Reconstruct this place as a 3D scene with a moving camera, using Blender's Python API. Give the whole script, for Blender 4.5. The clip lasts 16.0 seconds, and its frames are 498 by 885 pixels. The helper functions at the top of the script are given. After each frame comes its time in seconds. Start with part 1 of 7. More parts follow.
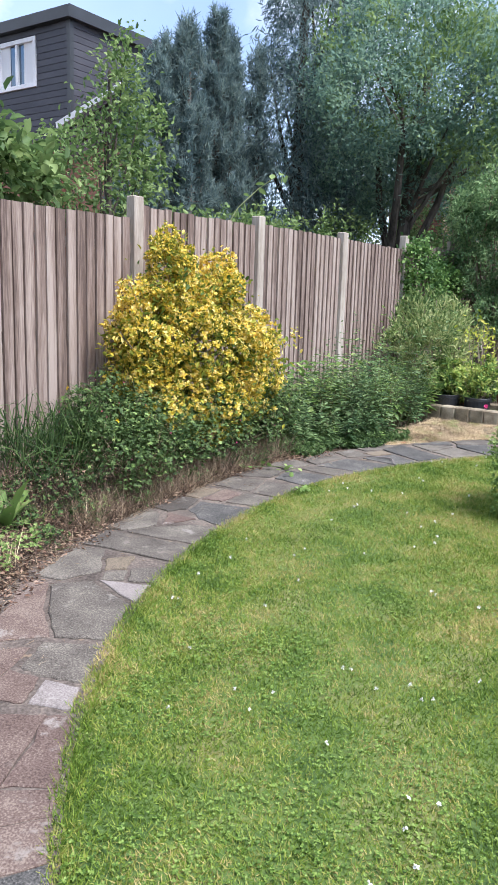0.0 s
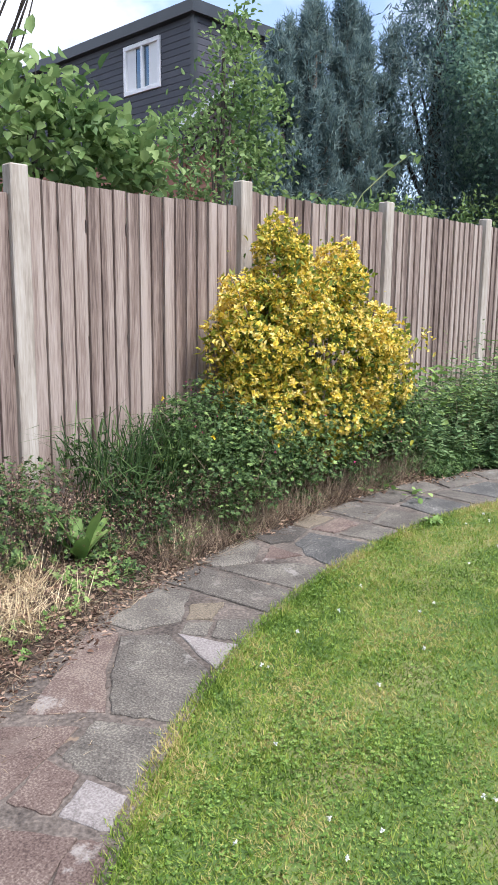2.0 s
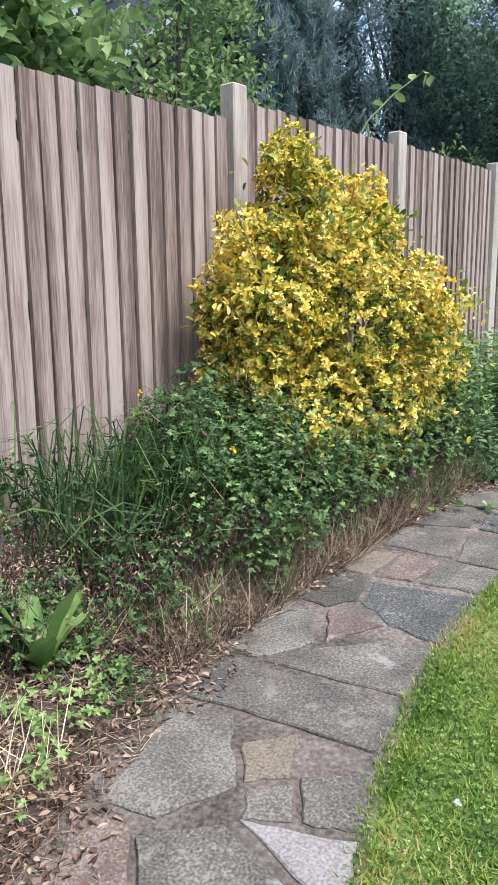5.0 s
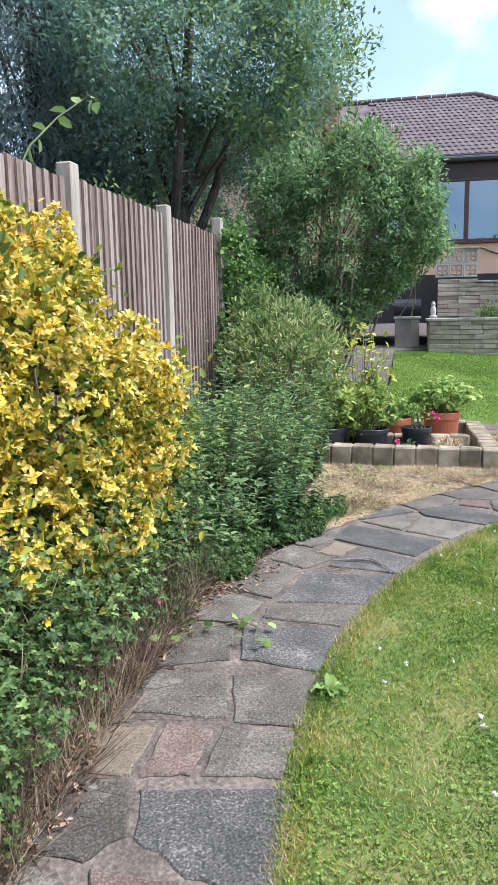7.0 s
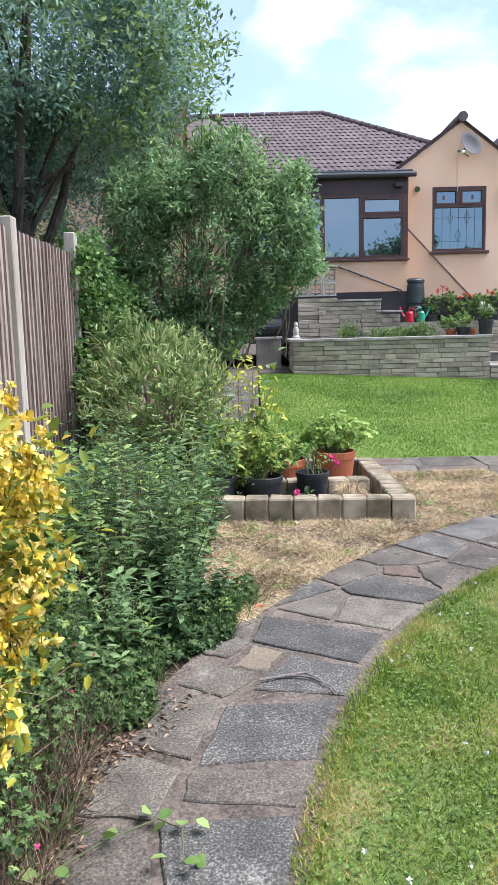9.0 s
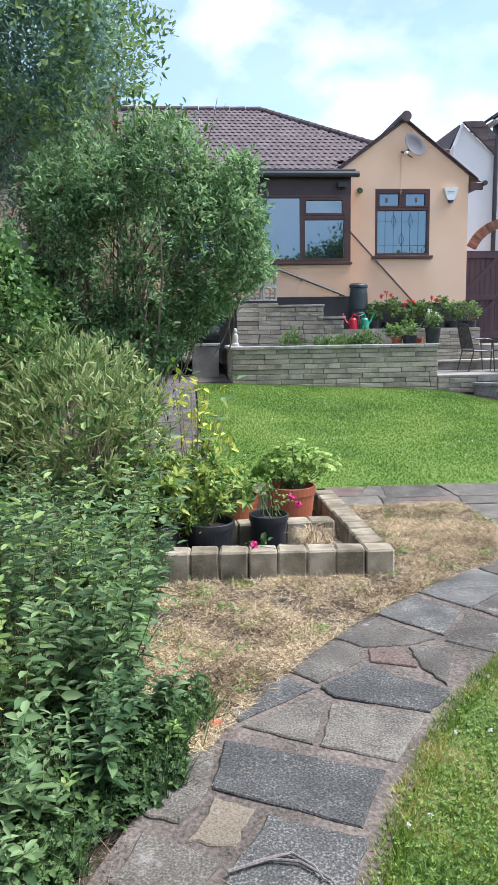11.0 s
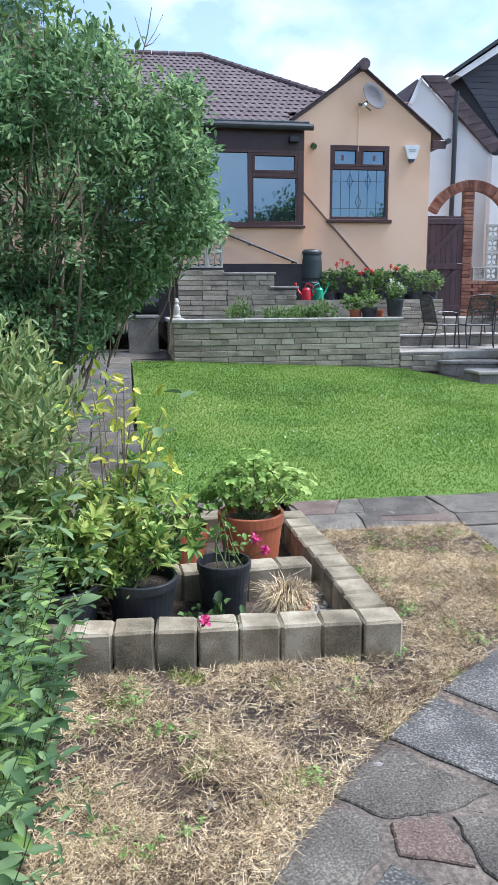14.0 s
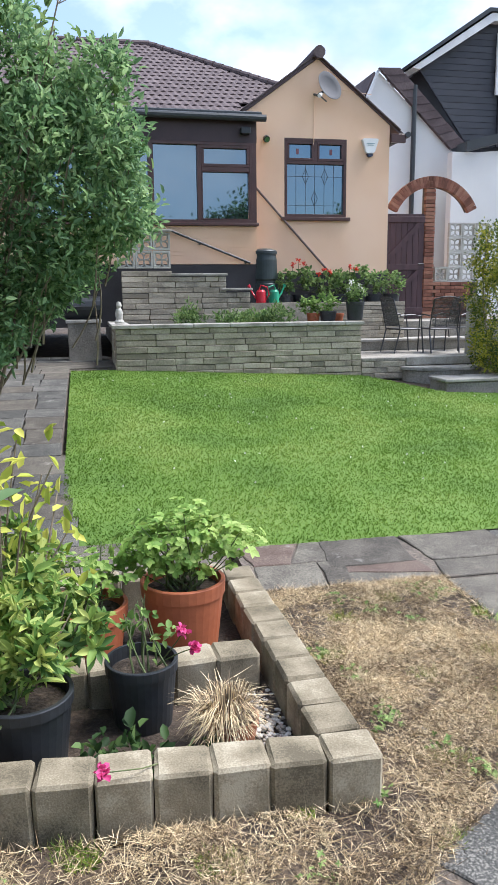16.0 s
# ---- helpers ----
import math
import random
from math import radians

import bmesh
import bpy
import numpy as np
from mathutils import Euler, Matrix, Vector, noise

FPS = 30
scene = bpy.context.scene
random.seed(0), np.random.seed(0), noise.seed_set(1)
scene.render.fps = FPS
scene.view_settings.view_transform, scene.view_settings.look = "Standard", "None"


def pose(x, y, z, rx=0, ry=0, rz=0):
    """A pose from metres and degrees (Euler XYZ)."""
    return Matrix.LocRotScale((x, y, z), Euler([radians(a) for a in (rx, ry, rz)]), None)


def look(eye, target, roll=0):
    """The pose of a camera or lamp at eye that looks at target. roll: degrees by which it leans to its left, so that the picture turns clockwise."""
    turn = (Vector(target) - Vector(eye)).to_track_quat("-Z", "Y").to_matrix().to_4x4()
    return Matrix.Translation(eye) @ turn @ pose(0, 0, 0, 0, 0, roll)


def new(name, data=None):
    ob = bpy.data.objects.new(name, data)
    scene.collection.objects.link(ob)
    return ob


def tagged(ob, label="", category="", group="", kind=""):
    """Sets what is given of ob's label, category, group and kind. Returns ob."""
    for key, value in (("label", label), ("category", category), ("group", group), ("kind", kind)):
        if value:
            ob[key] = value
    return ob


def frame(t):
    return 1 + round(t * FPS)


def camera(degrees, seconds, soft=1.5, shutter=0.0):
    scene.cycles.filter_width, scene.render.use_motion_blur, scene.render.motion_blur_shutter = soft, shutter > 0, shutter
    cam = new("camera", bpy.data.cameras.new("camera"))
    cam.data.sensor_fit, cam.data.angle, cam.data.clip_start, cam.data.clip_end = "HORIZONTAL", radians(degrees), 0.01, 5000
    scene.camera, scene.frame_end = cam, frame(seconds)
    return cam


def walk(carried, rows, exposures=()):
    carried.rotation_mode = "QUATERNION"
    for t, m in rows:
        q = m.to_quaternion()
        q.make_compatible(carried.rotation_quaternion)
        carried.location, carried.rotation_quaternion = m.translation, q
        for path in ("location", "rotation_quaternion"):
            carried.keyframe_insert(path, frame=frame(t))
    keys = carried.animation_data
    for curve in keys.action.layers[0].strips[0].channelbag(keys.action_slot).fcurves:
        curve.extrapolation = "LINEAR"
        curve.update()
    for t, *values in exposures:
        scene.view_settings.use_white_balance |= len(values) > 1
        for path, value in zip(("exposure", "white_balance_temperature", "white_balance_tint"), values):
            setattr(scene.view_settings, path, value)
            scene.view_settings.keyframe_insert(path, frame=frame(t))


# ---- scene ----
cam = camera(36.1, 16.0)
PATH = [
    (0, (0.42, -0.133, 1.475), (-0.694, 1.488, 1.111), 1.8),
    (0.5, (0.249, 0.144, 1.418), (-0.851, 1.771, 1.042), 1.7),
    (1, (0.099, 0.384, 1.411), (-0.977, 2.036, 1.079), 1.0),
    (1.5, (0.048, 0.529, 1.412), (-1.204, 2.055, 1.092), 0.8),
    (2, (-0.008, 0.644, 1.42), (-1.389, 2.045, 1.061), 0.6),
    (2.5, (-0.133, 0.793, 1.355), (-1.566, 2.133, 0.965), 1.8),
    (3, (-0.374, 1.002, 1.228), (-1.849, 2.299, 0.853), 2.9),
    (3.2, (-0.473, 1.068, 1.23), (-1.98, 2.326, 0.847), 3.0),
    (5.3, (-1.685, 1.584, 1.228), (-2.791, 3.208, 0.853), -1.0),
    (5.5, (-1.777, 1.657, 1.258), (-2.797, 3.339, 0.898), -1.1),
    (6, (-1.938, 1.838, 1.319), (-2.766, 3.621, 0.951), -1.2),
    (6.5, (-2.122, 2.063, 1.334), (-2.724, 3.938, 0.988), -1.0),
    (7, (-2.282, 2.273, 1.407), (-2.69, 4.204, 1.083), -1.0),
    (7.5, (-2.386, 2.515, 1.435), (-2.697, 4.467, 1.132), -2.3),
    (7.6, (-2.409, 2.568, 1.439), (-2.689, 4.527, 1.15), -3.2),
    (8, (-2.485, 2.755, 1.49), (-2.728, 4.718, 1.2), -1.9),
    (8.5, (-2.596, 3.01, 1.49), (-2.709, 4.984, 1.193), -1.4),
    (8.7, (-2.644, 3.121, 1.519), (-2.71, 5.098, 1.225), -1.4),
    (10.8, (-2.717, 4.233, 1.611), (-2.616, 6.208, 1.311), -1.7),
    (11, (-2.761, 4.314, 1.654), (-2.601, 6.286, 1.358), -0.9),
    (11.5, (-2.788, 4.489, 1.666), (-2.548, 6.454, 1.386), -0.6),
    (12, (-2.797, 4.792, 1.695), (-2.604, 6.765, 1.432), -1.4),
    (12.5, (-2.797, 5.03, 1.702), (-2.582, 6.997, 1.413), -1.4),
    (13, (-2.787, 5.337, 1.711), (-2.434, 7.277, 1.375), -1.0),
    (13.5, (-2.779, 5.557, 1.719), (-2.395, 7.485, 1.353), 0.0),
    (14, (-2.661, 5.804, 1.697), (-2.354, 7.743, 1.319), -0.4),
    (14.5, (-2.554, 6.051, 1.693), (-2.35, 7.995, 1.271), -1.4),
    (15, (-2.48, 6.311, 1.66), (-2.231, 8.234, 1.17), -0.9),
    (15.5, (-2.43, 6.587, 1.693), (-2.044, 8.495, 1.236), -0.2),
    (16, (-2.364, 6.762, 1.72), (-1.955, 8.683, 1.344), -0.6),
]
walk(cam, [(t, look(eye, target, roll)) for t, eye, target, roll in PATH], [(0, 1.38, 6100, 16), (2.5, 1.3, 6150, 14), (6, 1.42, 5950, 12), (8, 1.42, 6150, 16), (11, 1.32, 6000, 12), (12.5, 1.24, 5650, 11), (14, 1.24, 5700, 11), (15, 1.32, 6050, 12), (16, 1.24, 6100, 11)])

# ---------- world, sun ----------
world = bpy.data.worlds.new("sky")
scene.world = world
world.use_nodes = True
wn, wl = world.node_tree.nodes, world.node_tree.links
wn.clear()
SUN_EL, SUN_AZ = 57.0, 92.0      # degrees; azimuth from +y towards +x
w_sky = wn.new("ShaderNodeTexSky")
w_sky.sky_type, w_sky.sun_disc = "NISHITA", False
w_sky.sun_elevation, w_sky.sun_rotation = radians(SUN_EL), radians(SUN_AZ)
w_sky.dust_density = 0.8
w_tc = wn.new("ShaderNodeTexCoord")
w_map = wn.new("ShaderNodeMapping")
w_map.inputs["Scale"].default_value = (1.0, 1.0, 1.7)
w_map.inputs["Location"].default_value = (0.9, 0.55, 0.2)
w_map.inputs["Rotation"].default_value = (0, 0, radians(105))
w_noise = wn.new("ShaderNodeTexNoise")
w_noise.inputs["Scale"].default_value, w_noise.inputs["Detail"].default_value, w_noise.inputs["Roughness"].default_value = 2.6, 9.0, 0.52
w_ramp = wn.new("ShaderNodeValToRGB")
w_ramp.color_ramp.elements[0].position, w_ramp.color_ramp.elements[1].position = 0.462, 0.585
w_ramp.color_ramp.elements[0].color = (0.14, 0.14, 0.14, 1)      # thin haze between the clouds
w_mix = wn.new("ShaderNodeMix")
w_mix.data_type = "RGBA"
w_shade = wn.new("ShaderNodeTexNoise")
w_shade.inputs["Scale"].default_value, w_shade.inputs["Detail"].default_value = 4.0, 5.0
w_cloud = wn.new("ShaderNodeValToRGB")
w_cloud.color_ramp.elements[0].color, w_cloud.color_ramp.elements[1].color = (3.1, 3.5, 4.1, 1), (6.0, 6.2, 6.6, 1)
w_cloud.color_ramp.elements[0].position, w_cloud.color_ramp.elements[1].position = 0.35, 0.6
w_bg = wn.new("ShaderNodeBackground")
w_bg.inputs["Strength"].default_value = 0.112
w_out = wn.new("ShaderNodeOutputWorld")
wl.new(w_tc.outputs["Generated"], w_map.inputs["Vector"])
wl.new(w_map.outputs["Vector"], w_noise.inputs["Vector"])
wl.new(w_map.outputs["Vector"], w_shade.inputs["Vector"])
wl.new(w_noise.outputs["Fac"], w_ramp.inputs["Fac"])
wl.new(w_shade.outputs["Fac"], w_cloud.inputs["Fac"])
wl.new(w_ramp.outputs["Color"], w_mix.inputs["Factor"])
wl.new(w_sky.outputs["Color"], w_mix.inputs["A"])
wl.new(w_cloud.outputs["Color"], w_mix.inputs["B"])
wl.new(w_mix.outputs["Result"], w_bg.inputs["Color"])
wl.new(w_bg.outputs["Background"], w_out.inputs["Surface"])

sun_data = bpy.data.lights.new("sun", "SUN")
sun_data.energy, sun_data.angle, sun_data.color = 2.9, radians(30), (1.0, 0.97, 0.93)
sun = new("sun", sun_data)
_el, _az = radians(SUN_EL), radians(SUN_AZ)
_sd = Vector((math.sin(_az) * math.cos(_el), math.cos(_az) * math.cos(_el), math.sin(_el)))
sun.matrix_world = look(_sd * 60, (0, 0, 0))

# ---------- materials ----------
def mat(name, cols, scale=4.0, rough=0.8, bump=0.3, bscale=40.0, rand=None, amount=0.25, metal=0.0, stretch=(1, 1, 1),
        fine=0.35, through_light=0.0, spec=0.5, dist=0.01, coarse=1.0, spots=None):
    """cols: colours from low to high noise. rand: 'object' or 'island' for value and hue jitter. spots: patches of lichen or wear, (colour, scale, threshold)."""
    m = bpy.data.materials.new(name)
    m.use_nodes = True
    n, l = m.node_tree.nodes, m.node_tree.links
    b = n["Principled BSDF"]
    b.inputs["Roughness"].default_value, b.inputs["Metallic"].default_value = rough, metal
    b.inputs["Specular IOR Level"].default_value = spec
    tc = n.new("ShaderNodeTexCoord")
    mp = n.new("ShaderNodeMapping")
    mp.inputs["Scale"].default_value = stretch
    l.new(tc.outputs["Object"], mp.inputs["Vector"])
    big, small = n.new("ShaderNodeTexNoise"), n.new("ShaderNodeTexNoise")
    big.inputs["Scale"].default_value, big.inputs["Detail"].default_value = scale, 6.0
    small.inputs["Scale"].default_value, small.inputs["Detail"].default_value = bscale, 5.0
    vec = mp.outputs["Vector"]
    if rand == "object":
        oi = n.new("ShaderNodeObjectInfo")
        rnd = oi.outputs["Random"]
        add = n.new("ShaderNodeVectorMath")
        add.operation = "ADD"
        sc = n.new("ShaderNodeMath")
        sc.operation = "MULTIPLY"
        sc.inputs[1].default_value = 37.0
        l.new(rnd, sc.inputs[0])
        l.new(vec, add.inputs[0])
        l.new(sc.outputs[0], add.inputs[1])
        vec = add.outputs[0]
    elif rand == "island":
        rnd = n.new("ShaderNodeNewGeometry").outputs["Random Per Island"]
    l.new(vec, big.inputs["Vector"])
    l.new(vec, small.inputs["Vector"])
    mix = n.new("ShaderNodeMath")
    mix.operation = "MULTIPLY_ADD"
    mix.inputs[1].default_value = fine
    sub = n.new("ShaderNodeMath")
    sub.operation = "MULTIPLY_ADD"
    sub.inputs[1].default_value, sub.inputs[2].default_value = coarse, 0.5 - 0.5 * coarse - 0.5 * fine
    l.new(big.outputs["Fac"], sub.inputs[0])
    l.new(small.outputs["Fac"], mix.inputs[0])
    l.new(sub.outputs[0], mix.inputs[2])
    ramp = n.new("ShaderNodeValToRGB")
    el = ramp.color_ramp.elements
    while len(el) < len(cols):
        el.new(0.5)
    for i, c in enumerate(cols):
        el[i].position = 0.3 + 0.4 * i / max(1, len(cols) - 1)
        el[i].color = (*c, 1)
    fac = mix.outputs[0]
    if rand:
        ra = n.new("ShaderNodeMath")
        ra.operation = "MULTIPLY_ADD"
        ra.inputs[1].default_value = amount
        rb = n.new("ShaderNodeMath")
        rb.operation = "ADD"
        rb.inputs[1].default_value = -0.5 * amount
        l.new(fac, rb.inputs[0])
        l.new(rnd, ra.inputs[0])
        l.new(rb.outputs[0], ra.inputs[2])
        fac = ra.outputs[0]
    l.new(fac, ramp.inputs["Fac"])
    col = ramp.outputs["Color"]
    for sc_col, sc_scale, sc_at in spots or ():
        blot = n.new("ShaderNodeTexNoise")
        blot.inputs["Scale"].default_value, blot.inputs["Detail"].default_value, blot.inputs["Roughness"].default_value = sc_scale, 8.0, 0.7
        l.new(vec, blot.inputs["Vector"])
        cut = n.new("ShaderNodeMapRange")
        cut.inputs["From Min"].default_value, cut.inputs["From Max"].default_value, cut.inputs["To Max"].default_value = sc_at, sc_at + 0.09, 0.75
        l.new(blot.outputs["Fac"], cut.inputs["Value"])
        over = n.new("ShaderNodeMix")
        over.data_type = "RGBA"
        over.inputs["B"].default_value = (*sc_col, 1)
        l.new(cut.outputs["Result"], over.inputs["Factor"])
        l.new(col, over.inputs["A"])
        col = over.outputs["Result"]
    l.new(col, b.inputs["Base Color"])
    if bump:
        bp = n.new("ShaderNodeBump")
        bp.inputs["Strength"].default_value, bp.inputs["Distance"].default_value = bump, dist
        l.new(small.outputs["Fac"], bp.inputs["Height"])
        l.new(bp.outputs["Normal"], b.inputs["Normal"])
    if through_light:
        tr = n.new("ShaderNodeBsdfTranslucent")
        l.new(col, tr.inputs["Color"])
        ms = n.new("ShaderNodeMixShader")
        ms.inputs[0].default_value = through_light
        l.new(b.outputs[0], ms.inputs[1])
        l.new(tr.outputs[0], ms.inputs[2])
        l.new(ms.outputs[0], n["Material Output"].inputs["Surface"])
    return m


def plain(name, col, rough=0.5, metal=0.0, spec=0.5):
    return mat(name, [tuple(c * 0.82 for c in col), tuple(min(1, c * 1.12) for c in col)], scale=3, rough=rough, metal=metal, bump=0.06, bscale=60, spec=spec)


def leafy(name, cols, gloss=0.6, thru=0.35, amount=0.5):
    return mat(name, cols, scale=1.6, rough=gloss, bump=0, rand="island", amount=amount, through_light=thru, spec=0.3, bscale=9)


M_SOIL = mat("soil", [(0.028, 0.02, 0.015), (0.06, 0.043, 0.031), (0.12, 0.088, 0.062)], scale=5, bump=1.0, bscale=60, fine=0.8, rough=0.95)
# darker than the blades: shade in the gaps between them is in this colour
M_LAWN = mat("lawn_base", [(0.045, 0.088, 0.018), (0.09, 0.144, 0.03), (0.195, 0.184, 0.075)], scale=2.6, bump=0.8, bscale=60, rough=0.95)
M_LAWNFAR = mat("lawn_far_base", [(0.072, 0.141, 0.019), (0.108, 0.189, 0.029), (0.158, 0.228, 0.049)], scale=0.9, bump=0.6, bscale=60, rough=0.95)
M_GRASS = mat("grass", [(0.082, 0.149, 0.021), (0.164, 0.264, 0.036), (0.241, 0.34, 0.052), (0.339, 0.364, 0.085), (0.493, 0.399, 0.169)], scale=2.3, rough=0.55, bump=0, rand="island", amount=0.4, through_light=0.3, bscale=7, spec=0.3, fine=0.5, coarse=0.95)
M_CLOVER = mat("clover_leaf", [(0.069, 0.138, 0.023), (0.145, 0.249, 0.044), (0.243, 0.35, 0.083)], scale=1.9, rough=0.5, bump=0, rand="island", amount=0.7, through_light=0.3, bscale=5, spec=0.3)
M_GRASSFAR = mat("grass_far", [(0.085, 0.163, 0.02), (0.139, 0.24, 0.034), (0.218, 0.306, 0.061)], scale=0.9, rough=0.6, bump=0, rand="island", amount=0.12, through_light=0.3, bscale=4, spec=0.2)
M_STRAWBASE = mat("dead_grass", [(0.02, 0.014, 0.011), (0.055, 0.038, 0.027), (0.13, 0.092, 0.06)], scale=6, bump=1.0, bscale=70, rough=0.95, fine=0.8)
M_STRAW = mat("straw", [(0.115, 0.078, 0.046), (0.391, 0.282, 0.159), (0.621, 0.469, 0.273), (0.805, 0.657, 0.415)], scale=2.5, rough=0.7, bump=0, rand="island", amount=0.7, bscale=8)
WORN = [((0.32, 0.3, 0.27), 6.0, 0.61), ((0.04, 0.033, 0.028), 13.0, 0.61), ((0.14, 0.108, 0.086), 3.0, 0.6)]
LICHEN = [((0.45, 0.45, 0.42), 5.0, 0.645), ((0.16, 0.155, 0.145), 55.0, 0.63)]
M_SLAB = mat("paving", [(0.039, 0.034, 0.028), (0.081, 0.07, 0.058), (0.117, 0.104, 0.085), (0.199, 0.18, 0.146)], scale=5.0, amount=0.2, bump=0.5, bscale=120, rough=0.92, rand="object", fine=1.0, coarse=0.55, dist=0.006, spots=WORN)
M_SLABDARK = mat("paving_dark", [(0.029, 0.029, 0.026), (0.06, 0.059, 0.054), (0.091, 0.087, 0.08), (0.215, 0.202, 0.179)], scale=5.0, amount=0.12, bump=0.5, bscale=120, rough=0.92, rand="object", fine=1.15, coarse=0.45, dist=0.006, spots=LICHEN)
M_SLABPINK = mat("paving_pink", [(0.057, 0.036, 0.028), (0.101, 0.067, 0.055), (0.136, 0.098, 0.079), (0.214, 0.169, 0.136)], scale=5.0, amount=0.15, bump=0.5, bscale=120, rough=0.92, rand="object", fine=1.0, coarse=0.45, dist=0.006, spots=WORN)
M_SLABPALE = mat("paving_pale", [(0.128, 0.112, 0.102), (0.208, 0.184, 0.168), (0.288, 0.26, 0.242)], scale=4.0, amount=0.15, bump=0.5, bscale=120, rough=0.92, rand="object", fine=1.0, coarse=0.45, dist=0.006, spots=WORN)
M_SLABOCHRE = mat("paving_ochre", [(0.08, 0.065, 0.045), (0.15, 0.122, 0.085), (0.22, 0.18, 0.13)], scale=5.0, amount=0.15, bump=0.5, bscale=120, rough=0.92, rand="object", fine=1.0, coarse=0.45, dist=0.006, spots=WORN)
M_JOINT = mat("mortar", [(0.033, 0.025, 0.021), (0.085, 0.069, 0.056), (0.143, 0.117, 0.097), (0.228, 0.186, 0.15)], scale=4.5, bump=1.0, bscale=60, rough=0.95, fine=0.6, coarse=0.6, spots=[((0.26, 0.185, 0.12), 5.0, 0.6)])
M_BOARD = mat("fence_board", [(0.1, 0.069, 0.056), (0.195, 0.143, 0.118), (0.285, 0.225, 0.19), (0.36, 0.3, 0.26)], scale=2.2, bump=0.6, bscale=22, rough=0.88, rand="object", amount=0.2, stretch=(6, 6, 0.3), fine=0.6, coarse=0.9)
M_POST = mat("post_wood", [(0.26, 0.22, 0.18), (0.36, 0.32, 0.27), (0.44, 0.4, 0.35)], scale=2.5, bump=0.3, bscale=20, rough=0.85, stretch=(5, 5, 0.5), fine=0.5)
M_KERB = mat("kerb_concrete", [(0.112, 0.093, 0.061), (0.2, 0.167, 0.113), (0.265, 0.224, 0.156), (0.391, 0.343, 0.254)], scale=6, bump=0.35, bscale=160, rough=0.92, rand="object", amount=0.16, fine=0.5, dist=0.003)
M_STONE = mat("walling_stone", [(0.224, 0.196, 0.154), (0.336, 0.295, 0.233), (0.47, 0.418, 0.334)], scale=2.2, bump=0.6, bscale=40, rough=0.9, rand="object", amount=0.2, fine=0.6, spots=[((0.17, 0.155, 0.13), 1.6, 0.56)])
M_STONEJ = mat("walling_mortar", [(0.09, 0.082, 0.066), (0.17, 0.155, 0.125)], scale=5, bump=0.5, rough=0.95)
M_COPING = mat("coping", [(0.2, 0.19, 0.16), (0.33, 0.31, 0.28), (0.45, 0.43, 0.4)], scale=4, bump=0.4, bscale=40, rough=0.9)
M_PATIO = mat("patio", [(0.14, 0.13, 0.11), (0.26, 0.24, 0.21), (0.38, 0.35, 0.31)], scale=2.0, bump=0.4, bscale=40, rough=0.9, fine=0.6)
M_PEACH = mat("peach_render", [(0.74, 0.482, 0.318), (0.8, 0.537, 0.37), (0.83, 0.581, 0.421)], scale=0.8, bump=0.15, bscale=70, rough=0.85)
M_PLINTH = mat("black_plinth", [(0.025, 0.023, 0.026), (0.05, 0.046, 0.05)], scale=2, bump=0.2, rough=0.7)
M_WHITE = mat("white_render", [(0.68, 0.68, 0.68), (0.78, 0.78, 0.77)], scale=0.8, bump=0.15, bscale=60, rough=0.85)
M_TILE = mat("roof_tile", [(0.07, 0.05, 0.053), (0.1, 0.073, 0.076), (0.145, 0.112, 0.114)], scale=2.0, bump=0.25, bscale=30, rough=0.85, rand="object", amount=0.06, fine=0.5)
M_FRAME = mat("brown_frame", [(0.055, 0.022, 0.02), (0.085, 0.036, 0.032)], scale=3, bump=0.05, rough=0.35)
M_FASCIA = mat("fascia_boarding", [(0.035, 0.018, 0.022), (0.058, 0.03, 0.034)], scale=2, bump=0.1, rough=0.5)
M_GUTTER = plain("gutter_plastic", (0.035, 0.04, 0.045), 0.4)
M_BLACKP = mat("black_plastic", [(0.014, 0.016, 0.019), (0.03, 0.033, 0.038)], scale=8, bump=0.1, rough=0.45)
M_TERRA = mat("terracotta_plastic", [(0.36, 0.1, 0.045), (0.47, 0.145, 0.065)], scale=5, bump=0.1, rough=0.55)
M_BRICK = mat("red_brick", [(0.13, 0.052, 0.035), (0.23, 0.095, 0.065), (0.3, 0.15, 0.1)], scale=4, bump=0.5, bscale=40, rough=0.9, rand="object", amount=0.4)
M_GATE = mat("gate_wood", [(0.045, 0.022, 0.028), (0.075, 0.038, 0.045)], scale=2, bump=0.2, bscale=20, rough=0.6, stretch=(5, 5, 0.5))
M_CLAD = mat("dark_cladding", [(0.035, 0.037, 0.048), (0.055, 0.057, 0.07)], scale=1.2, bump=0.1, rough=0.6, rand="object", amount=0.2)
M_PVC = plain("white_pvc", (0.78, 0.78, 0.78), 0.35)
M_GREYMETAL = plain("grey_metal", (0.1, 0.1, 0.105), 0.4, 0.8)
M_CONC = mat("concrete_block", [(0.33, 0.32, 0.29), (0.44, 0.43, 0.39), (0.52, 0.51, 0.47)], scale=4, bump=0.3, bscale=40, rough=0.9, rand="object", amount=0.2)
M_BARK = mat("bark", [(0.03, 0.024, 0.02), (0.075, 0.06, 0.048), (0.13, 0.11, 0.09)], scale=4, bump=0.8, bscale=20, rough=0.95, stretch=(2, 2, 0.5))
M_TWIG = mat("twig", [(0.16, 0.12, 0.085), (0.32, 0.26, 0.19)], scale=5, bump=0, rough=0.9)
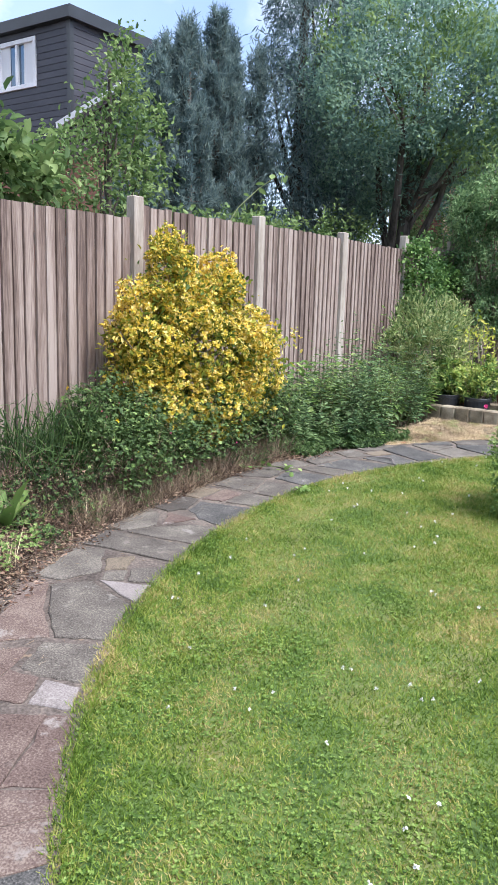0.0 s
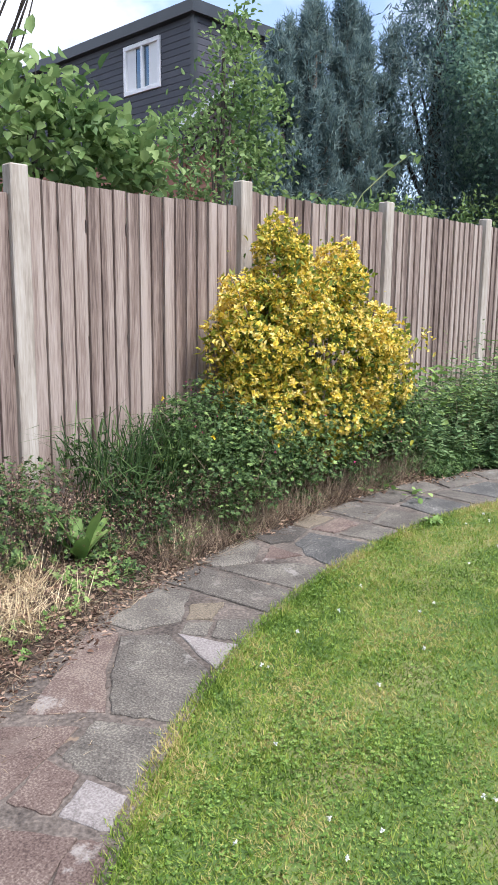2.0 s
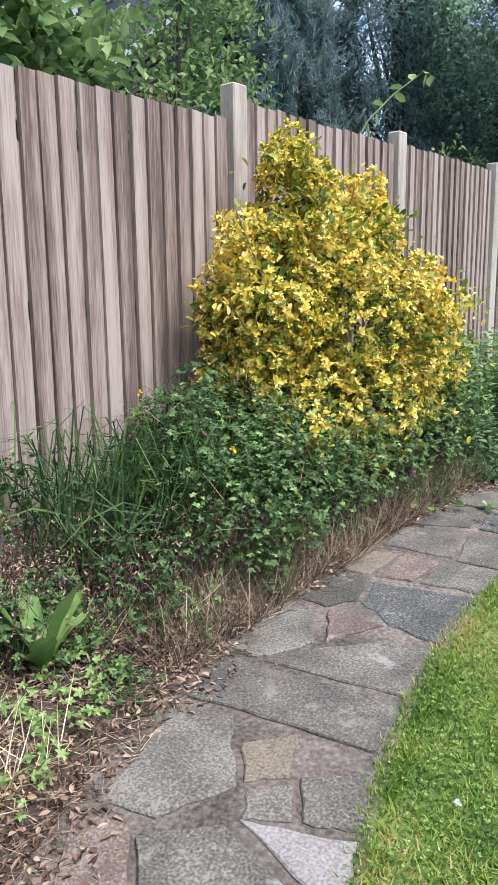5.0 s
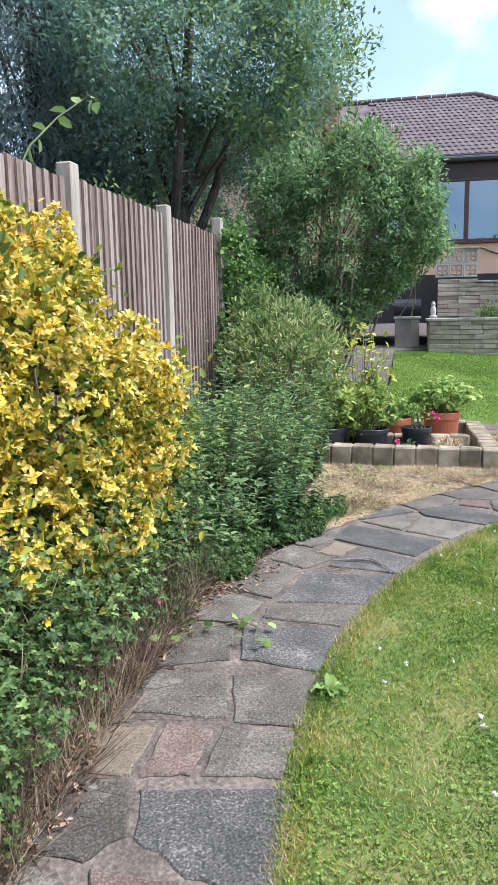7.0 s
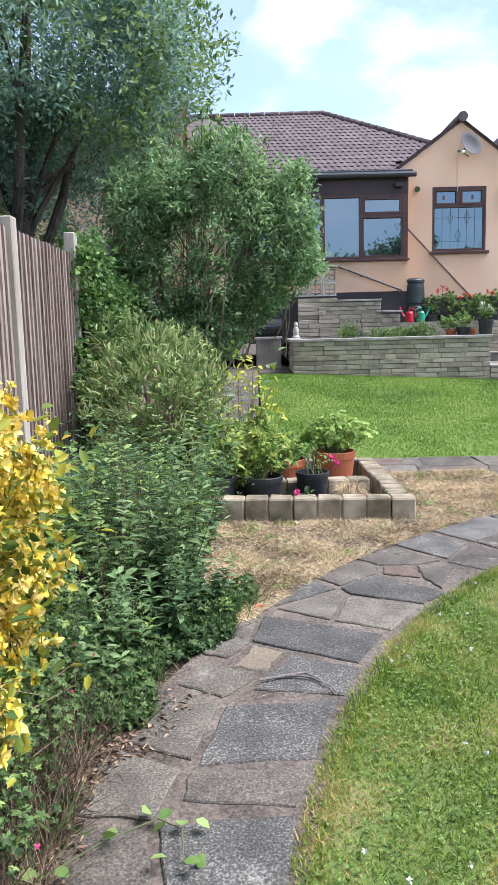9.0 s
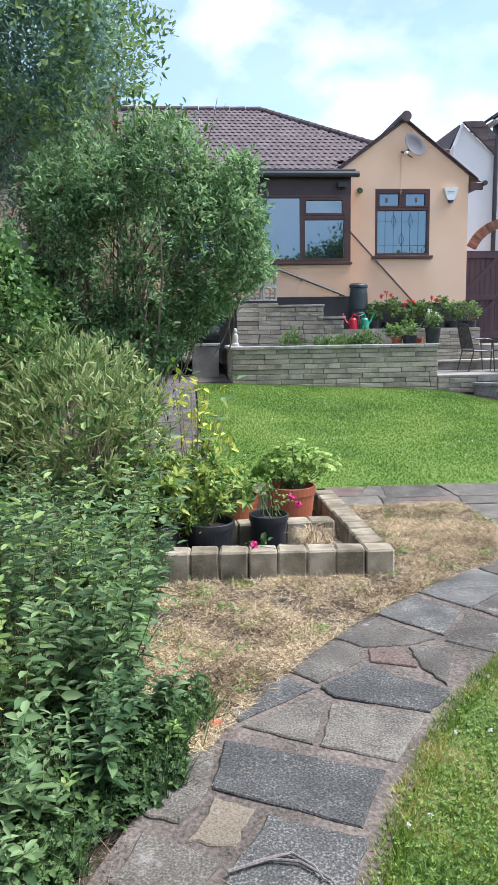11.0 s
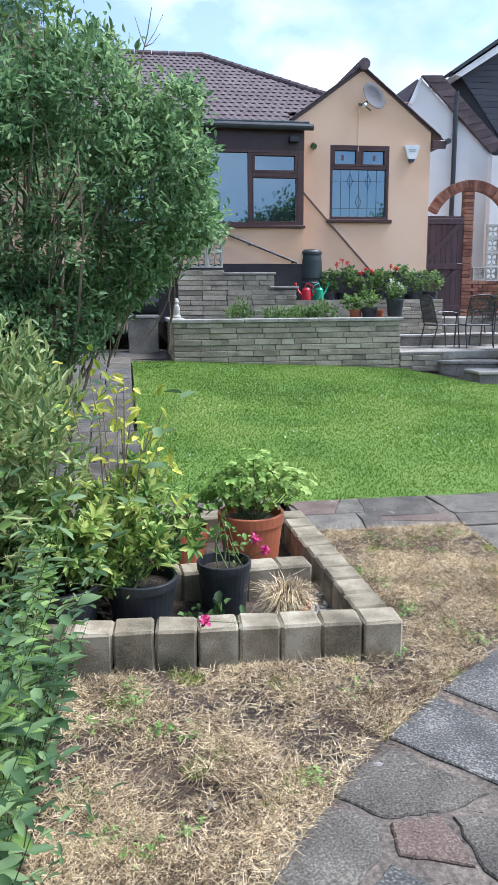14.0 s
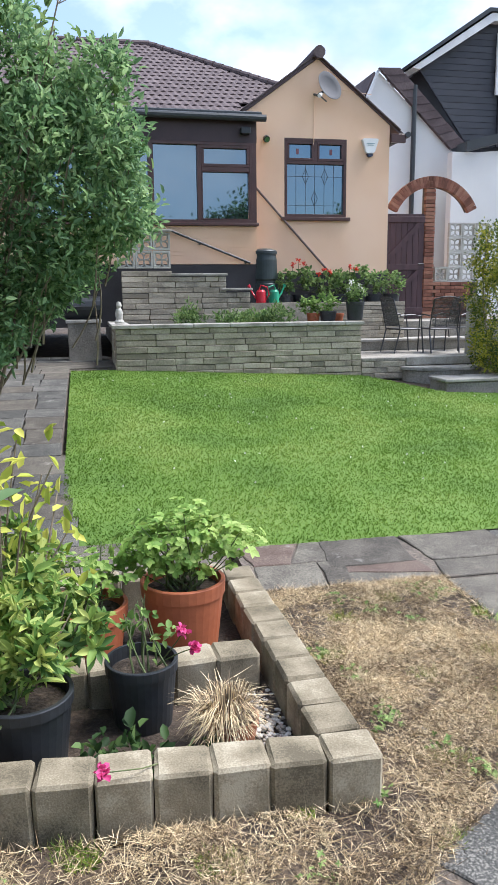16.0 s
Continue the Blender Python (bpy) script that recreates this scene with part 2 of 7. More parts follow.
M_DRYTWIG = mat("dry_stem", [(0.06, 0.04, 0.026), (0.16, 0.11, 0.07), (0.34, 0.26, 0.17)], scale=3, bump=0, rough=0.9, rand="island", amount=0.5)
M_GREENSTEM = mat("green_stem", [(0.06, 0.09, 0.03), (0.13, 0.15, 0.06)], scale=5, bump=0, rough=0.8)
M_GOLD = leafy("gold_leaf", [(0.24, 0.269, 0.036), (0.62, 0.48, 0.054), (0.8, 0.595, 0.077), (0.88, 0.672, 0.117), (0.9, 0.749, 0.27)], amount=0.65, gloss=0.5)
# greener inner leaves; shade inside the shrub is darkened into this colour
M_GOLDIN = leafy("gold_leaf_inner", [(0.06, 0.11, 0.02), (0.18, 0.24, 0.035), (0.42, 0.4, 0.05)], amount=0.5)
M_HERB = leafy("herb_leaf", [(0.031, 0.065, 0.021), (0.072, 0.133, 0.04), (0.136, 0.218, 0.07)], amount=0.7)
M_NETTLE = leafy("nettle_leaf", [(0.06, 0.12, 0.05), (0.125, 0.215, 0.088), (0.24, 0.35, 0.155)], amount=0.65, gloss=0.5)
M_LIGHTLEAF = leafy("light_leaf", [(0.11, 0.2, 0.05), (0.2, 0.32, 0.085), (0.33, 0.44, 0.15)], amount=0.5)
M_AZALEA = leafy("azalea_leaf", [(0.08, 0.165, 0.04), (0.16, 0.28, 0.065), (0.28, 0.4, 0.1), (0.47, 0.53, 0.15)], amount=0.5)
M_POTLEAF = leafy("geranium_leaf", [(0.17, 0.3, 0.06), (0.29, 0.43, 0.1), (0.42, 0.53, 0.17)], amount=0.5)
M_OLEANDER = leafy("oleander_leaf", [(0.11, 0.19, 0.065), (0.25, 0.34, 0.12), (0.46, 0.5, 0.23)], amount=0.5)
M_BIGBUSH = leafy("bay_leaf", [(0.12, 0.22, 0.1), (0.22, 0.36, 0.165), (0.36, 0.5, 0.24)], amount=0.6, thru=0.45)
M_PINE = leafy("pine_needle", [(0.1, 0.16, 0.165), (0.18, 0.26, 0.255), (0.26, 0.34, 0.31)], thru=0.6, gloss=0.6)
M_CEDAR = leafy("cedar_leaf", [(0.119, 0.209, 0.176), (0.212, 0.339, 0.264), (0.306, 0.435, 0.299)], thru=0.62, gloss=0.85)
M_TREE = leafy("tree_leaf", [(0.09, 0.16, 0.055), (0.165, 0.26, 0.085), (0.27, 0.37, 0.14)], thru=0.42)
M_YOUNG = leafy("young_leaf", [(0.28, 0.38, 0.05), (0.5, 0.54, 0.09), (0.74, 0.7, 0.16)])
M_IVY = leafy("ivy_leaf", [(0.048, 0.112, 0.034), (0.104, 0.208, 0.06), (0.192, 0.32, 0.093)])
M_HEDGE = leafy("privet_leaf", [(0.05, 0.1, 0.02), (0.15, 0.2, 0.03), (0.45, 0.42, 0.05)], amount=0.55)


def petal(name, col):
    return mat(name, [tuple(c * 0.75 for c in col), col], rough=0.6, bump=0, rand="island", amount=0.3, through_light=0.3)


M_LITTER = leafy("leaf_litter", [(0.08, 0.045, 0.03), (0.19, 0.112, 0.075), (0.36, 0.25, 0.17)], thru=0.1, amount=0.8)
M_PINKF, M_REDF, M_WHITEF, M_YELLOWF = petal("pink_petal", (0.75, 0.08, 0.28)), petal("red_petal", (0.75, 0.05, 0.03)), petal("white_petal", (0.82, 0.82, 0.76)), petal("yellow_petal", (0.85, 0.6, 0.02))


def glass_mat(name, tint, rough=0.02):
    m = bpy.data.materials.new(name)
    m.use_nodes = True
    b = m.node_tree.nodes["Principled BSDF"]
    b.inputs["Base Color"].default_value = (*tint, 1)
    b.inputs["Roughness"].default_value = rough
    b.inputs["Specular IOR Level"].default_value = 1.0
    b.inputs["IOR"].default_value = 2.0
    # blue sky reflection is put into this tint; the mirrored sky itself is paler
    b.inputs["Specular Tint"].default_value = (0.5, 0.76, 1.0, 1)
    b.inputs["Coat Weight"].default_value = 0.15
    b.inputs["Coat Roughness"].default_value = 0.01
    return m


M_GLASS = glass_mat("dark_window_glass", (0.02, 0.024, 0.03))

# ---------- mesh helpers ----------
def link(name, bm, material, parent=None, label="", smooth=False):
    me = bpy.data.meshes.new(name)
    bm.to_mesh(me)
    bm.free()
    if material:
        me.materials.append(material)
    if smooth:
        me.shade_smooth()
    ob = new(name, me)
    if parent:
        ob.parent = parent
    if label:
        ob["label"] = label
    return ob


def part(name, bm, material, parent, label="", smooth=False):
    return link(name, bm, material, parent, label, smooth)


def thing(name, label, category, at=(0, 0, 0), rz=0, group="", kind=""):
    e = new(name)
    e.empty_display_size = 0.1
    e.matrix_basis = pose(*at, 0, 0, rz)
    return tagged(e, label, category, group, kind)


def box(bm, x0, x1, y0, y1, z0, z1, bevel=0.0, m=None):
    r = bmesh.ops.create_cube(bm, size=1.0)
    vs = r["verts"]
    for v in vs:
        v.co = Vector((x0 + (v.co.x + 0.5) * (x1 - x0), y0 + (v.co.y + 0.5) * (y1 - y0), z0 + (v.co.z + 0.5) * (z1 - z0)))
    if bevel:
        es = list({e for v in vs for e in v.link_edges})
        r2 = bmesh.ops.bevel(bm, geom=es, offset=bevel, segments=1, affect="EDGES")
        vs = r2["verts"]
    if m is not None:
        bmesh.ops.transform(bm, matrix=m, verts=list(vs))
    return bm


def boxes(*dims, bevel=0.0):
    bm = bmesh.new()
    for d in dims:
        box(bm, *d, bevel=bevel)
    return bm


def tube(bm, pts, r0, r1=None, sides=8):
    """A tapered tube along points."""
    r1 = r0 if r1 is None else r1
    pts = [Vector(p) for p in pts]
    rings = []
    for i, p in enumerate(pts):
        d = (pts[min(i + 1, len(pts) - 1)] - pts[max(i - 1, 0)]).normalized()
        a = d.cross(Vector((0.31, 0.17, 0.93)) if abs(d.z) < 0.9 else Vector((1, 0.1, 0))).normalized()
        b = d.cross(a)
        r = r0 + (r1 - r0) * i / max(1, len(pts) - 1)
        rings.append([bm.verts.new(p + r * (math.cos(2 * math.pi * k / sides) * a + math.sin(2 * math.pi * k / sides) * b)) for k in range(sides)])
    for q0, q1 in zip(rings, rings[1:]):
        for k in range(sides):
            bm.faces.new((q0[k], q0[(k + 1) % sides], q1[(k + 1) % sides], q1[k]))
    bm.faces.new(list(reversed(rings[0])))
    bm.faces.new(rings[-1])
    return bm


def lathe(profile, sides=28, bm=None, at=(0, 0, 0)):
    """Turn (radius, z) pairs about the z axis."""
    bm = bm or bmesh.new()
    rings = [[bm.verts.new((at[0] + r * math.cos(2 * math.pi * k / sides), at[1] + r * math.sin(2 * math.pi * k / sides), at[2] + z)) for k in range(sides)] for r, z in profile]
    for q0, q1 in zip(rings, rings[1:]):
        for k in range(sides):
            bm.faces.new((q0[k], q0[(k + 1) % sides], q1[(k + 1) % sides], q1[k]))
    bm.faces.new(list(reversed(rings[0])))
    bm.faces.new(rings[-1])
    return bm


def prism(poly, z0, z1, bm=None, bevel=0.0):
    """An upright prism on an outline of (x, y); z0 and z1 numbers or functions of x, y. The top edge is chamfered by bevel."""
    bm = bm or bmesh.new()
    f0 = z0 if callable(z0) else (lambda x, y: z0)
    f1 = z1 if callable(z1) else (lambda x, y: z1)
    cx, cy = sum(p[0] for p in poly) / len(poly), sum(p[1] for p in poly) / len(poly)
    rings = [[bm.verts.new((x, y, f0(x, y))) for x, y in poly]]
    if bevel:
        rings.append([bm.verts.new((x, y, f1(x, y) - bevel)) for x, y in poly])
        top = []
        for x, y in poly:
            d = math.hypot(cx - x, cy - y) or 1
            k = min(0.3, bevel * 1.3 / d)
            top.append((x + (cx - x) * k, y + (cy - y) * k))
    else:
        top = poly
    rings.append([bm.verts.new((x, y, f1(x, y))) for x, y in top])
    n = len(poly)
    for q0, q1 in zip(rings, rings[1:]):
        for k in range(n):
            bm.faces.new((q0[k], q0[(k + 1) % n], q1[(k + 1) % n], q1[k]))
    bm.faces.new(rings[-1])
    bm.faces.new(list(reversed(rings[0])))
    bmesh.ops.recalc_face_normals(bm, faces=bm.faces[:])
    return bm


def wall_xz(poly, y0, y1, bm=None):
    """A slab with an outline in x and z, from y0 to y1."""
    bm = bm or bmesh.new()
    a = [bm.verts.new((x, y0, z)) for x, z in poly]
    b = [bm.verts.new((x, y1, z)) for x, z in poly]
    n = len(poly)
    bm.faces.new(a)
    bm.faces.new(list(reversed(b)))
    for k in range(n):
        bm.faces.new((a[k], b[k], b[(k + 1) % n], a[(k + 1) % n]))
    bmesh.ops.recalc_face_normals(bm, faces=bm.faces[:])
    return bm


def fast_mesh(name, verts, faces, material, parent=None, label=""):
    """A mesh from arrays; all faces have as many corners."""
    me = bpy.data.meshes.new(name)
    k = faces.shape[1]
    me.vertices.add(len(verts))
    me.vertices.foreach_set("co", np.ascontiguousarray(verts, dtype=np.float32).ravel())
    me.loops.add(faces.size)
    me.loops.foreach_set("vertex_index", np.ascontiguousarray(faces, dtype=np.int32).ravel())
    me.polygons.add(len(faces))
    me.polygons.foreach_set("loop_start", np.arange(0, faces.size, k, dtype=np.int32))
    me.update(calc_edges=True)
    me.materials.append(material)
    ob = new(name, me)
    if parent:
        ob.parent = parent
    if label:
        ob["label"] = label
    return ob


rng = np.random.default_rng(7)


def unit(v):
    return v / np.maximum(np.linalg.norm(v, axis=-1, keepdims=True), 1e-6)


def simple_leaves(base, way, length, width, flat=0.6, up=(0, 0, 1)):
    """Plain four-cornered leaves, for what stays far off or tiny."""
    n = len(base)
    way = unit(way)
    nor = unit(np.array(up) * 1.0 + rng.normal(0, flat, (n, 3)))
    side = unit(np.cross(way, nor))
    length, width = np.broadcast_to(length, n)[:, None], np.broadcast_to(width, n)[:, None]
    mid = base + way * length * 0.5 + np.cross(side, way) * width * 0.1
    v = np.stack([base, mid + side * width / 2, base + way * length, mid - side * width / 2], 1).reshape(-1, 3)
    return v, np.arange(4 * n).reshape(-1, 4)


def leaf_arrays(base, way, length, width, fold=0.25, up=(0, 0, 1), flat=0.5):
    """Folded leaves: base points, directions, lengths and widths (arrays)."""
    n = len(base)
    way = unit(way)
    nor = unit(np.array(up) * 1.0 + rng.normal(0, flat, (n, 3)))
    side = unit(np.cross(way, nor))
    nor = np.cross(side, way)
    length, width = np.broadcast_to(length, n)[:, None], np.broadcast_to(width, n)[:, None]
    m1, m2 = base + way * length * 0.28, base + way * length * 0.68 - nor * length * 0.04
    s1, s2 = side * width * 0.46, side * width * 0.42
    lift = nor * width * fold
    v = np.stack([base, m1 + s1 + lift, m2 + s2 + lift, base + way * length - nor * length * 0.12, m2 - s2 + lift, m1 - s1 + lift], 1).reshape(-1, 3)
    k = np.arange(n)[:, None] * 6
    f = np.concatenate([k + np.array([[0, 1, 2, 3]]), k + np.array([[0, 3, 4, 5]])], 1).reshape(-1, 4)
    return v, f


def lobed(points, nor, size, lobes=5, fan=2.2, aspect=0.55):
    """Hand-shaped leaves: several leaflets spreading from each point, flat to nor."""
    n = len(points)
    nor = unit(nor)
    t = unit(np.cross(nor, rng.normal(0, 1, (n, 3))))
    b = np.cross(nor, t)
    a = np.tile(np.linspace(-fan, fan, lobes), n)[:, None]
    t, b, nn = np.repeat(t, lobes, 0), np.repeat(b, lobes, 0), np.repeat(nor, lobes, 0)
    ln = np.repeat(np.broadcast_to(size, n), lobes) * (1 - 0.12 * np.abs(a[:, 0])) * rng.uniform(0.85, 1.1, n * lobes)
    return leaf_arrays(np.repeat(points, lobes, 0), t * np.cos(a) + b * np.sin(a) + nn * 0.12, ln, ln * aspect, 0.12, up=nn, flat=0.15)


def blades(base, way, length, width):
    """Thin blades, one triangle each."""
    n = len(base)
    side = unit(np.cross(way, rng.normal(0, 1, (n, 3))))
    length, width = np.broadcast_to(length, n)[:, None], np.broadcast_to(width, n)[:, None]
    v = np.stack([base - side * width / 2, base + side * width / 2, base + unit(way) * length], 1).reshape(-1, 3)
    return v, np.arange(3 * n).reshape(-1, 3)


def blob_points(blobs, n, shell=0.55, floor=None, limit=None):
    """Points in the outer shell of a heap of ellipsoids (cx, cy, cz, rx, ry, rz), lumpy; with the outward way."""
    w = np.array([b[3] * b[4] + b[4] * b[5] + b[3] * b[5] for b in blobs])
    B = np.array(blobs)
    out_p, out_d, have = [], [], 0
    while have < n:
        i = rng.choice(len(blobs), n, p=w / w.sum())
        d = unit(rng.normal(0, 1, (n, 3)))
        r = (shell + (1 - shell) * rng.random(n) ** 0.6)[:, None]
        lump = 1 + 0.13 * np.sin(d[:, 0] * 7 + i) + 0.1 * np.sin(d[:, 1] * 9 + 2 * i) + 0.1 * np.sin(d[:, 2] * 8 + 3 * i)
        p = B[i, :3] + d * r * B[i, 3:] * lump[:, None]
        keep = np.ones(n, bool)
        for j, b in enumerate(blobs):
            q = (((p - b[:3]) / np.array(b[3:])) ** 2).sum(1)
            keep &= (q > 0.4) | (i == j)
        if floor is not None:
            keep &= p[:, 2] > floor(p[:, 0], p[:, 1])
        if limit is not None:
            keep &= limit(p)
        out_p.append(p[keep])
        out_d.append(unit(d * 1.0 / np.array(B[i, 3:]))[keep])
        have += keep.sum()
    return np.concatenate(out_p)[:n], np.concatenate(out_d)[:n]


def lumpy(blobs, n, r, seed=1, stretch=1.0):
    """The same heap with small tufts on its outside, so that its outline is uneven."""
    g = np.random.default_rng(seed)
    out = list(blobs)
    for _ in range(n):
        b = blobs[g.integers(len(blobs))]
        d = unit(g.normal(0, 1, 3) + np.array([0, 0, 0.35]))
        k = r * g.uniform(0.6, 1.3)
        out.append((b[0] + d[0] * b[3] * 0.95, b[1] + d[1] * b[4] * 0.95, b[2] + d[2] * b[5] * 0.95, k, k, k * stretch))
    return out


def crown(name, blobs, clumps, per, length, width, material, parent, shell=0.55, spread=0.06, upward=0.3, loose=0.7, fold=0.25, flat=0.6, floor=None, limit=None, droop=0.0, label="", far=False):
    """Leaves in clumps round twig ends."""
    p, d = blob_points(blobs, clumps, shell, floor, limit)
    base = np.repeat(p, per, 0) + rng.normal(0, spread, (clumps * per, 3))
    way = np.repeat(d, per, 0) * 0.6 + rng.normal(0, loose, (clumps * per, 3)) + np.array([0, 0, upward - droop])
    n = len(base)
    sizes = length * rng.uniform(0.6, 1.25, n), width * rng.uniform(0.65, 1.25, n)
    v, f = simple_leaves(base, way, *sizes, flat) if far else leaf_arrays(base, way, *sizes, fold, flat=flat)
    return fast_mesh(name, v, f, material, parent, label)


def rosettes(p, d, lo, hi, aspect, per=8, fold=0.2, loose=0.3):
    """Leaves spread round each shoot tip, in two whorls."""
    n = len(p) * per
    d2 = unit(d + rng.normal(0, loose, d.shape) + (0, 0, 0.35))
    t1 = unit(np.cross(d2, rng.normal(0, 1, d2.shape)))
    t2 = np.cross(d2, t1)
    half = per // 2
    a = np.tile(np.arange(per) * 2 * math.pi / half + (np.arange(per) // half) * 0.8, len(p))[:, None] + rng.normal(0, 0.25, (n, 1))
    rise = np.tile(np.where(np.arange(per) < half, 0.25, 0.95), len(p))[:, None] + rng.normal(0, 0.15, (n, 1))
    D2, T1, T2 = np.repeat(d2, per, 0), np.repeat(t1, per, 0), np.repeat(t2, per, 0)
    size = np.repeat(rng.uniform(lo, hi, len(p)), per) * rng.uniform(0.8, 1.15, n)
    return leaf_arrays(np.repeat(p, per, 0) + D2 * 0.008 * rise, T1 * np.cos(a) + T2 * np.sin(a) + D2 * rise, size, size * aspect, fold, up=D2, flat=0.35)


def sprays(bm, root, tips, r0, r1, sides=5, sag=0.0, bend=0.15):
    """Branches from a root to several tips, slightly bent."""
    root = Vector(root)
    for tip in tips:
        tip = Vector(tip)
        off = Vector(rng.normal(0, bend, 3)) * (tip - root).length
        pts = []
        for k in range(5):
            s = k / 4
            pts.append(root.lerp(tip, s) + off * (s * (1 - s)) - Vector((0, 0, sag * s * s)))
        tube(bm, pts, r0, r1, sides)
    return bm


def interp(x, xs, ys):
    return float(np.interp(x, xs, ys))


GY, GZ = (-40, -20, 0, 2.5, 5.1, 7, 9, 11, 14, 18.46, 19.5, 60), (-1.0, -0.9, -0.32, -0.19, 0, 0.055, 0.1, 0.11, 0.3, 0.63, 0.66, 0.8)


def gz(x, y):
    """The height of the ground: a gentle rise towards the house."""
    tilt = np.clip((np.asarray(y, float) - 11.5) / 4, 0, 1) * np.clip(np.asarray(x, float) + 1.9, 0, 7)
    return np.interp(y, GY, GZ) - 0.05 * tilt

# ---------- ground, lawns, paths ----------
LC, LR, PR = (1.79, 4.5), 4.43, 5.2     # centre of the round lawn, its radius, the path's outer radius


def sheet(name, xs, ys, zf, material, keep=None):
    xs, ys = np.array(xs, float), np.array(ys, float)
    X, Y = np.meshgrid(xs, ys)
    Z = zf(X, Y)
    v = np.stack([X, Y, Z], -1).reshape(-1, 3)
    nx = len(xs)
    i, j = np.meshgrid(np.arange(nx - 1), np.arange(len(ys) - 1))
    k = (j * nx + i).ravel()
    f = np.stack([k, k + 1, k + nx + 1, k + nx], 1)
    if keep is not None:
        c = v[f].mean(1)
        f = f[keep(c[:, 0], c[:, 1])]
    ob = fast_mesh(name, v, f, material)
    ob.data.shade_smooth()
    return ob


def lumps(x, y, a=0.02):
    return a * (np.sin(x * 3.1 + y * 1.7) + np.sin(x * 7.3 - y * 5.9) * 0.5 + np.sin(x * 13.7 + y * 11.1) * 0.3)


gx = np.concatenate([[-1500, -300, -80, -30, -15], np.arange(-8, 8.01, 0.2), [15, 30, 80, 300, 1500]])
gy = np.concatenate([[-1500, -300, -80, -30, -12], np.arange(-6, 20.01, 0.2), [24, 30, 60, 80, 300, 1500]])
tagged(sheet("ground", gx, gy, lambda x, y: gz(x, y) - 0.06 + lumps(x, y, 0.008) * (np.abs(x) < 8), M_SOIL), "bare brown garden soil running out to the distance", "ground", kind="structure")

def bed_rise(x, y):
    """The bed climbs towards the fence, more so near the start."""
    return np.clip(-3.15 - x, 0, 0.9) * (0.13 + 0.26 * np.clip((3.3 - y) / 0.7, 0, 1))


# bed along the fence, a little raised
tagged(sheet("ground_bed", np.arange(-4.6, -2.3, 0.07), np.arange(-6, 18, 0.07), lambda x, y: gz(x, y) - 0.03 + bed_rise(x, y) + lumps(x * 2, y * 2, 0.016), M_SOIL,
             lambda x, y: (np.hypot(x - LC[0], y - LC[1]) > PR - 0.05) & ((y < 8.3) | (x < -3.5))), "dark soil bed strewn with dry litter along the fence", "soil", kind="structure")


def in_round(x, y):
    return np.hypot(x - LC[0], y - LC[1]) < LR


def in_far(x, y):
    return (x > -2.58 + 0.2 * np.clip(12.4 - y, 0, 1)) & (y > 11.32) & (y < 18.47 - 1.4 * np.clip((x - 2.0) / 0.8, 0, 1)) & (x < 7)


def in_island(x, y):
    r = np.hypot(x - LC[0], y - LC[1])
    return (r > PR - 0.04) & (((y < 8.86) & (x > -3.0) & (x < -0.3) & (y > 7.0)) | ((x > -1.52) & (x < -0.41) & (y < 10.62) & (y > 8.0)))


lawn = sheet("lawn", np.arange(-2.7, 6.3, 0.1), np.arange(0 - 0.1, 9.1, 0.1), lambda x, y: gz(x, y) + 0.004 + lumps(x, y, 0.002), M_LAWN, in_round)
tagged(lawn, "round mown green lawn with dry patches and clover", "lawn", kind="structure")
lawn2 = sheet("lawn_upper", np.arange(-2.7, 7, 0.12), np.arange(11.2, 18.6, 0.12), lambda x, y: gz(x, y) + 0.012 + lumps(x, y, 0.003), M_LAWNFAR, in_far)
tagged(lawn2, "bright green mown lawn below the stone retaining wall", "lawn", kind="structure")
dead = sheet("ground_dead_grass", np.arange(-3.0, -0.3, 0.05), np.arange(7, 10.7, 0.05), lambda x, y: gz(x, y) + 0.0 + lumps(x * 3, y * 3, 0.013), M_STRAWBASE, in_island)
tagged(dead, "patch of dry straw-coloured dead grass and soil", "ground", kind="structure")


def scatter(n, x0, x1, y0, y1, test, weight=None):
    out = []
    have = 0
    while have < n:
        x, y = rng.uniform(x0, x1, n), rng.uniform(y0, y1, n)
        k = test(x, y)
        if weight is not None:
            k &= rng.random(n) < weight(x, y)
        out.append(np.stack([x[k], y[k]], 1))
        have += k.sum()
    return np.concatenate(out)[:n]


def turf(name, n, x0, x1, y0, y1, test, length, width, material, label, lean=0.45, weight=None, dz=0.0, category="grass"):
    q = scatter(n, x0, x1, y0, y1, test, weight)
    base = np.stack([q[:, 0], q[:, 1], gz(q[:, 0], q[:, 1]) + dz], 1)
    way = rng.normal(0, lean, (n, 3)) * (1, 1, 0.3) + np.array([0, 0, 1.0])
    v, f = blades(base, way, length * rng.uniform(0.4, 1.3, n), width * rng.uniform(0.6, 1.3, n))
    return tagged(fast_mesh(name, v, f, material), label, category, kind="stuff")


turf("grass", 360000, -2.75, 6.25, 0.2, 8.6, lambda x, y: np.hypot(x - LC[0], y - LC[1]) < LR + 0.03 * np.sin(x * 23) + 0.03 * np.sin(y * 31), 0.032, 0.0065, M_GRASS, "short mown grass blades of the round lawn", lean=0.95,
     weight=lambda x, y: 1 / (1 + 0.05 * ((x + 1) ** 2 + (y - 3) ** 2)) + 0.05)
turf("grass", 200000, -2.75, 0.5, 0.6, 8.6, lambda x, y: (np.hypot(x - LC[0], y - LC[1]) < LR) & (np.hypot(x - LC[0], y - LC[1]) > LR - 1.9), 0.03, 0.0055, M_GRASS, "fine mown grass blades beside the path", lean=0.9)
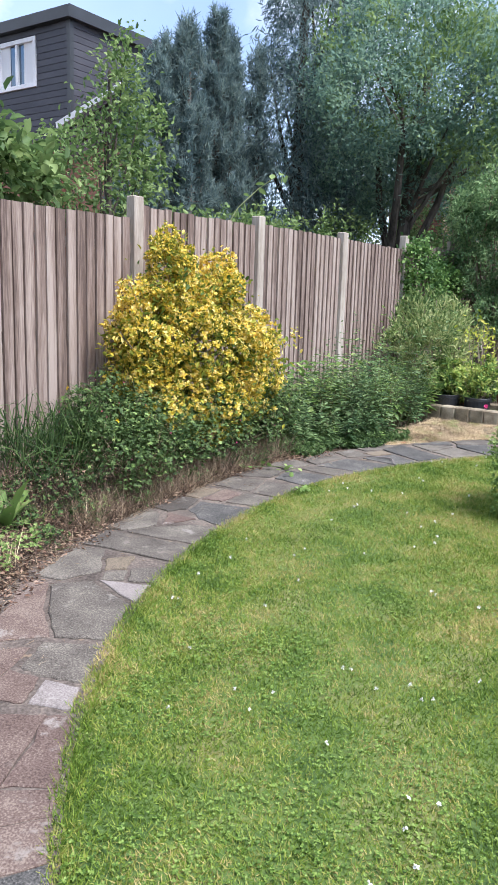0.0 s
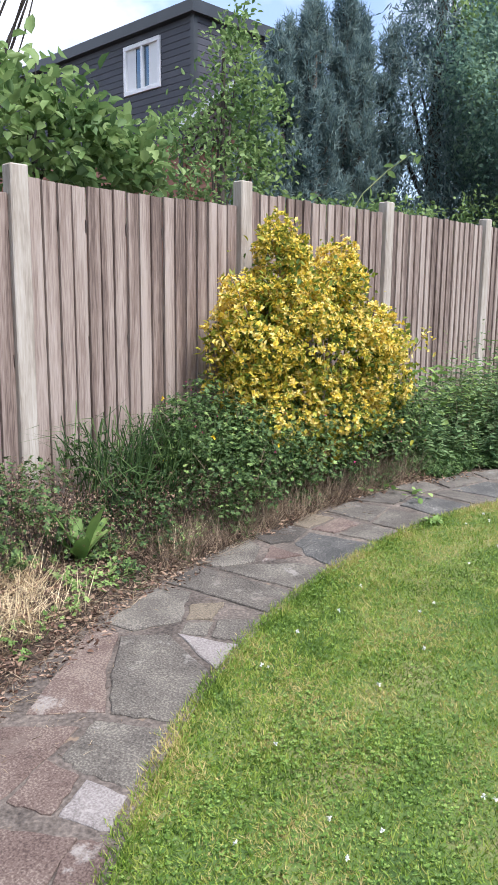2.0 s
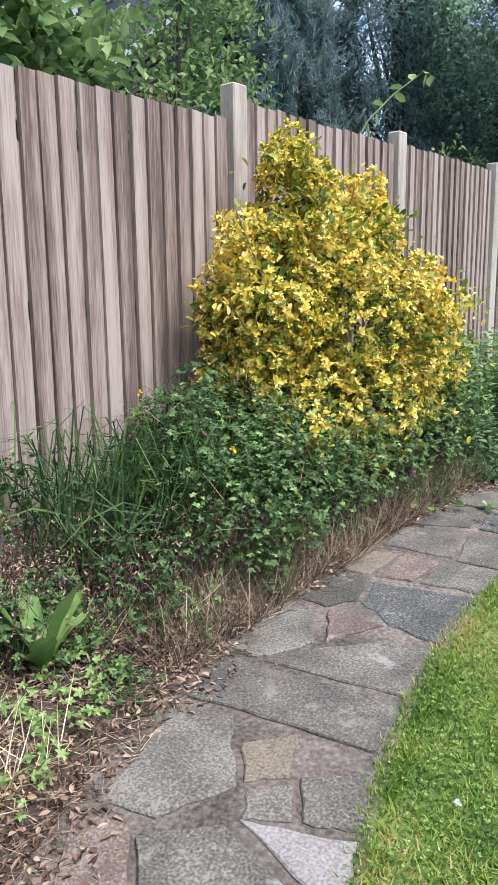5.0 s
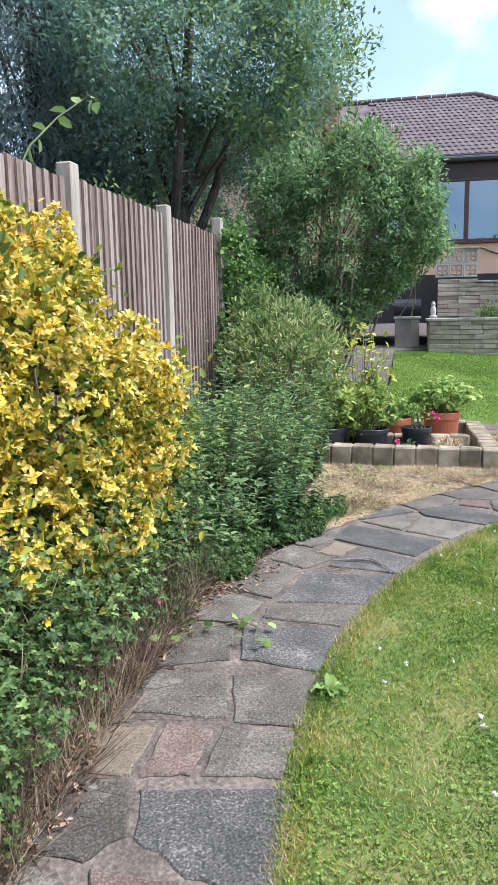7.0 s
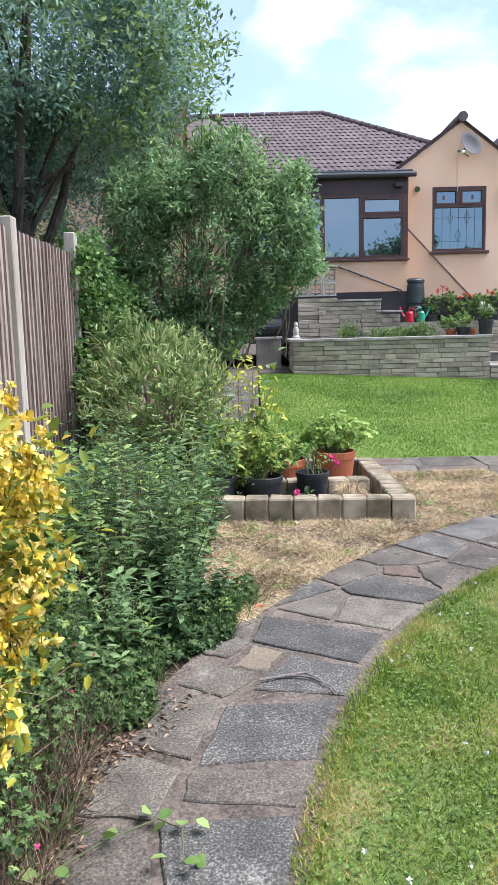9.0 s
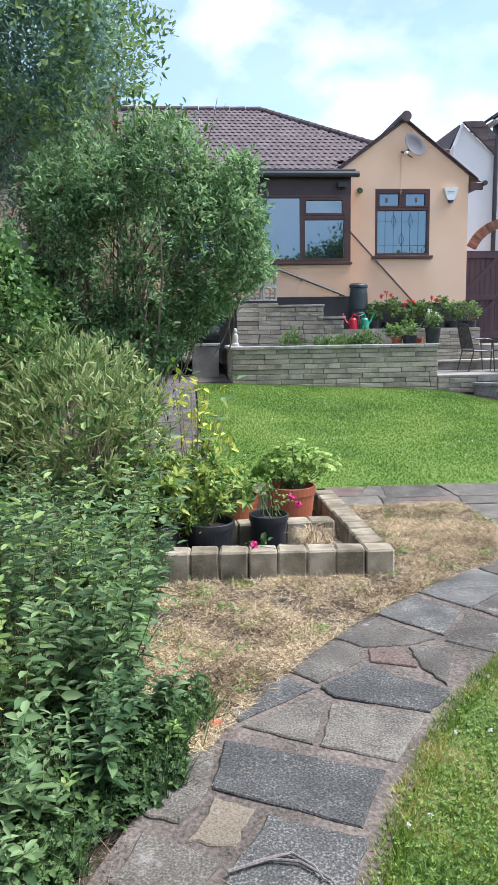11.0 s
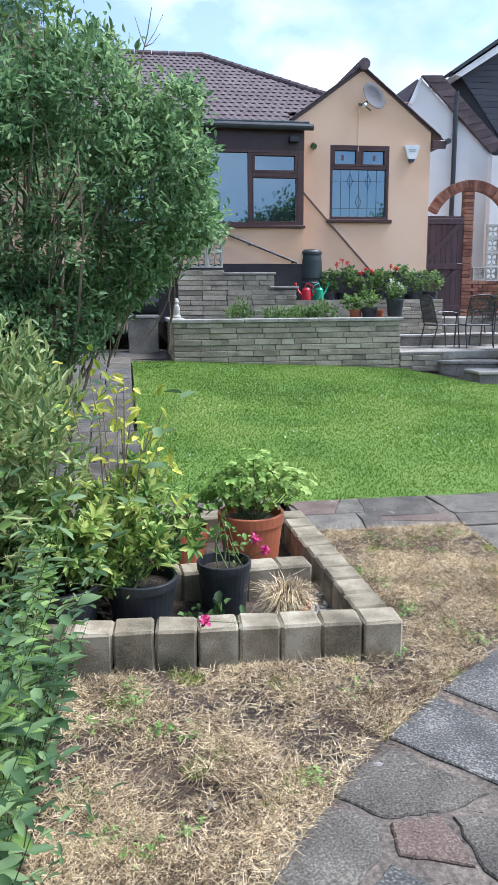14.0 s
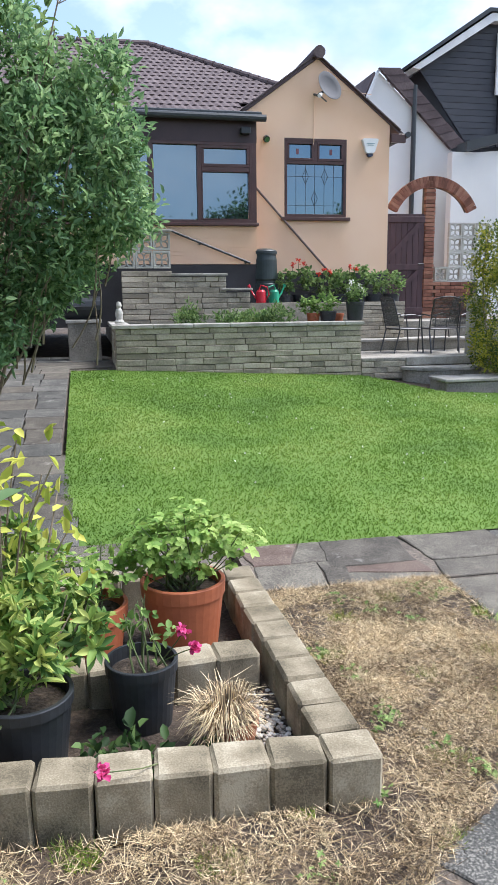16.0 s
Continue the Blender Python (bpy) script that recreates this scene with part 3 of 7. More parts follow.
turf("grass", 16000, -2.8, 0.5, 0.5, 8.6, lambda x, y: np.abs(np.hypot(x - LC[0], y - LC[1]) - LR + 0.03) < 0.05, 0.045, 0.006, M_GRASS, "longer grass fringe along the lawn's edge", lean=0.7)
turf("grass", 210000, -2.7, 6, 11.2, 18.5, in_far, 0.026, 0.009, M_GRASSFAR, "short bright green grass of the upper lawn", lean=0.9, dz=0.014)
turf("straw", 90000, -3.0, -0.3, 7, 10.65, in_island, 0.056, 0.0026, M_STRAW, "dry straw-coloured dead grass stalks", lean=3.2, dz=0.02,
     weight=lambda x, y: np.clip(0.6 + 0.5 * np.sin(x * 4.1 + 1 + np.sin(y * 3)) * np.sin(y * 5.3 + 2 * np.sin(x * 2.7)) + 0.35 * np.sin(x * 17 + 3 * np.sin(y * 7)) * np.sin(y * 15 + x * 4), 0.16, 1))
turf("grass", 4500, -3.0, -0.3, 7, 10.65, lambda x, y: in_island(x, y) & (np.sin(x * 9.1 + 2 + np.sin(y * 5)) * np.sin(y * 10.3 + 1 + np.sin(x * 7)) > 0.8), 0.045, 0.006, M_GRASS, "green weed tufts among the dead grass", lean=0.8)

# small green weeds in the dead grass
wc = scatter(34, -2.9, -0.4, 7.3, 10.5, in_island)
wi = rng.integers(0, len(wc), 620)
wp = np.stack([wc[wi, 0] + rng.normal(0, 0.03, 620), wc[wi, 1] + rng.normal(0, 0.03, 620), np.zeros(620)], 1)
wp[:, 2] = gz(wp[:, 0], wp[:, 1]) + rng.uniform(0.015, 0.05, 620)
v, f = lobed(wp, rng.normal(0, 0.4, wp.shape) + (0, 0, 1), rng.uniform(0.008, 0.022, 620), 4)
tagged(fast_mesh("small_weeds", v, f, M_LIGHTLEAF), "small bright green weeds in the dead grass", "weeds", kind="stuff")

# clover leaves and flowers in the lawn
q = scatter(16000, -2.7, 2.2, 0.2, 8.5, in_round, lambda x, y: (0.12 + 0.88 * (np.sin(x * 3.3 + 0.7 + np.sin(y * 2)) * np.sin(y * 2.9 + np.sin(x * 3)) > 0.1)) / (1 + 0.12 * ((x + 1) ** 2 + (y - 2.5) ** 2)))
q = np.concatenate([q, scatter(4500, -2.7, 0, 2.6, 8.4, lambda x, y: in_round(x, y) & (np.hypot(x - LC[0], y - LC[1]) > LR - 1.1), lambda x, y: 0.25 + 0.75 * (np.sin(x * 4 + y) * np.sin(y * 3.7) > -0.2))])
base = np.stack([q[:, 0], q[:, 1], gz(q[:, 0], q[:, 1]) + rng.uniform(0.01, 0.024, len(q))], 1)
base = np.repeat(base, 3, 0)
a = np.repeat(rng.uniform(0, 6.3, len(q)), 3) + np.tile((0, 2.1, 4.2), len(q))
ln = np.repeat(0.0088 * rng.uniform(0.6, 1.4, len(q)), 3)
v, f = simple_leaves(base, np.stack([np.cos(a), np.sin(a), 0.25 + 0 * a], 1), ln, ln * 0.9, 0.3)
tagged(fast_mesh("clover", v, f, M_CLOVER), "low green clover leaves in the lawn", "clover", kind="stuff")
q = scatter(260, -2.4, 2.6, 0.6, 8.4, in_round)
qb = scatter(70, -2.3, 4, 11.6, 18, in_far)
q = np.concatenate([q, qb])
base = np.repeat(np.stack([q[:, 0], q[:, 1], gz(q[:, 0], q[:, 1]) + 0.035], 1), 9, 0)
n = len(base)
v, f = leaf_arrays(base, rng.normal(0, 1, (n, 3)) + (0, 0, 0.4), 0.012, 0.008, 0.1)
tagged(fast_mesh("clover_flower", v, f, M_WHITEF), "small white clover flowers dotted over the grass", "flowers", kind="stuff")


# paths: a mortar bed with paving pieces on it
def arc(r, a):
    return LC[0] + r * math.cos(a), LC[1] + r * math.sin(a)


path = thing("pavement_round", "curved crazy-paved garden path of worn grey slabs", "path", kind="structure")
bm = bmesh.new()
A0, A1 = radians(262), radians(112)        # clockwise round the lawn
steps = 320
ring = []
for k in range(steps + 1):
    a = A0 + (A1 - A0) * k / steps
    row = []
    for j in range(22):
        c = arc(LR - 0.03 + (PR - LR + 0.06) * j / 21, a)
        row.append(bm.verts.new((*c, gz(*c) + 0.008 + float(lumps(c[0] * 5, c[1] * 5, 0.0012)))))
    ring.append(row)
for q0, q1 in zip(ring, ring[1:]):
    for j in range(21):
        bm.faces.new((q0[j], q0[j + 1], q1[j + 1], q1[j]))
bmesh.ops.recalc_face_normals(bm, faces=bm.faces[:])
part("mortar_bed", bm, M_JOINT, path)


def slab_piece(parent, corners, material, top=0.016, gap=0.004, seed=0):
    """A flat stone on an outline, with an uneven edge; joints stay open by gap."""
    r = random.Random(seed)
    cx, cy = sum(p[0] for p in corners) / len(corners), sum(p[1] for p in corners) / len(corners)
    poly = []
    for i, (x, y) in enumerate(corners):
        x2, y2 = corners[(i + 1) % len(corners)]
        for s in (0.0, 0.2, 0.4, 0.6, 0.8):
            px, py = x + (x2 - x) * s, y + (y2 - y) * s
            d = math.hypot(cx - px, cy - py) or 1
            k = (gap + r.uniform(0, 0.008)) / d
            jit = 0.007 if s else 0.004
            poly.append((px + (cx - px) * k + r.uniform(-jit, jit), py + (cy - py) * k + r.uniform(-jit, jit)))
    tx, ty, h = r.uniform(-0.006, 0.006), r.uniform(-0.006, 0.006), top + r.uniform(-0.001, 0.005)
    bm = prism(poly, lambda x, y: float(gz(x, y)) - 0.02, lambda x, y: float(gz(x, y)) + h + tx * (x - cx) + ty * (y - cy), bevel=0.005)
    return part("slab", bm, material, parent)


def polar(s, w):
    """s: metres along the lawn's edge from the point nearest the fence, w: 0 lawn side to 1 bed side."""
    return arc(LR + (PR - LR) * w, math.pi - s / LR)


# rows of stones at the two ends of the path: where each row ends on the lawn side and on the bed side, then its cuts (w at the near and far side) and materials
G, D, K, Wt, O = M_SLAB, M_SLABDARK, M_SLABPINK, M_SLABPALE, M_SLABOCHRE
ROWS = [
    (-5.6, -5.55, [], [G]), (-5.05, -5.15, [(.5, .45)], [G, K]), (-4.55, -4.6, [], [G]), (-4.1, -4.0, [(.4, .55)], [D, G]), (-3.65, -3.75, [], [D]),
    (-3.3, -3.2, [(.55, .5)], [K, G]), (-2.84, -2.8, [(.45, .5)], [K, G]),
    (3.96, 3.97, [], []), (4.45, 4.5, [(.5, .55)], [G, D]), (4.9, 4.95, [(.5, .45)], [K, G]), (5.5, 5.4, [(.55, .5)], [D, G]),
]
# crazy paving between them: each stone's corners as (s, w)
CRAZY_NEAR = [
    (Wt, (-2.57, .26), (-2.63, .03), (-2.8, .03), (-2.76, .29)), (K, (-2.5, .5), (-2.56, .29), (-2.76, .31), (-2.72, .55)),
    (G, (-2.25, .42), (-2.25, .02), (-2.6, .02), (-2.55, .28), (-2.48, .45)), (K, (-2.36, .85), (-2.3, .47), (-2.5, .5), (-2.72, .58), (-2.75, .92)),
    (G, (-1.66, .74), (-1.57, .46), (-1.8, .03), (-2.2, .02), (-2.2, .36), (-1.95, .56)), (K, (-1.62, 1.0), (-1.62, .78), (-1.93, .6), (-2.2, .4), (-2.28, .8)),
    (Wt, (-1.55, .43), (-1.55, .0), (-1.79, .0)), (G, (-1.36, .27), (-1.27, .01), (-1.52, .01), (-1.52, .2)), (O, (-1.27, .56), (-1.18, .36), (-1.37, .3), (-1.42, .46)),
    (G, (-1.44, .44), (-1.39, .28), (-1.52, .22), (-1.55, .41)), (G, (-1.15, .92), (-1.15, .66), (-1.28, .59), (-1.44, .48), (-1.6, .7), (-1.58, .95)),
]
CRAZY_MID = [
    (G, (-.88, .92), (-.93, .02), (-1.2, .02), (-1.13, .64), (-1.12, .92)), (G, (-.76, .62), (-.57, .24), (-.56, .02), (-.89, .02), (-.86, .72)),
    (G, (-.5, .7), (-.68, .55), (-.78, .65), (-.85, .76), (-.85, .96), (-.42, .94)), (K, (-.45, .65), (-.48, .32), (-.66, .52)),
    (D, (-.15, .59), (-.09, .0), (-.52, .0), (-.46, .3), (-.34, .53)), (G, (-.12, .95), (-.13, .62), (-.33, .56), (-.43, .68), (-.4, .92)),
    (G, (.18, .35), (.2, .02), (-.05, .01), (-.07, .36)), (K, (.17, .62), (.17, .38), (-.07, .4), (-.11, .61)), (O, (.1, .95), (.14, .65), (-.1, .65), (-.1, .95)),
    (G, (.5, .44), (.58, .02), (.23, .01), (.22, .32)), (G, (.44, .85), (.52, .48), (.23, .35), (.2, .82)),
]
CRAZY_BEND = [
    (D, (.88, .6), (1.0, .06), (.61, .02), (.62, .46)), (G, (.85, .95), (.86, .63), (.6, .5), (.48, .88)), (G, (1.14, .58), (1.28, .05), (1.04, .05), (1.0, .55)),
    (G, (1.2, .97), (1.15, .62), (.9, .63), (.88, .95)), (D, (1.55, .62), (1.74, .08), (1.32, .05), (1.18, .56)), (G, (1.6, .97), (1.55, .66), (1.2, .6), (1.24, .95)),
    (D, (2.03, .5), (2.03, .06), (1.78, .06), (1.7, .54)), (O, (2.05, .76), (2.04, .55), (1.86, .56), (1.84, .76)), (G, (1.84, .97), (1.8, .57), (1.6, .66), (1.64, .96)),
    (D, (2.33, .92), (2.4, .1), (2.07, .1), (2.08, .8)), (G, (2.26, 1.06), (2.28, .93), (2.06, .8), (1.9, .84), (1.9, 1.0)),
]
CRAZY_FAR = [
    (D, (2.5, 1.02), (2.85, 1.05), (2.8, .73), (2.45, .93)), (G, (2.44, .9), (2.73, .71), (2.74, .6), (2.44, .5)), (G, (2.74, .58), (2.83, .08), (2.46, .08), (2.44, .47)),
    (D, (3.09, .61), (3.07, .05), (2.86, .07), (2.78, .6), (2.83, .71)), (K, (3.24, .7), (3.35, .53), (3.2, .33), (3.13, .6)),
    (G, (2.9, 1.07), (3.21, 1.03), (3.23, .73), (3.1, .64), (2.85, .74)), (G, (3.25, 1.02), (3.57, .9), (3.53, .42), (3.36, .54), (3.25, .72)),
    (D, (3.6, .97), (3.92, .97), (3.9, .52), (3.58, .4)), (G, (3.36, .5), (3.49, .27), (3.12, .1), (3.2, .3)), (G, (3.9, .49), (3.93, .02), (3.55, .02), (3.53, .36)),
]
prev = (-6.1, -6.1)
count = 0
pr = random.Random(21)


def bed_side(s):
    """The ragged outer edge of the path."""
    return 1.0 + 0.06 * math.sin(s * 4.1) + 0.04 * math.sin(s * 9.7)


for s0, s1, cuts, mats in ROWS:
    ws = [(0.0, 0.0)] + cuts + [(bed_side(prev[1]), bed_side(s1))] if mats else []
    for (a0, a1), (b0, b1), m in zip(ws, ws[1:], mats):
        def near(w):
            return prev[0] + (prev[1] - prev[0]) * w

        def far(w):
            return s0 + (s1 - s0) * w
        if s1 - prev[1] < 0.02 and a0 > 0:
            continue
        quad = [polar(near(a0), a0), polar(near(b0), b0), polar(far(b1), b1), polar(far(a1), a1)]
        size = math.dist(quad[0], quad[2]) * math.dist(quad[1], quad[3])
        count += 1
        if size > 0.16 and pr.random() < 0.8 and m not in (D, Wt):
            # a broken stone: split across by a skewed crack
            i = pr.randrange(2)
            q = quad[i:] + quad[:i]
            u, v2 = pr.uniform(0.3, 0.7), pr.uniform(0.25, 0.75)
            p = (q[0][0] + (q[1][0] - q[0][0]) * u, q[0][1] + (q[1][1] - q[0][1]) * u)
            t = (q[3][0] + (q[2][0] - q[3][0]) * v2, q[3][1] + (q[2][1] - q[3][1]) * v2)
            slab_piece(path, [q[0], p, t, q[3]], m, gap=0.003, seed=count)
            slab_piece(path, [p, q[1], q[2], t], pr.choice((m, G, m)), gap=0.003, seed=count + 500)
        else:
            slab_piece(path, quad, m, seed=count)
    prev = (s0, s1)
for i, (m, *outline) in enumerate(CRAZY_NEAR + CRAZY_MID + CRAZY_BEND + CRAZY_FAR):
    slab_piece(path, [polar(*c) for c in outline], m, top=0.0155, gap=0.0, seed=900 + i)
# straw, crumbs and soil washed over the joints and the bed side
m = 5200
ls, lw = rng.uniform(-4.5, 4.6, m), 1.05 - np.abs(rng.normal(0, 0.3, m))
lr, la = LR + (PR - LR) * lw, math.pi - ls / LR
base = np.stack([LC[0] + lr * np.cos(la), LC[1] + lr * np.sin(la), 0 * la], 1)
base[:, 2] = gz(base[:, 0], base[:, 1]) + 0.017
keep = np.sin(ls * 9 + 3 * np.sin(lw * 7)) * np.sin(lw * 13 + 2 * np.sin(ls * 4)) > 0.25
base = base[keep]
v, f = blades(base, rng.normal(0, 1, base.shape) * (1, 1, 0.12), rng.uniform(0.015, 0.06, len(base)), 0.0028)
tagged(fast_mesh("path_litter", v, f, M_DRYTWIG), "dry straw and crumbs scattered over the paving", "litter", kind="stuff")

# straight paths: across below the upper lawn, up its side to the terrace, and beside the dead grass
cross = thing("pavement_cross", "straight path of grey flagstones along the upper lawn", "path", kind="structure")
bm = prism([(-1.5, 10.62), (6, 10.45), (6, 11.2), (-1.5, 11.34)], lambda x, y: float(gz(x, y)) - 0.05, lambda x, y: float(gz(x, y)) + 0.004)
prism([(-3.55, 10.62), (-1.56, 10.62), (-1.56, 11.34), (-2.45, 11.5), (-2.62, 14), (-2.6, 18.4), (-1.9, 18.46), (-1.9, 20.8), (-3.6, 20.8)], lambda x, y: float(gz(x, y)) - 0.05, lambda x, y: float(gz(x, y)) + 0.006, bm)
prism([(-0.41, 9.2), (0.35, 9.2), (0.35, 10.6), (-0.41, 10.61)], lambda x, y: float(gz(x, y)) - 0.05, lambda x, y: float(gz(x, y)) + 0.005, bm)
part("mortar_bed", bm, M_JOINT, cross)


def flag(parent, quad, mats, r):
    """A flagstone, as a rule broken across into two pieces."""
    global count
    count += 2
    if r.random() < 0.3:
        return slab_piece(parent, quad, r.choice(mats), seed=count)
    i = r.randrange(2)
    q = quad[i:] + quad[:i]
    u, w = r.uniform(0.15, 0.85), r.uniform(0.15, 0.85)
    a = (q[0][0] + (q[1][0] - q[0][0]) * u, q[0][1] + (q[1][1] - q[0][1]) * u)
    b = (q[3][0] + (q[2][0] - q[3][0]) * w, q[3][1] + (q[2][1] - q[3][1]) * w)
    slab_piece(parent, [q[0], a, b, q[3]], r.choice(mats), gap=0.002, seed=count)
    slab_piece(parent, [a, q[1], q[2], b], r.choice(mats), gap=0.002, seed=count + 1)


r = random.Random(5)
x = -1.5
while x < 5.6:
    w0 = r.uniform(0.4, 0.65)
    split = r.uniform(0.4, 0.6)
    ya, yb = 10.62 - 0.023 * (x + 1.5), 11.33 - 0.019 * (x + 1.5)
    t0, t1 = r.uniform(-0.1, 0.1), r.uniform(-0.08, 0.08)
    flag(cross, [(x, ya), (x + w0, ya), (x + w0 + t1, ya + (yb - ya) * split), (x + t0, ya + (yb - ya) * split)], [G, G, D, K], r)
    flag(cross, [(x + t0, ya + (yb - ya) * split), (x + w0 + t1, ya + (yb - ya) * split), (x + w0, yb), (x, yb)], [G, G, D, K], r)
    x += w0
y = 9.25
while y < 10.5:
    h = r.uniform(0.35, 0.5)
    flag(cross, [(-0.41, y), (0.33, y), (0.33, min(10.58, y + h)), (-0.41, min(10.58, y + h))], [G, D], r)
    y += h
y = 10.64
while y < 20.5:
    h = r.uniform(0.4, 0.6)
    xr = interp(y, (10.6, 11.3, 11.5, 14, 18.5, 18.6, 21), (-1.6, -1.6, -2.45, -2.63, -2.6, -1.95, -1.95))
    count += 2
    c = r.uniform(-3.2, -2.95)
    slab_piece(cross, [(c, y), (xr, y), (xr, y + h), (c, y + h)], r.choice([D, G, D]), seed=count)
    slab_piece(cross, [(-3.55, y), (c, y), (c, y + h), (-3.55, y + h)], r.choice([G, D]), seed=count + 1)
    y += h

# ---------- boundary fence ----------
FX = -4.4
POSTS = [5.0 + 1.93 * k for k in range(-5, 8)]
fence = thing("fence", "weathered grey-brown featheredge board fence with square posts", "fence", (0, 0, 0))
TOPS = {-5: 1.75, -4: 1.85, -3: 1.95, -2: 2.05, -1: 2.15, 0: 2.27, 1: 2.3, 2: 2.3, 3: 2.42, 4: 2.5, 5: 2.5, 6: 2.5}


def board_mesh(h, seed):
    r = random.Random(seed)
    bm = bmesh.new()
    vs = []
    for z in (0, h):
        j = r.uniform(-0.004, 0.004) if z else 0
        vs.append([bm.verts.new(c) for c in ((-0.012, 0.0, z), (-0.036, 0.0, z + j), (-0.02, 0.099, z + j), (-0.008, 0.099, z), (-0.008, 0.115, z), (-0.002, 0.115, z))])
    a, b = vs
    for k in range(6):
        bm.faces.new((a[k], a[(k + 1) % 6], b[(k + 1) % 6], b[k]))
    bm.faces.new(b)
    bm.faces.new(list(reversed(a)))
    for v in bm.verts:
        v.co.x = -v.co.x
    bmesh.ops.recalc_face_normals(bm, faces=bm.faces[:])
    me = bpy.data.meshes.new("board")
    bm.to_mesh(me)
    bm.free()
    me.materials.append(M_BOARD)
    return me


BOARD = [board_mesh(1.95, s) for s in range(5)]
r = random.Random(11)
for i, y in enumerate(POSTS):
    k = i - 5
    top = max(TOPS.get(k, 2.4), TOPS.get(k - 1, 1.7)) + 0.075
    bm = bmesh.new()
    box(bm, FX - 0.05, FX + 0.055, y - 0.06, y + 0.06, float(gz(FX, y)) - 0.1, top, bevel=0.008)
    part("post", bm, M_POST, fence)
    if k not in TOPS:
        continue
    panel = new("fence_panel")
    panel.parent = fence
    t = TOPS[k]
    bm = bmesh.new()
    for z in (t - 0.25, t - 1.0, t - 1.75):
        box(bm, FX - 0.03, FX + 0.008, y + 0.062, y + 1.868, z - 0.04, z + 0.04)
    box(bm, FX - 0.02, FX + 0.018, y + 0.062, y + 1.868, t - 2.1, t - 1.952, bevel=0.004)
    part("rail", bm, M_BOARD, panel)
    n = 17
    for j in range(n):
        ob = new("board", BOARD[r.randrange(5)])
        ob.parent = panel
        ob.matrix_basis = pose(FX, y + 0.06 + j * (1.81 - 0.118) / (n - 1), t - 1.95 + r.uniform(-0.008, 0.006), r.uniform(-0.25, 0.25), 0, 0)

# ---------- planter of concrete blocks ----------
def block_mesh(w, d, h, seed):
    r = random.Random(seed)
    bm = bmesh.new()
    box(bm, -w / 2, w / 2, -d / 2, d / 2, 0, h, bevel=0.012)
    for v in bm.verts:
        v.co += Vector((r.uniform(-1, 1), r.uniform(-1, 1), r.uniform(-1, 1))) * 0.003
    me = bpy.data.meshes.new("block")
    bm.to_mesh(me)
    bm.free()
    me.materials.append(M_KERB)
    return me


planter = thing("planter_wall", "low garden planter wall of weathered concrete blocks", "planter")
BLK = [block_mesh(0.178, 0.165, 0.225, s) for s in range(4)]
r = random.Random(3)


def block(x, y, z, rz):
    ob = new("block", BLK[r.randrange(4)])
    ob.parent = planter
    ob.matrix_basis = pose(x, y, z, r.uniform(-0.8, 0.8), r.uniform(-0.8, 0.8), rz + r.uniform(-1.5, 1.5))


for k in range(11):
    x = -1.575 - 0.183 * k
    block(x, 8.915 + 0.065 * (-1.48 - x), 0.052, -3.7)
for k in range(9):
    block(-1.585 - 0.004 * k, 9.1 + 0.183 * k, 0.052, 90)
for k in range(10):
    block(-1.78 - 0.183 * k, 10.66, 0.052, 0)
for x in (-1.81, -1.99, -2.33, -2.51, -2.7):
    block(x, 9.7, 0.045, 4)
tagged(sheet("ground_planter", np.arange(-3.5, -1.6, 0.06), np.arange(8.95, 10.65, 0.06), lambda x, y: gz(x, y) + 0.0 + lumps(x * 3, y * 3, 0.012), M_SOIL), "damp dark soil inside the block planter", "soil", kind="structure")

# ---------- terrace ----------
WY = 18.46
wall = thing("retaining_wall", "low retaining wall of pale reconstituted stone courses", "wall", kind="structure")
bm = boxes((-1.87, 1.97, WY + 0.03, WY + 0.22, 0.3, 1.26))
box(bm, -1.87, -1.7, WY + 0.2, 20.4, 0.3, 1.26)
part("mortar_core", bm, M_STONEJ, wall)


def stone_mesh(w, h, seed):
    r = random.Random(seed)
    bm = bmesh.new()
    box(bm, 0.003, w - 0.003, 0, 0.1, 0.003, h - 0.004, bevel=0.007)
    for v in bm.verts:
        v.co += Vector((r.uniform(-0.002, 0.002), r.uniform(-0.005, 0.005), r.uniform(-0.0015, 0.0015)))
    me = bpy.data.meshes.new("stone")
    bm.to_mesh(me)
    bm.free()
    me.materials.append(M_STONE)
    return me


STONES = {}


def stone_course(parent, x0, x1, y, z, h, seed, rz=0.0, along=(1, 0)):
    r = random.Random(seed)
    x = x0
    while x < x1 - 0.05:
        w = r.choice((0.22, 0.44, 0.44, 0.46, 0.46, 0.6))
        w = min(w, x1 - x) if x1 - x - w > 0.12 else x1 - x
        w = round(w, 2)
        key = (w, h, r.randrange(2))
        if key not in STONES:
            STONES[key] = stone_mesh(w, h, len(STONES))
        ob = new("stone", STONES[key])
        ob.parent = parent
        ob.matrix_basis = pose(x if along[0] else y, y + r.uniform(-0.006, 0.006) if along[0] else x, z, 0, 0, rz)
        x += w


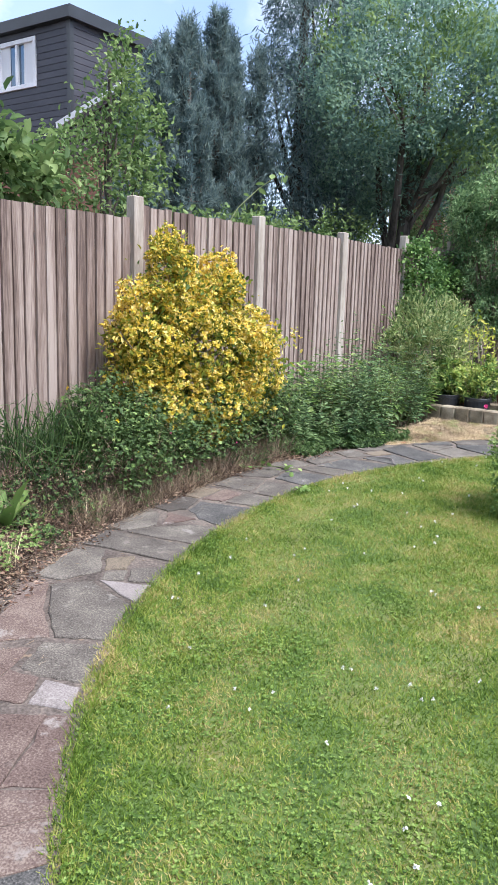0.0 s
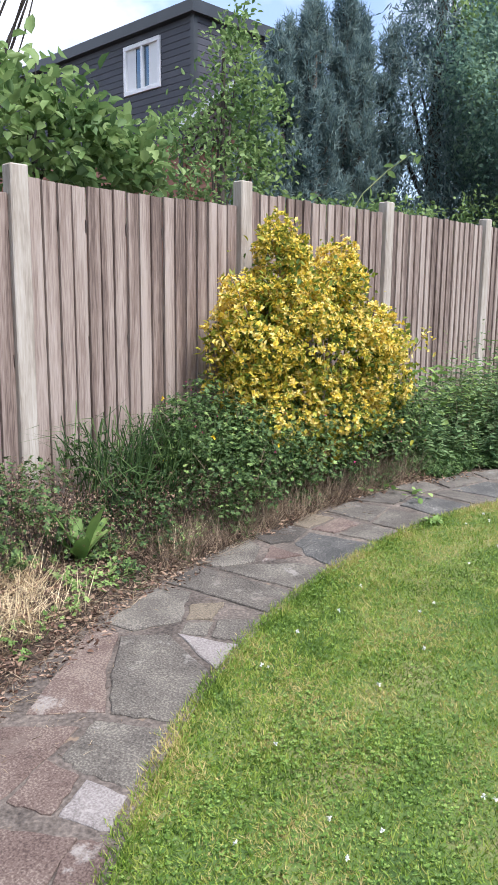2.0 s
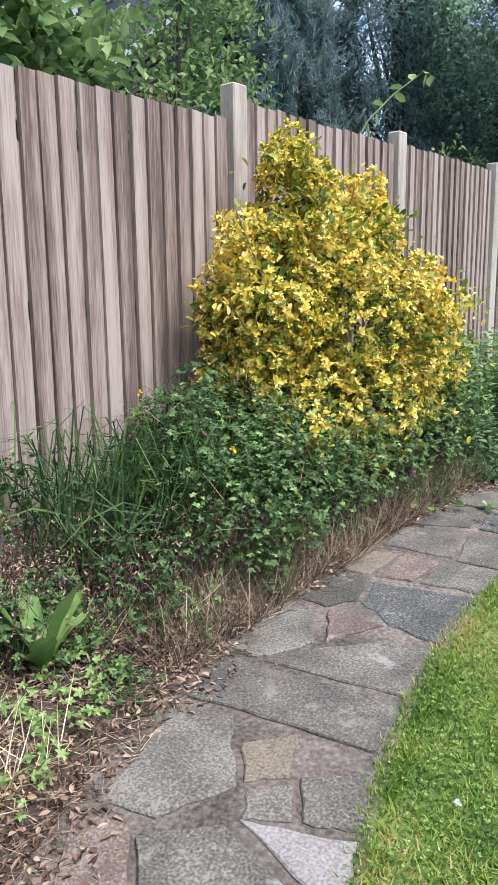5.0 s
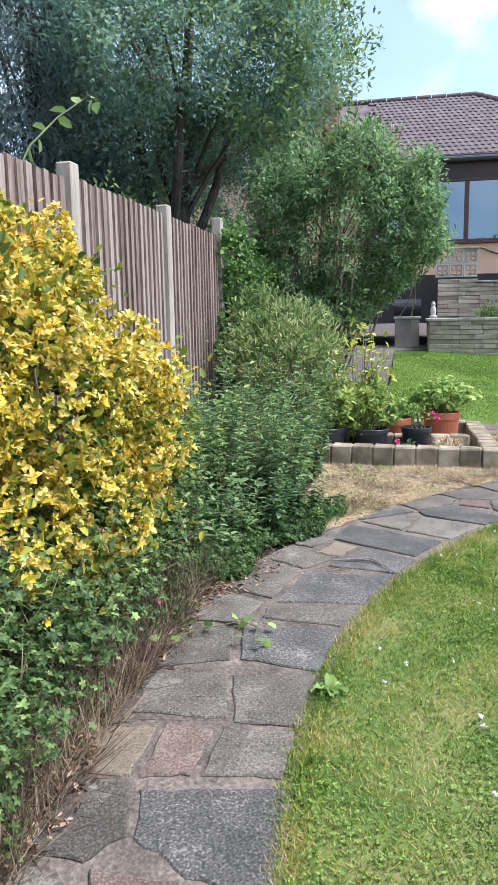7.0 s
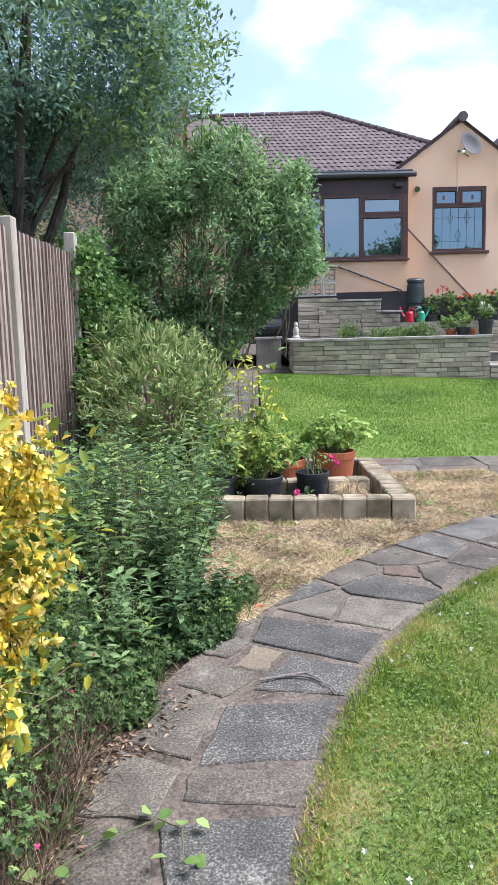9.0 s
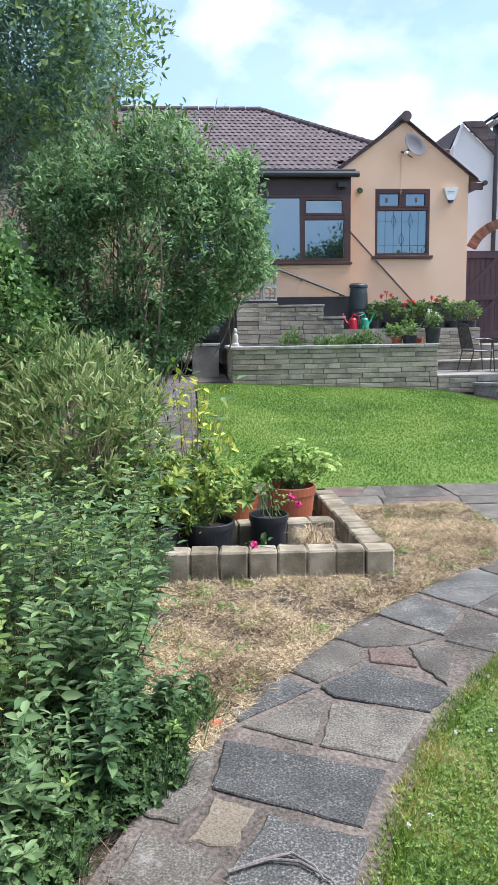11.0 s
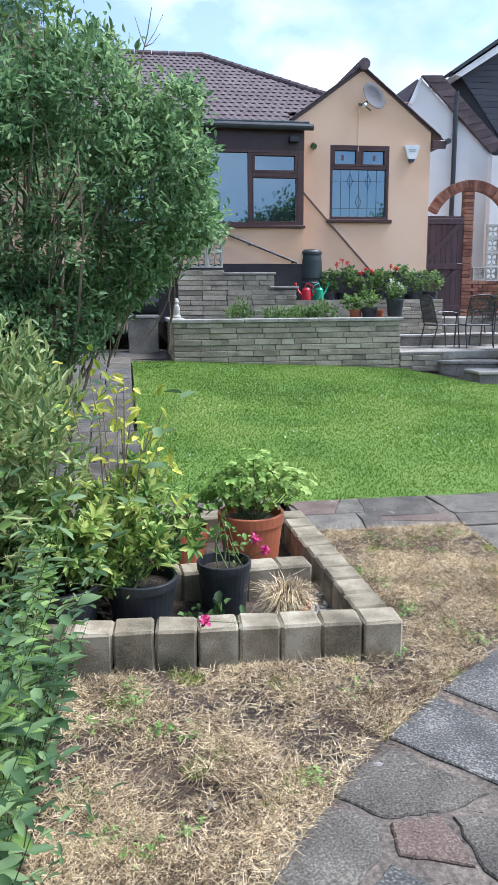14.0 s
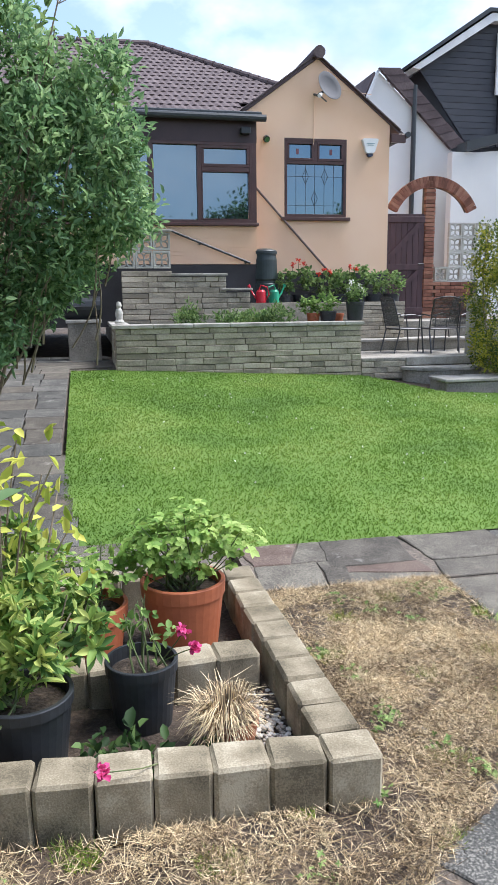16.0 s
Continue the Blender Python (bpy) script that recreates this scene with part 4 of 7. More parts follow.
z = 0.41
for k, h in enumerate((0.095, 0.1, 0.09, 0.1, 0.09, 0.1, 0.095, 0.09, 0.085)):
    stone_course(wall, -1.9, 1.98, WY - 0.03, z, h, 20 + k)
    stone_course(wall, WY + 0.08, 20.4, -1.8, z, h, 40 + k, 90, (0, 1))
    z += h
bm = bmesh.new()
x = -1.95
r = random.Random(9)
while x < 2.0:
    w = min(r.uniform(0.55, 0.7), 2.02 - x)
    box(bm, x, x + w - 0.006, WY - 0.06, WY + 0.24, z, z + 0.06, bevel=0.008)
    x += w
box(bm, -1.95, -1.66, WY + 0.246, 20.4, z, z + 0.06, bevel=0.008)
part("coping", bm, M_COPING, wall)
BED = 1.27
tagged(link("ground_terrace_bed", boxes((-1.7, 1.95, WY + 0.22, 19.9, 0.5, BED)), M_SOIL), "raised soil bed behind the stone wall", "soil", kind="structure")

# lower patio with a stone edge, then steps down to the lawn
patio = thing("patio", "weathered stone-paved patio with a low stone edge", "patio", kind="structure")
part("slab_bed", boxes((1.99, 6.0, WY + 0.07, 20.2, 0.2, 0.66)), M_PATIO, patio)
part("slab_bed", boxes((1.99, 6.0, WY - 0.02, 20.2, 0.662, 0.72), bevel=0.008), M_PATIO, patio)
for k in range(3):
    stone_course(patio, 1.99, 2.75, WY - 0.02, 0.38 + 0.094 * k, 0.094, 70 + k)
steps = thing("garden_steps", "curved stone garden steps down to the lawn", "steps", kind="structure")


def half_round(cx, cy, rad, z0, z1, squash=0.55):
    pts = [(cx + rad * math.cos(a), cy - rad * squash * math.sin(a)) for a in [math.pi * k / 20 for k in range(21)]]
    return prism(pts, z0, z1, bevel=0.012)


part("step", half_round(3.42, WY - 0.03, 0.72, 0.2, 0.52), M_PATIO, steps)
part("step_tread", half_round(3.42, WY - 0.03, 0.76, 0.522, 0.575), M_COPING, steps)
part("step", boxes((2.86, 4.2, 17.2, 17.75, 0.2, 0.43), bevel=0.012), M_PATIO, steps)
part("step_tread", boxes((2.83, 4.24, 17.17, 17.75, 0.432, 0.482), bevel=0.01), M_COPING, steps)
part("step", boxes((2.75, 4.6, WY - 0.05, WY + 0.3, 0.585, 0.722), bevel=0.01), M_COPING, steps)
part("step", boxes((2.0, 4.7, 20.0, 20.22, 0.722, 0.88), bevel=0.008), M_PATIO, steps)
part("step_tread", boxes((1.98, 4.7, 19.95, 20.5, 0.882, 0.93), bevel=0.008), M_COPING, steps)

# upper terrace in front of the house
terrace = thing("terrace", "upper terrace behind dry stone edging", "terrace", kind="structure")
part("terrace_floor", boxes((-1.72, 7.5, 20.5, 30, 0.2, 1.22)), M_PATIO, terrace)
part("mortar_core", boxes((1.96, 3.49, 20.31, 20.5, 0.7, 1.595)), M_STONEJ, terrace)
for k in range(9):
    stone_course(terrace, 1.95, 3.5, 20.26, 0.935 + 0.074 * k, 0.074, 90 + k)
# stepped stone wall behind the bed
mid = thing("garden_wall", "stepped mossy stone wall behind the raised bed", "wall", kind="structure")
part("mortar_core", boxes((-1.68, -0.86, 20.05, 20.2, 1.2, 2.16), (-0.86, 0.06, 20.05, 20.2, 1.2, 2.06), (0.06, 0.5, 20.05, 20.2, 1.2, 1.8)), M_STONEJ, mid)
z = 1.25
for k in range(10):
    x1 = 0.5 if z < 1.78 else (0.08 if z < 2.02 else -0.85)
    stone_course(mid, -1.7, x1, 19.98, z, 0.09, 110 + k)
    z += 0.09
part("coping", boxes((-0.86, 0.1, 19.95, 20.22, 2.07, 2.11), (-0.0, 0.54, 19.95, 20.22, 1.82, 1.86), bevel=0.006), M_COPING, mid)


# pierced concrete screen blocks
def screen_mesh():
    bm = bmesh.new()
    s, t = 0.29, 0.09
    for d in ((0, s, 0, t, 0, 0.03), (0, s, 0, t, s - 0.03, s), (0, 0.03, 0, t, 0.03, s - 0.03), (s - 0.03, s, 0, t, 0.03, s - 0.03)):
        box(bm, *d)
    c = s / 2
    for k in range(4):      # four petals
        a = math.pi / 4 + k * math.pi / 2
        tip = Vector((c + 0.155 * math.cos(a), 0, c + 0.155 * math.sin(a)))
        for sgn in (-1, 1):
            side = Vector((-math.sin(a), 0, math.cos(a))) * sgn
            pts = [Vector((c, t / 2, c)).lerp(tip + Vector((0, t / 2, 0)), q) + side * 0.05 * math.sin(math.pi * q) for q in (0, 0.25, 0.5, 0.75, 1)]
            tube(bm, pts, 0.014, 0.014, 4)
    me = bpy.data.meshes.new("screen_block")
    bm.to_mesh(me)
    bm.free()
    me.materials.append(M_CONC)
    return me


SCREEN = screen_mesh()


def screen_wall(label, x, y, z, nx, nz, skip=()):
    th = thing("screen_wall", label, "wall", kind="structure")
    for i in range(nx):
        for j in range(nz):
            if (i, j) not in skip:
                ob = new("screen_block", SCREEN)
                ob.parent = th
                ob.matrix_basis = pose(x + 0.3 * i, y, z + 0.3 * j)
    return th


sw = screen_wall("white pierced concrete screen blocks on a stone wall", -1.75, 20.08, 2.2, 3, 2)
part("coping", boxes((-1.77, -0.83, 20.04, 20.2, 2.802, 2.84), bevel=0.005), M_COPING, sw)

# ---------- the house ----------
HY, EY = 21.4, 20.9
FLOOR = 1.2
house = thing("bungalow", "peach-rendered bungalow with a brown tiled roof", "house")


def pane_window(name, parent, x0, x1, z0, z1, y, bars, fw=0.055, depth=0.09):
    """Frame, glass panes and bars; bars: list of (x0, x1, z0, z1) openings."""
    w = part(name, boxes((x0, x1, y - 0.02, y + depth, z0, z0 + fw), (x0, x1, y - 0.02, y + depth, z1 - fw, z1), (x0, x0 + fw, y - 0.02, y + depth, z0 + fw, z1 - fw), (x1 - fw, x1, y - 0.02, y + depth, z0 + fw, z1 - fw), bevel=0.004), M_FRAME, parent)
    for a, b, c, d in bars:
        part("frame_bar", boxes((a, b, y - 0.015, y + depth - 0.01, c, d), bevel=0.004), M_FRAME, w)
    return w


def pane(w, x0, x1, z0, z1, y, opener=0.0):
    if opener:
        o = opener
        part("opener", boxes((x0, x1, y - 0.03, y + 0.02, z0, z0 + o), (x0, x1, y - 0.03, y + 0.02, z1 - o, z1), (x0, x0 + o, y - 0.03, y + 0.02, z0 + o, z1 - o), (x1 - o, x1, y - 0.03, y + 0.02, z0 + o, z1 - o), bevel=0.004), M_FRAME, w)
        x0, x1, z0, z1 = x0 + o, x1 - o, z0 + o, z1 - o
    return part("pane", boxes((x0, x1, y + 0.03, y + 0.036, z0, z1)), M_GLASS, w)


# gable wall with its window opening
GX0, GX1, EAVE, APX, APZ = 0.72, 3.585, 4.7, 2.13, 6.02
wx0, wx1, wz0, wz1 = 1.49, 2.72, 3.2, 4.63
bm = wall_xz([(GX0, FLOOR + 0.95), (GX1, FLOOR + 0.95), (GX1, wz0), (GX0, wz0)], HY, HY + 0.25)
wall_xz([(GX0, wz0), (wx0, wz0), (wx0, wz1), (GX0, wz1)], HY, HY + 0.25, bm)
wall_xz([(wx1, wz0), (GX1, wz0), (GX1, wz1), (wx1, wz1)], HY, HY + 0.25, bm)
wall_xz([(GX0, wz1), (GX1, wz1), (GX1, 4.915), (APX, APZ + 0.015), (GX0, 5.035)], HY, HY + 0.25, bm)
bmesh.ops.remove_doubles(bm, verts=bm.verts[:], dist=0.001)
part("wall", bm, M_PEACH, house)
part("wall", boxes((GX1 - 0.25, GX1, HY + 0.25, 30, FLOOR, EAVE)), M_PEACH, house)
part("plinth", boxes((GX0 + 0.1, GX1 + 0.012, HY - 0.012, HY + 0.25, FLOOR - 0.1, FLOOR + 0.95)), M_PLINTH, house)
w = pane_window("window", house, wx0, wx1, wz0, wz1, HY + 0.02, [(wx0 + 0.055, wx1 - 0.055, 4.17, 4.23), (2.075, 2.135, 4.23, 4.575)], fw=0.055)
pane(w, wx0 + 0.055, wx1 - 0.055, wz0 + 0.055, 4.17, HY + 0.03)
pane(w, wx0 + 0.055, 2.075, 4.23, 4.575, HY + 0.03, 0.045)
pane(w, 2.135, wx1 - 0.055, 4.23, 4.575, HY + 0.03, 0.045)
M_STAIN = plain("stained_glass", (0.22, 0.06, 0.07), 0.2)
lead = bmesh.new()
for k in range(1, 6):
    x = wx0 + 0.055 + (wx1 - wx0 - 0.11) * k / 6
    box(lead, x - 0.0025, x + 0.0025, HY + 0.05, HY + 0.058, wz0 + 0.055, 4.17)
for z in (3.42, 3.95):
    box(lead, wx0 + 0.055, wx1 - 0.055, HY + 0.05, HY + 0.057, z - 0.0025, z + 0.0025)
for cx, cz in ((2.1, 3.55), (1.92, 3.95), (2.3, 3.95)):
    for a, b in (((0, .14), (.06, 0)), ((.06, 0), (0, -.14)), ((0, -.14), (-.06, 0)), ((-.06, 0), (0, .14))):
        tube(lead, [(cx + a[0], HY + 0.052, cz + a[1]), (cx + b[0], HY + 0.052, cz + b[1])], 0.0035, 0.0035, 4)
part("lead_strip", lead, M_GREYMETAL, w)
part("sill", boxes((wx0 - 0.07, wx1 + 0.07, HY - 0.07, HY + 0.1, wz0 - 0.07, wz0 - 0.004), bevel=0.008), M_FRAME, w)
for x in (1.76, 2.42):
    part("stained_motif", boxes((x - 0.025, x + 0.025, HY + 0.052, HY + 0.058, 4.35, 4.45)), M_STAIN, w)
# gable roof edges: barge boards, verge tiles, ridge end
bm = bmesh.new()
for x0, z0, x1, z1 in ((APX, APZ + 0.05, 3.87, 4.72), (APX, APZ + 0.05, 0.6, 4.98)):
    d = Vector((x1 - x0, 0, z1 - z0)).normalized()
    nrm = Vector((-d.z, 0, d.x)) if d.x > 0 else Vector((d.z, 0, -d.x))
    for y0, y1, lo, hi in ((HY - 0.02, HY, -0.02, 0.015), (HY - 0.03, 29, 0.015, 0.035)):
        q = [Vector((x0, 0, z0)) + nrm * lo, Vector((x1, 0, z1)) + nrm * lo, Vector((x1, 0, z1)) + nrm * hi, Vector((x0, 0, z0)) + nrm * hi]
        wall_xz([(p.x, p.z) for p in q], y0, y1, bm)
part("barge_board", bm, M_FRAME, house)


def tile_mesh():
    bm = bmesh.new()
    n = 12
    up, lo = [], []
    for k in range(n + 1):
        x = 0.3 * k / n
        z = 0.008 * math.sin(4 * math.pi * k / n)
        up.append((bm.verts.new((x, 0, z + 0.03)), bm.verts.new((x, 0.37, z + 0.012))))
        lo.append(bm.verts.new((x, 0, z + 0.005)))
    for k in range(n):
        bm.faces.new((up[k][0], up[k + 1][0], up[k + 1][1], up[k][1]))
        bm.faces.new((lo[k], lo[k + 1], up[k + 1][0], up[k][0]))
    me = bpy.data.meshes.new("roof_tile")
    bm.to_mesh(me)
    bm.free()
    me.materials.append(M_TILE)
    return me


TILE = tile_mesh()
# gable verge: a row of tiles down each slope
for x0, z0, x1, z1 in ((APX, APZ + 0.09, 3.92, 4.74), (APX, APZ + 0.09, 0.6, 5.02)):
    L = math.hypot(x1 - x0, z1 - z0)
    ang = math.degrees(math.atan2(z1 - z0, x1 - x0))
    for k in range(int(L / 0.3)):
        bm = bmesh.new()
        box(bm, 0.0, 0.292, 0.05, 0.35, -0.024, 0.0, bevel=0.005)
        ob = part("verge_tile", bm, M_TILE, house)
        ob.matrix_basis = pose(x0 + (x1 - x0) * k * 0.3 / L, HY - 0.12, z0 + (z1 - z0) * k * 0.3 / L, 0, -ang, 0)
bm = bmesh.new()
tube(bm, [(APX, HY - 0.14, APZ + 0.1), (APX, 29, APZ + 0.1)], 0.11, 0.11, 12)
part("ridge_tile", bm, M_TILE, house)
bm = boxes((3.6, 3.9, HY - 0.06, HY + 0.02, 4.6, 4.76), bevel=0.01)
part("eave_box", bm, M_FRAME, house)
bm = bmesh.new()
tube(bm, [(3.93, HY - 0.1, 4.74), (3.93, 29, 4.74)], 0.055, 0.055, 10)
part("gutter", bm, M_GUTTER, house)

# main roof behind the extension, hipped
RZ0, RZ1, RY0, RY1 = 5.0, 7.48, 21.2, 26.0
ROOF_L, RIDGE_R, EAVE_R = -8.0, -0.55, 3.2
bm = bmesh.new()
a = [bm.verts.new(c) for c in ((ROOF_L, RY0, RZ0 - 0.04), (2.87, 21.6, 5.15), (RIDGE_R, RY1, RZ1 - 0.03), (ROOF_L, RY1, RZ1 - 0.03), (0.7, RY0, RZ0 - 0.04), (0.7, 21.6, 5.15))]
b = [bm.verts.new(c) for c in ((EAVE_R, 31, RZ0 - 0.04), (ROOF_L, 31, RZ0 - 0.04))]
bm.faces.new((a[0], a[4], a[5], a[1], a[2], a[3]))
bm.faces.new((a[1], b[0], a[2]))
bm.faces.new((a[3], a[2], b[0], b[1]))
bm.faces.new((a[0], a[3], b[1]))
bmesh.ops.recalc_face_normals(bm, faces=bm.faces[:])
roof = part("roof", bm, M_TILE, house)
slope = math.atan2(RZ1 - RZ0, RY1 - RY0)
LEN = math.hypot(RZ1 - RZ0, RY1 - RY0)
ROWN = 18
for j in range(ROWN):
    s = j * LEN / ROWN
    y, z = RY0 + s * math.cos(slope), RZ0 + s * math.sin(slope)
    xr = EAVE_R + (RIDGE_R - EAVE_R) * (s + 0.3) / LEN
    k = 0
    while xr - 0.3 * (k + 1) > -3.6:
        if y < HY + 0.15 and xr - 0.3 * k > 0.72:
            k += 1
            continue
        ob = new("tile", TILE)
        ob.parent = roof
        ob.matrix_basis = pose(xr - 0.3 * (k + 1), y, z - 0.01, math.degrees(slope), 0, 0)
        k += 1
bm = bmesh.new()
for q in range(6, 24):
    p0, p1 = Vector((EAVE_R, RY0, RZ0 + 0.02)).lerp(Vector((RIDGE_R, RY1, RZ1 + 0.02)), q / 24), Vector((EAVE_R, RY0, RZ0 + 0.02)).lerp(Vector((RIDGE_R, RY1, RZ1 + 0.02)), (q + 0.97) / 24)
    tube(bm, [p0, p1], 0.075, 0.065, 10)
for q in range(20):
    x = RIDGE_R - 0.42 * q
    tube(bm, [(x, RY1, RZ1 + 0.02), (x - 0.4, RY1, RZ1 + 0.02)], 0.08, 0.07, 10)
part("ridge_tile", bm, M_TILE, house)
for d in ((-8, GX0, HY + 0.15, HY + 0.4, FLOOR, 5.0), (-8, -7.75, HY + 0.4, 30.6, FLOOR, 5.0), (-8, 3.5, 30.6, 30.85, FLOOR, 5.0)):
    part("wall", boxes(d), M_PEACH, house)
bm = boxes((-4.75, -4.15, 22.6, 23.1, 5.0, 7.15), bevel=0.01)
part("chimney", bm, M_BRICK, house)

# flat-roofed extension
EX0, EX1 = -4.2, 0.83
ez0, ez1 = 3.03, 4.42
for d in ((EX0, EX1, EY, EY + 0.2, 2.3, ez0 - 0.06), (EX1 - 0.12, EX1, EY + 0.2, HY, 2.3, 4.75), (EX0, EX0 + 0.2, EY + 0.2, HY + 0.2, FLOOR, 4.75)):
    part("brick_wall", boxes(d), M_PEACH, house)
for k in range(9):
    part("brick_course", boxes((EX0, EX1 + 0.002, EY - 0.006, EY, 2.305 + 0.075 * k, 2.305 + 0.075 * k + 0.066)), M_PEACH, house)
part("plinth", boxes((EX0 + 0.01, EX1 - 0.02, EY + 0.0, EY + 0.3, FLOOR, 2.298), (EX1 - 0.3, EX1 - 0.02, EY + 0.3, HY, FLOOR, 2.298)), M_PLINTH, house)
part("fascia", boxes((EX0 - 0.05, EX1 + 0.01, EY - 0.012, EY + 0.2, ez1, 4.82)), M_FASCIA, house)
part("sill", boxes((EX0, EX1 + 0.03, EY - 0.08, EY + 0.1, ez0 - 0.055, ez0 - 0.002), bevel=0.008), M_FRAME, house)
w = pane_window("window", house, -3.2, 0.765, ez0, ez1, EY + 0.01, [(-0.25, -0.17, ez0 + 0.055, ez1 - 0.055), (-0.17, 0.71, 3.93, 4.0), (-1.12, -1.02, ez0 + 0.055, ez1 - 0.055), (-2.1, -2.0, ez0 + 0.055, ez1 - 0.055)])
pane(w, -1.02, -0.25, ez0 + 0.055, ez1 - 0.055, EY + 0.02)
pane(w, -2.0, -1.12, ez0 + 0.055, ez1 - 0.055, EY + 0.02)
pane(w, -3.145, -2.1, ez0 + 0.055, ez1 - 0.055, EY + 0.02)
pane(w, -0.17, 0.71, 4.0, ez1 - 0.055, EY + 0.02, 0.05)
pane(w, -0.17, 0.71, ez0 + 0.055, 3.93, EY + 0.02, 0.02)
part("corner_post", boxes((0.765, EX1 + 0.004, EY - 0.008, EY + 0.12, ez0, ez1)), M_FRAME, house)
part("flat_roof", boxes((EX0 - 0.1, 0.92, EY - 0.12, HY + 0.1, 4.84, 4.93), bevel=0.015), M_GUTTER, house)
bm = bmesh.new()
tube(bm, [(EX0 - 0.1, EY - 0.16, 4.83), (0.98, EY - 0.16, 4.81)], 0.06, 0.06, 10)
part("gutter", bm, M_GUTTER, house)
# rails and pipe
rail = thing("handrail", "black metal handrail fixed to the extension wall", "handrail")
bm = bmesh.new()
tube(bm, [(-0.8, EY - 0.07, 2.9), (0.69, EY - 0.07, 2.32)], 0.022, 0.022, 8)
part("rail", bm, M_GUTTER, rail)
for s in (0.38, 0.95):
    x, z = -0.8 + 1.49 * s, 2.9 - 0.58 * s
    bm = bmesh.new()
    tube(bm, [(x, EY - 0.07, z), (x, EY - 0.02, z - 0.03), (x, EY + 0.01, z - 0.03)], 0.014, 0.014, 6)
    lathe([(0.001, -0.002), (0.035, 0.0), (0.035, 0.012), (0.001, 0.014)], 12, bm, (x, EY - 0.02, z - 0.03))
    part("bracket", bm, M_GUTTER, rail)
pipe = thing("waste_pipe", "dark brown sloping pipe fixed across the gable wall", "pipe")
bm = bmesh.new()
tube(bm, [(0.9, HY - 0.05, 3.74), (2.42, HY - 0.05, 2.12)], 0.02, 0.02, 10)
part("pipe", bm, plain("pipe_grey_brown", (0.14, 0.1, 0.09), 0.5), pipe)
bm = bmesh.new()
tube(bm, [(0.88, HY + 0.02, 3.77), (0.88, HY - 0.06, 3.77)], 0.04, 0.04, 10)
part("collar", bm, M_FRAME, pipe)

# satellite dish, alarm box, outdoor lamp
dish = thing("satellite_dish", "grey mesh satellite dish on the gable wall", "satellite dish", (2.24, HY - 0.28, 5.47))
bm = lathe([(0.001, 0.0), (0.1, 0.008), (0.16, 0.028), (0.225, 0.06), (0.23, 0.057), (0.16, 0.018), (0.1, -0.004), (0.001, -0.012)], 32)
bmesh.ops.transform(bm, matrix=Euler((radians(68), 0, radians(28))).to_matrix().to_4x4(), verts=bm.verts[:])
part("reflector", bm, plain("dish_grey", (0.09, 0.09, 0.1), 0.8), dish, smooth=True)
bm = bmesh.new()
tube(bm, [(-0.14, 0.28, -0.05), (-0.14, 0.1, -0.1), (0.0, 0.02, -0.02)], 0.02, 0.02, 8)
part("mount", bm, M_GUTTER, dish)
bm = bmesh.new()
tube(bm, [(-0.02, 0.0, -0.2), (-0.17, -0.2, -0.17)], 0.011, 0.011, 6)
part("arm", bm, M_GREYMETAL, dish)
bm = bmesh.new()
tube(bm, [(-0.19, -0.22, -0.17), (-0.14, -0.15, -0.13)], 0.03, 0.022, 10)
part("receiver", bm, M_PVC, dish)
dish.scale = (1.2, 1.0, 1.2)
cable = bmesh.new()
tube(cable, [(-0.14, 0.272, -0.08), (-0.15, 0.272, -0.8)], 0.005, 0.005, 5)
tube(cable, [(0.1, 0.272, 0.06), (0.8, 0.272, -0.02)], 0.005, 0.005, 5)
part("cable", cable, M_PEACH, dish)
alarm = thing("alarm_box", "white shield-shaped burglar alarm box", "alarm", (3.17, HY - 0.06, 4.5))
bm = wall_xz([(-0.16, 0.13), (-0.09, -0.09), (-0.05, -0.12), (0.05, -0.12), (0.09, -0.09), (0.16, 0.13), (0.13, 0.15), (-0.13, 0.15)], -0.03, 0.06)
part("cover", bm, M_PVC, alarm)
bm = wall_xz([(-0.06, -0.122), (0.06, -0.122), (0.045, -0.17), (0, -0.185), (-0.045, -0.17)], -0.02, 0.05)
part("strobe", bm, plain("blue_lens", (0.02, 0.03, 0.07), 0.3), alarm)
bm = boxes((-0.08, 0.08, -0.034, -0.031, 0.05, 0.065), (-0.06, 0.06, -0.034, -0.031, 0.02, 0.032))
part("lettering", bm, plain("alarm_print", (0.3, 0.4, 0.42), 0.5), alarm)
lamp = thing("wall_lamp", "small round dark wall lamp", "lamp", (1.13, HY, 4.6))
bm = bmesh.new()
tube(bm, [(0, 0, 0), (0, -0.05, 0), (0, -0.1, -0.03)], 0.05, 0.06, 14)
part("lamp_body", bm, M_GREYMETAL, lamp)
bm = bmesh.new()
tube(bm, [(0, -0.101, -0.03), (0, -0.112, -0.034)], 0.048, 0.045, 14)
part("lens", bm, M_GLASS, lamp)
security = thing("security_light", "dark security light under the fascia", "lamp", (0.62, EY - 0.1, 4.6))
part("housing", boxes((-0.09, 0.09, -0.05, 0.09, -0.05, 0.06), bevel=0.01), M_BLACKP, security)

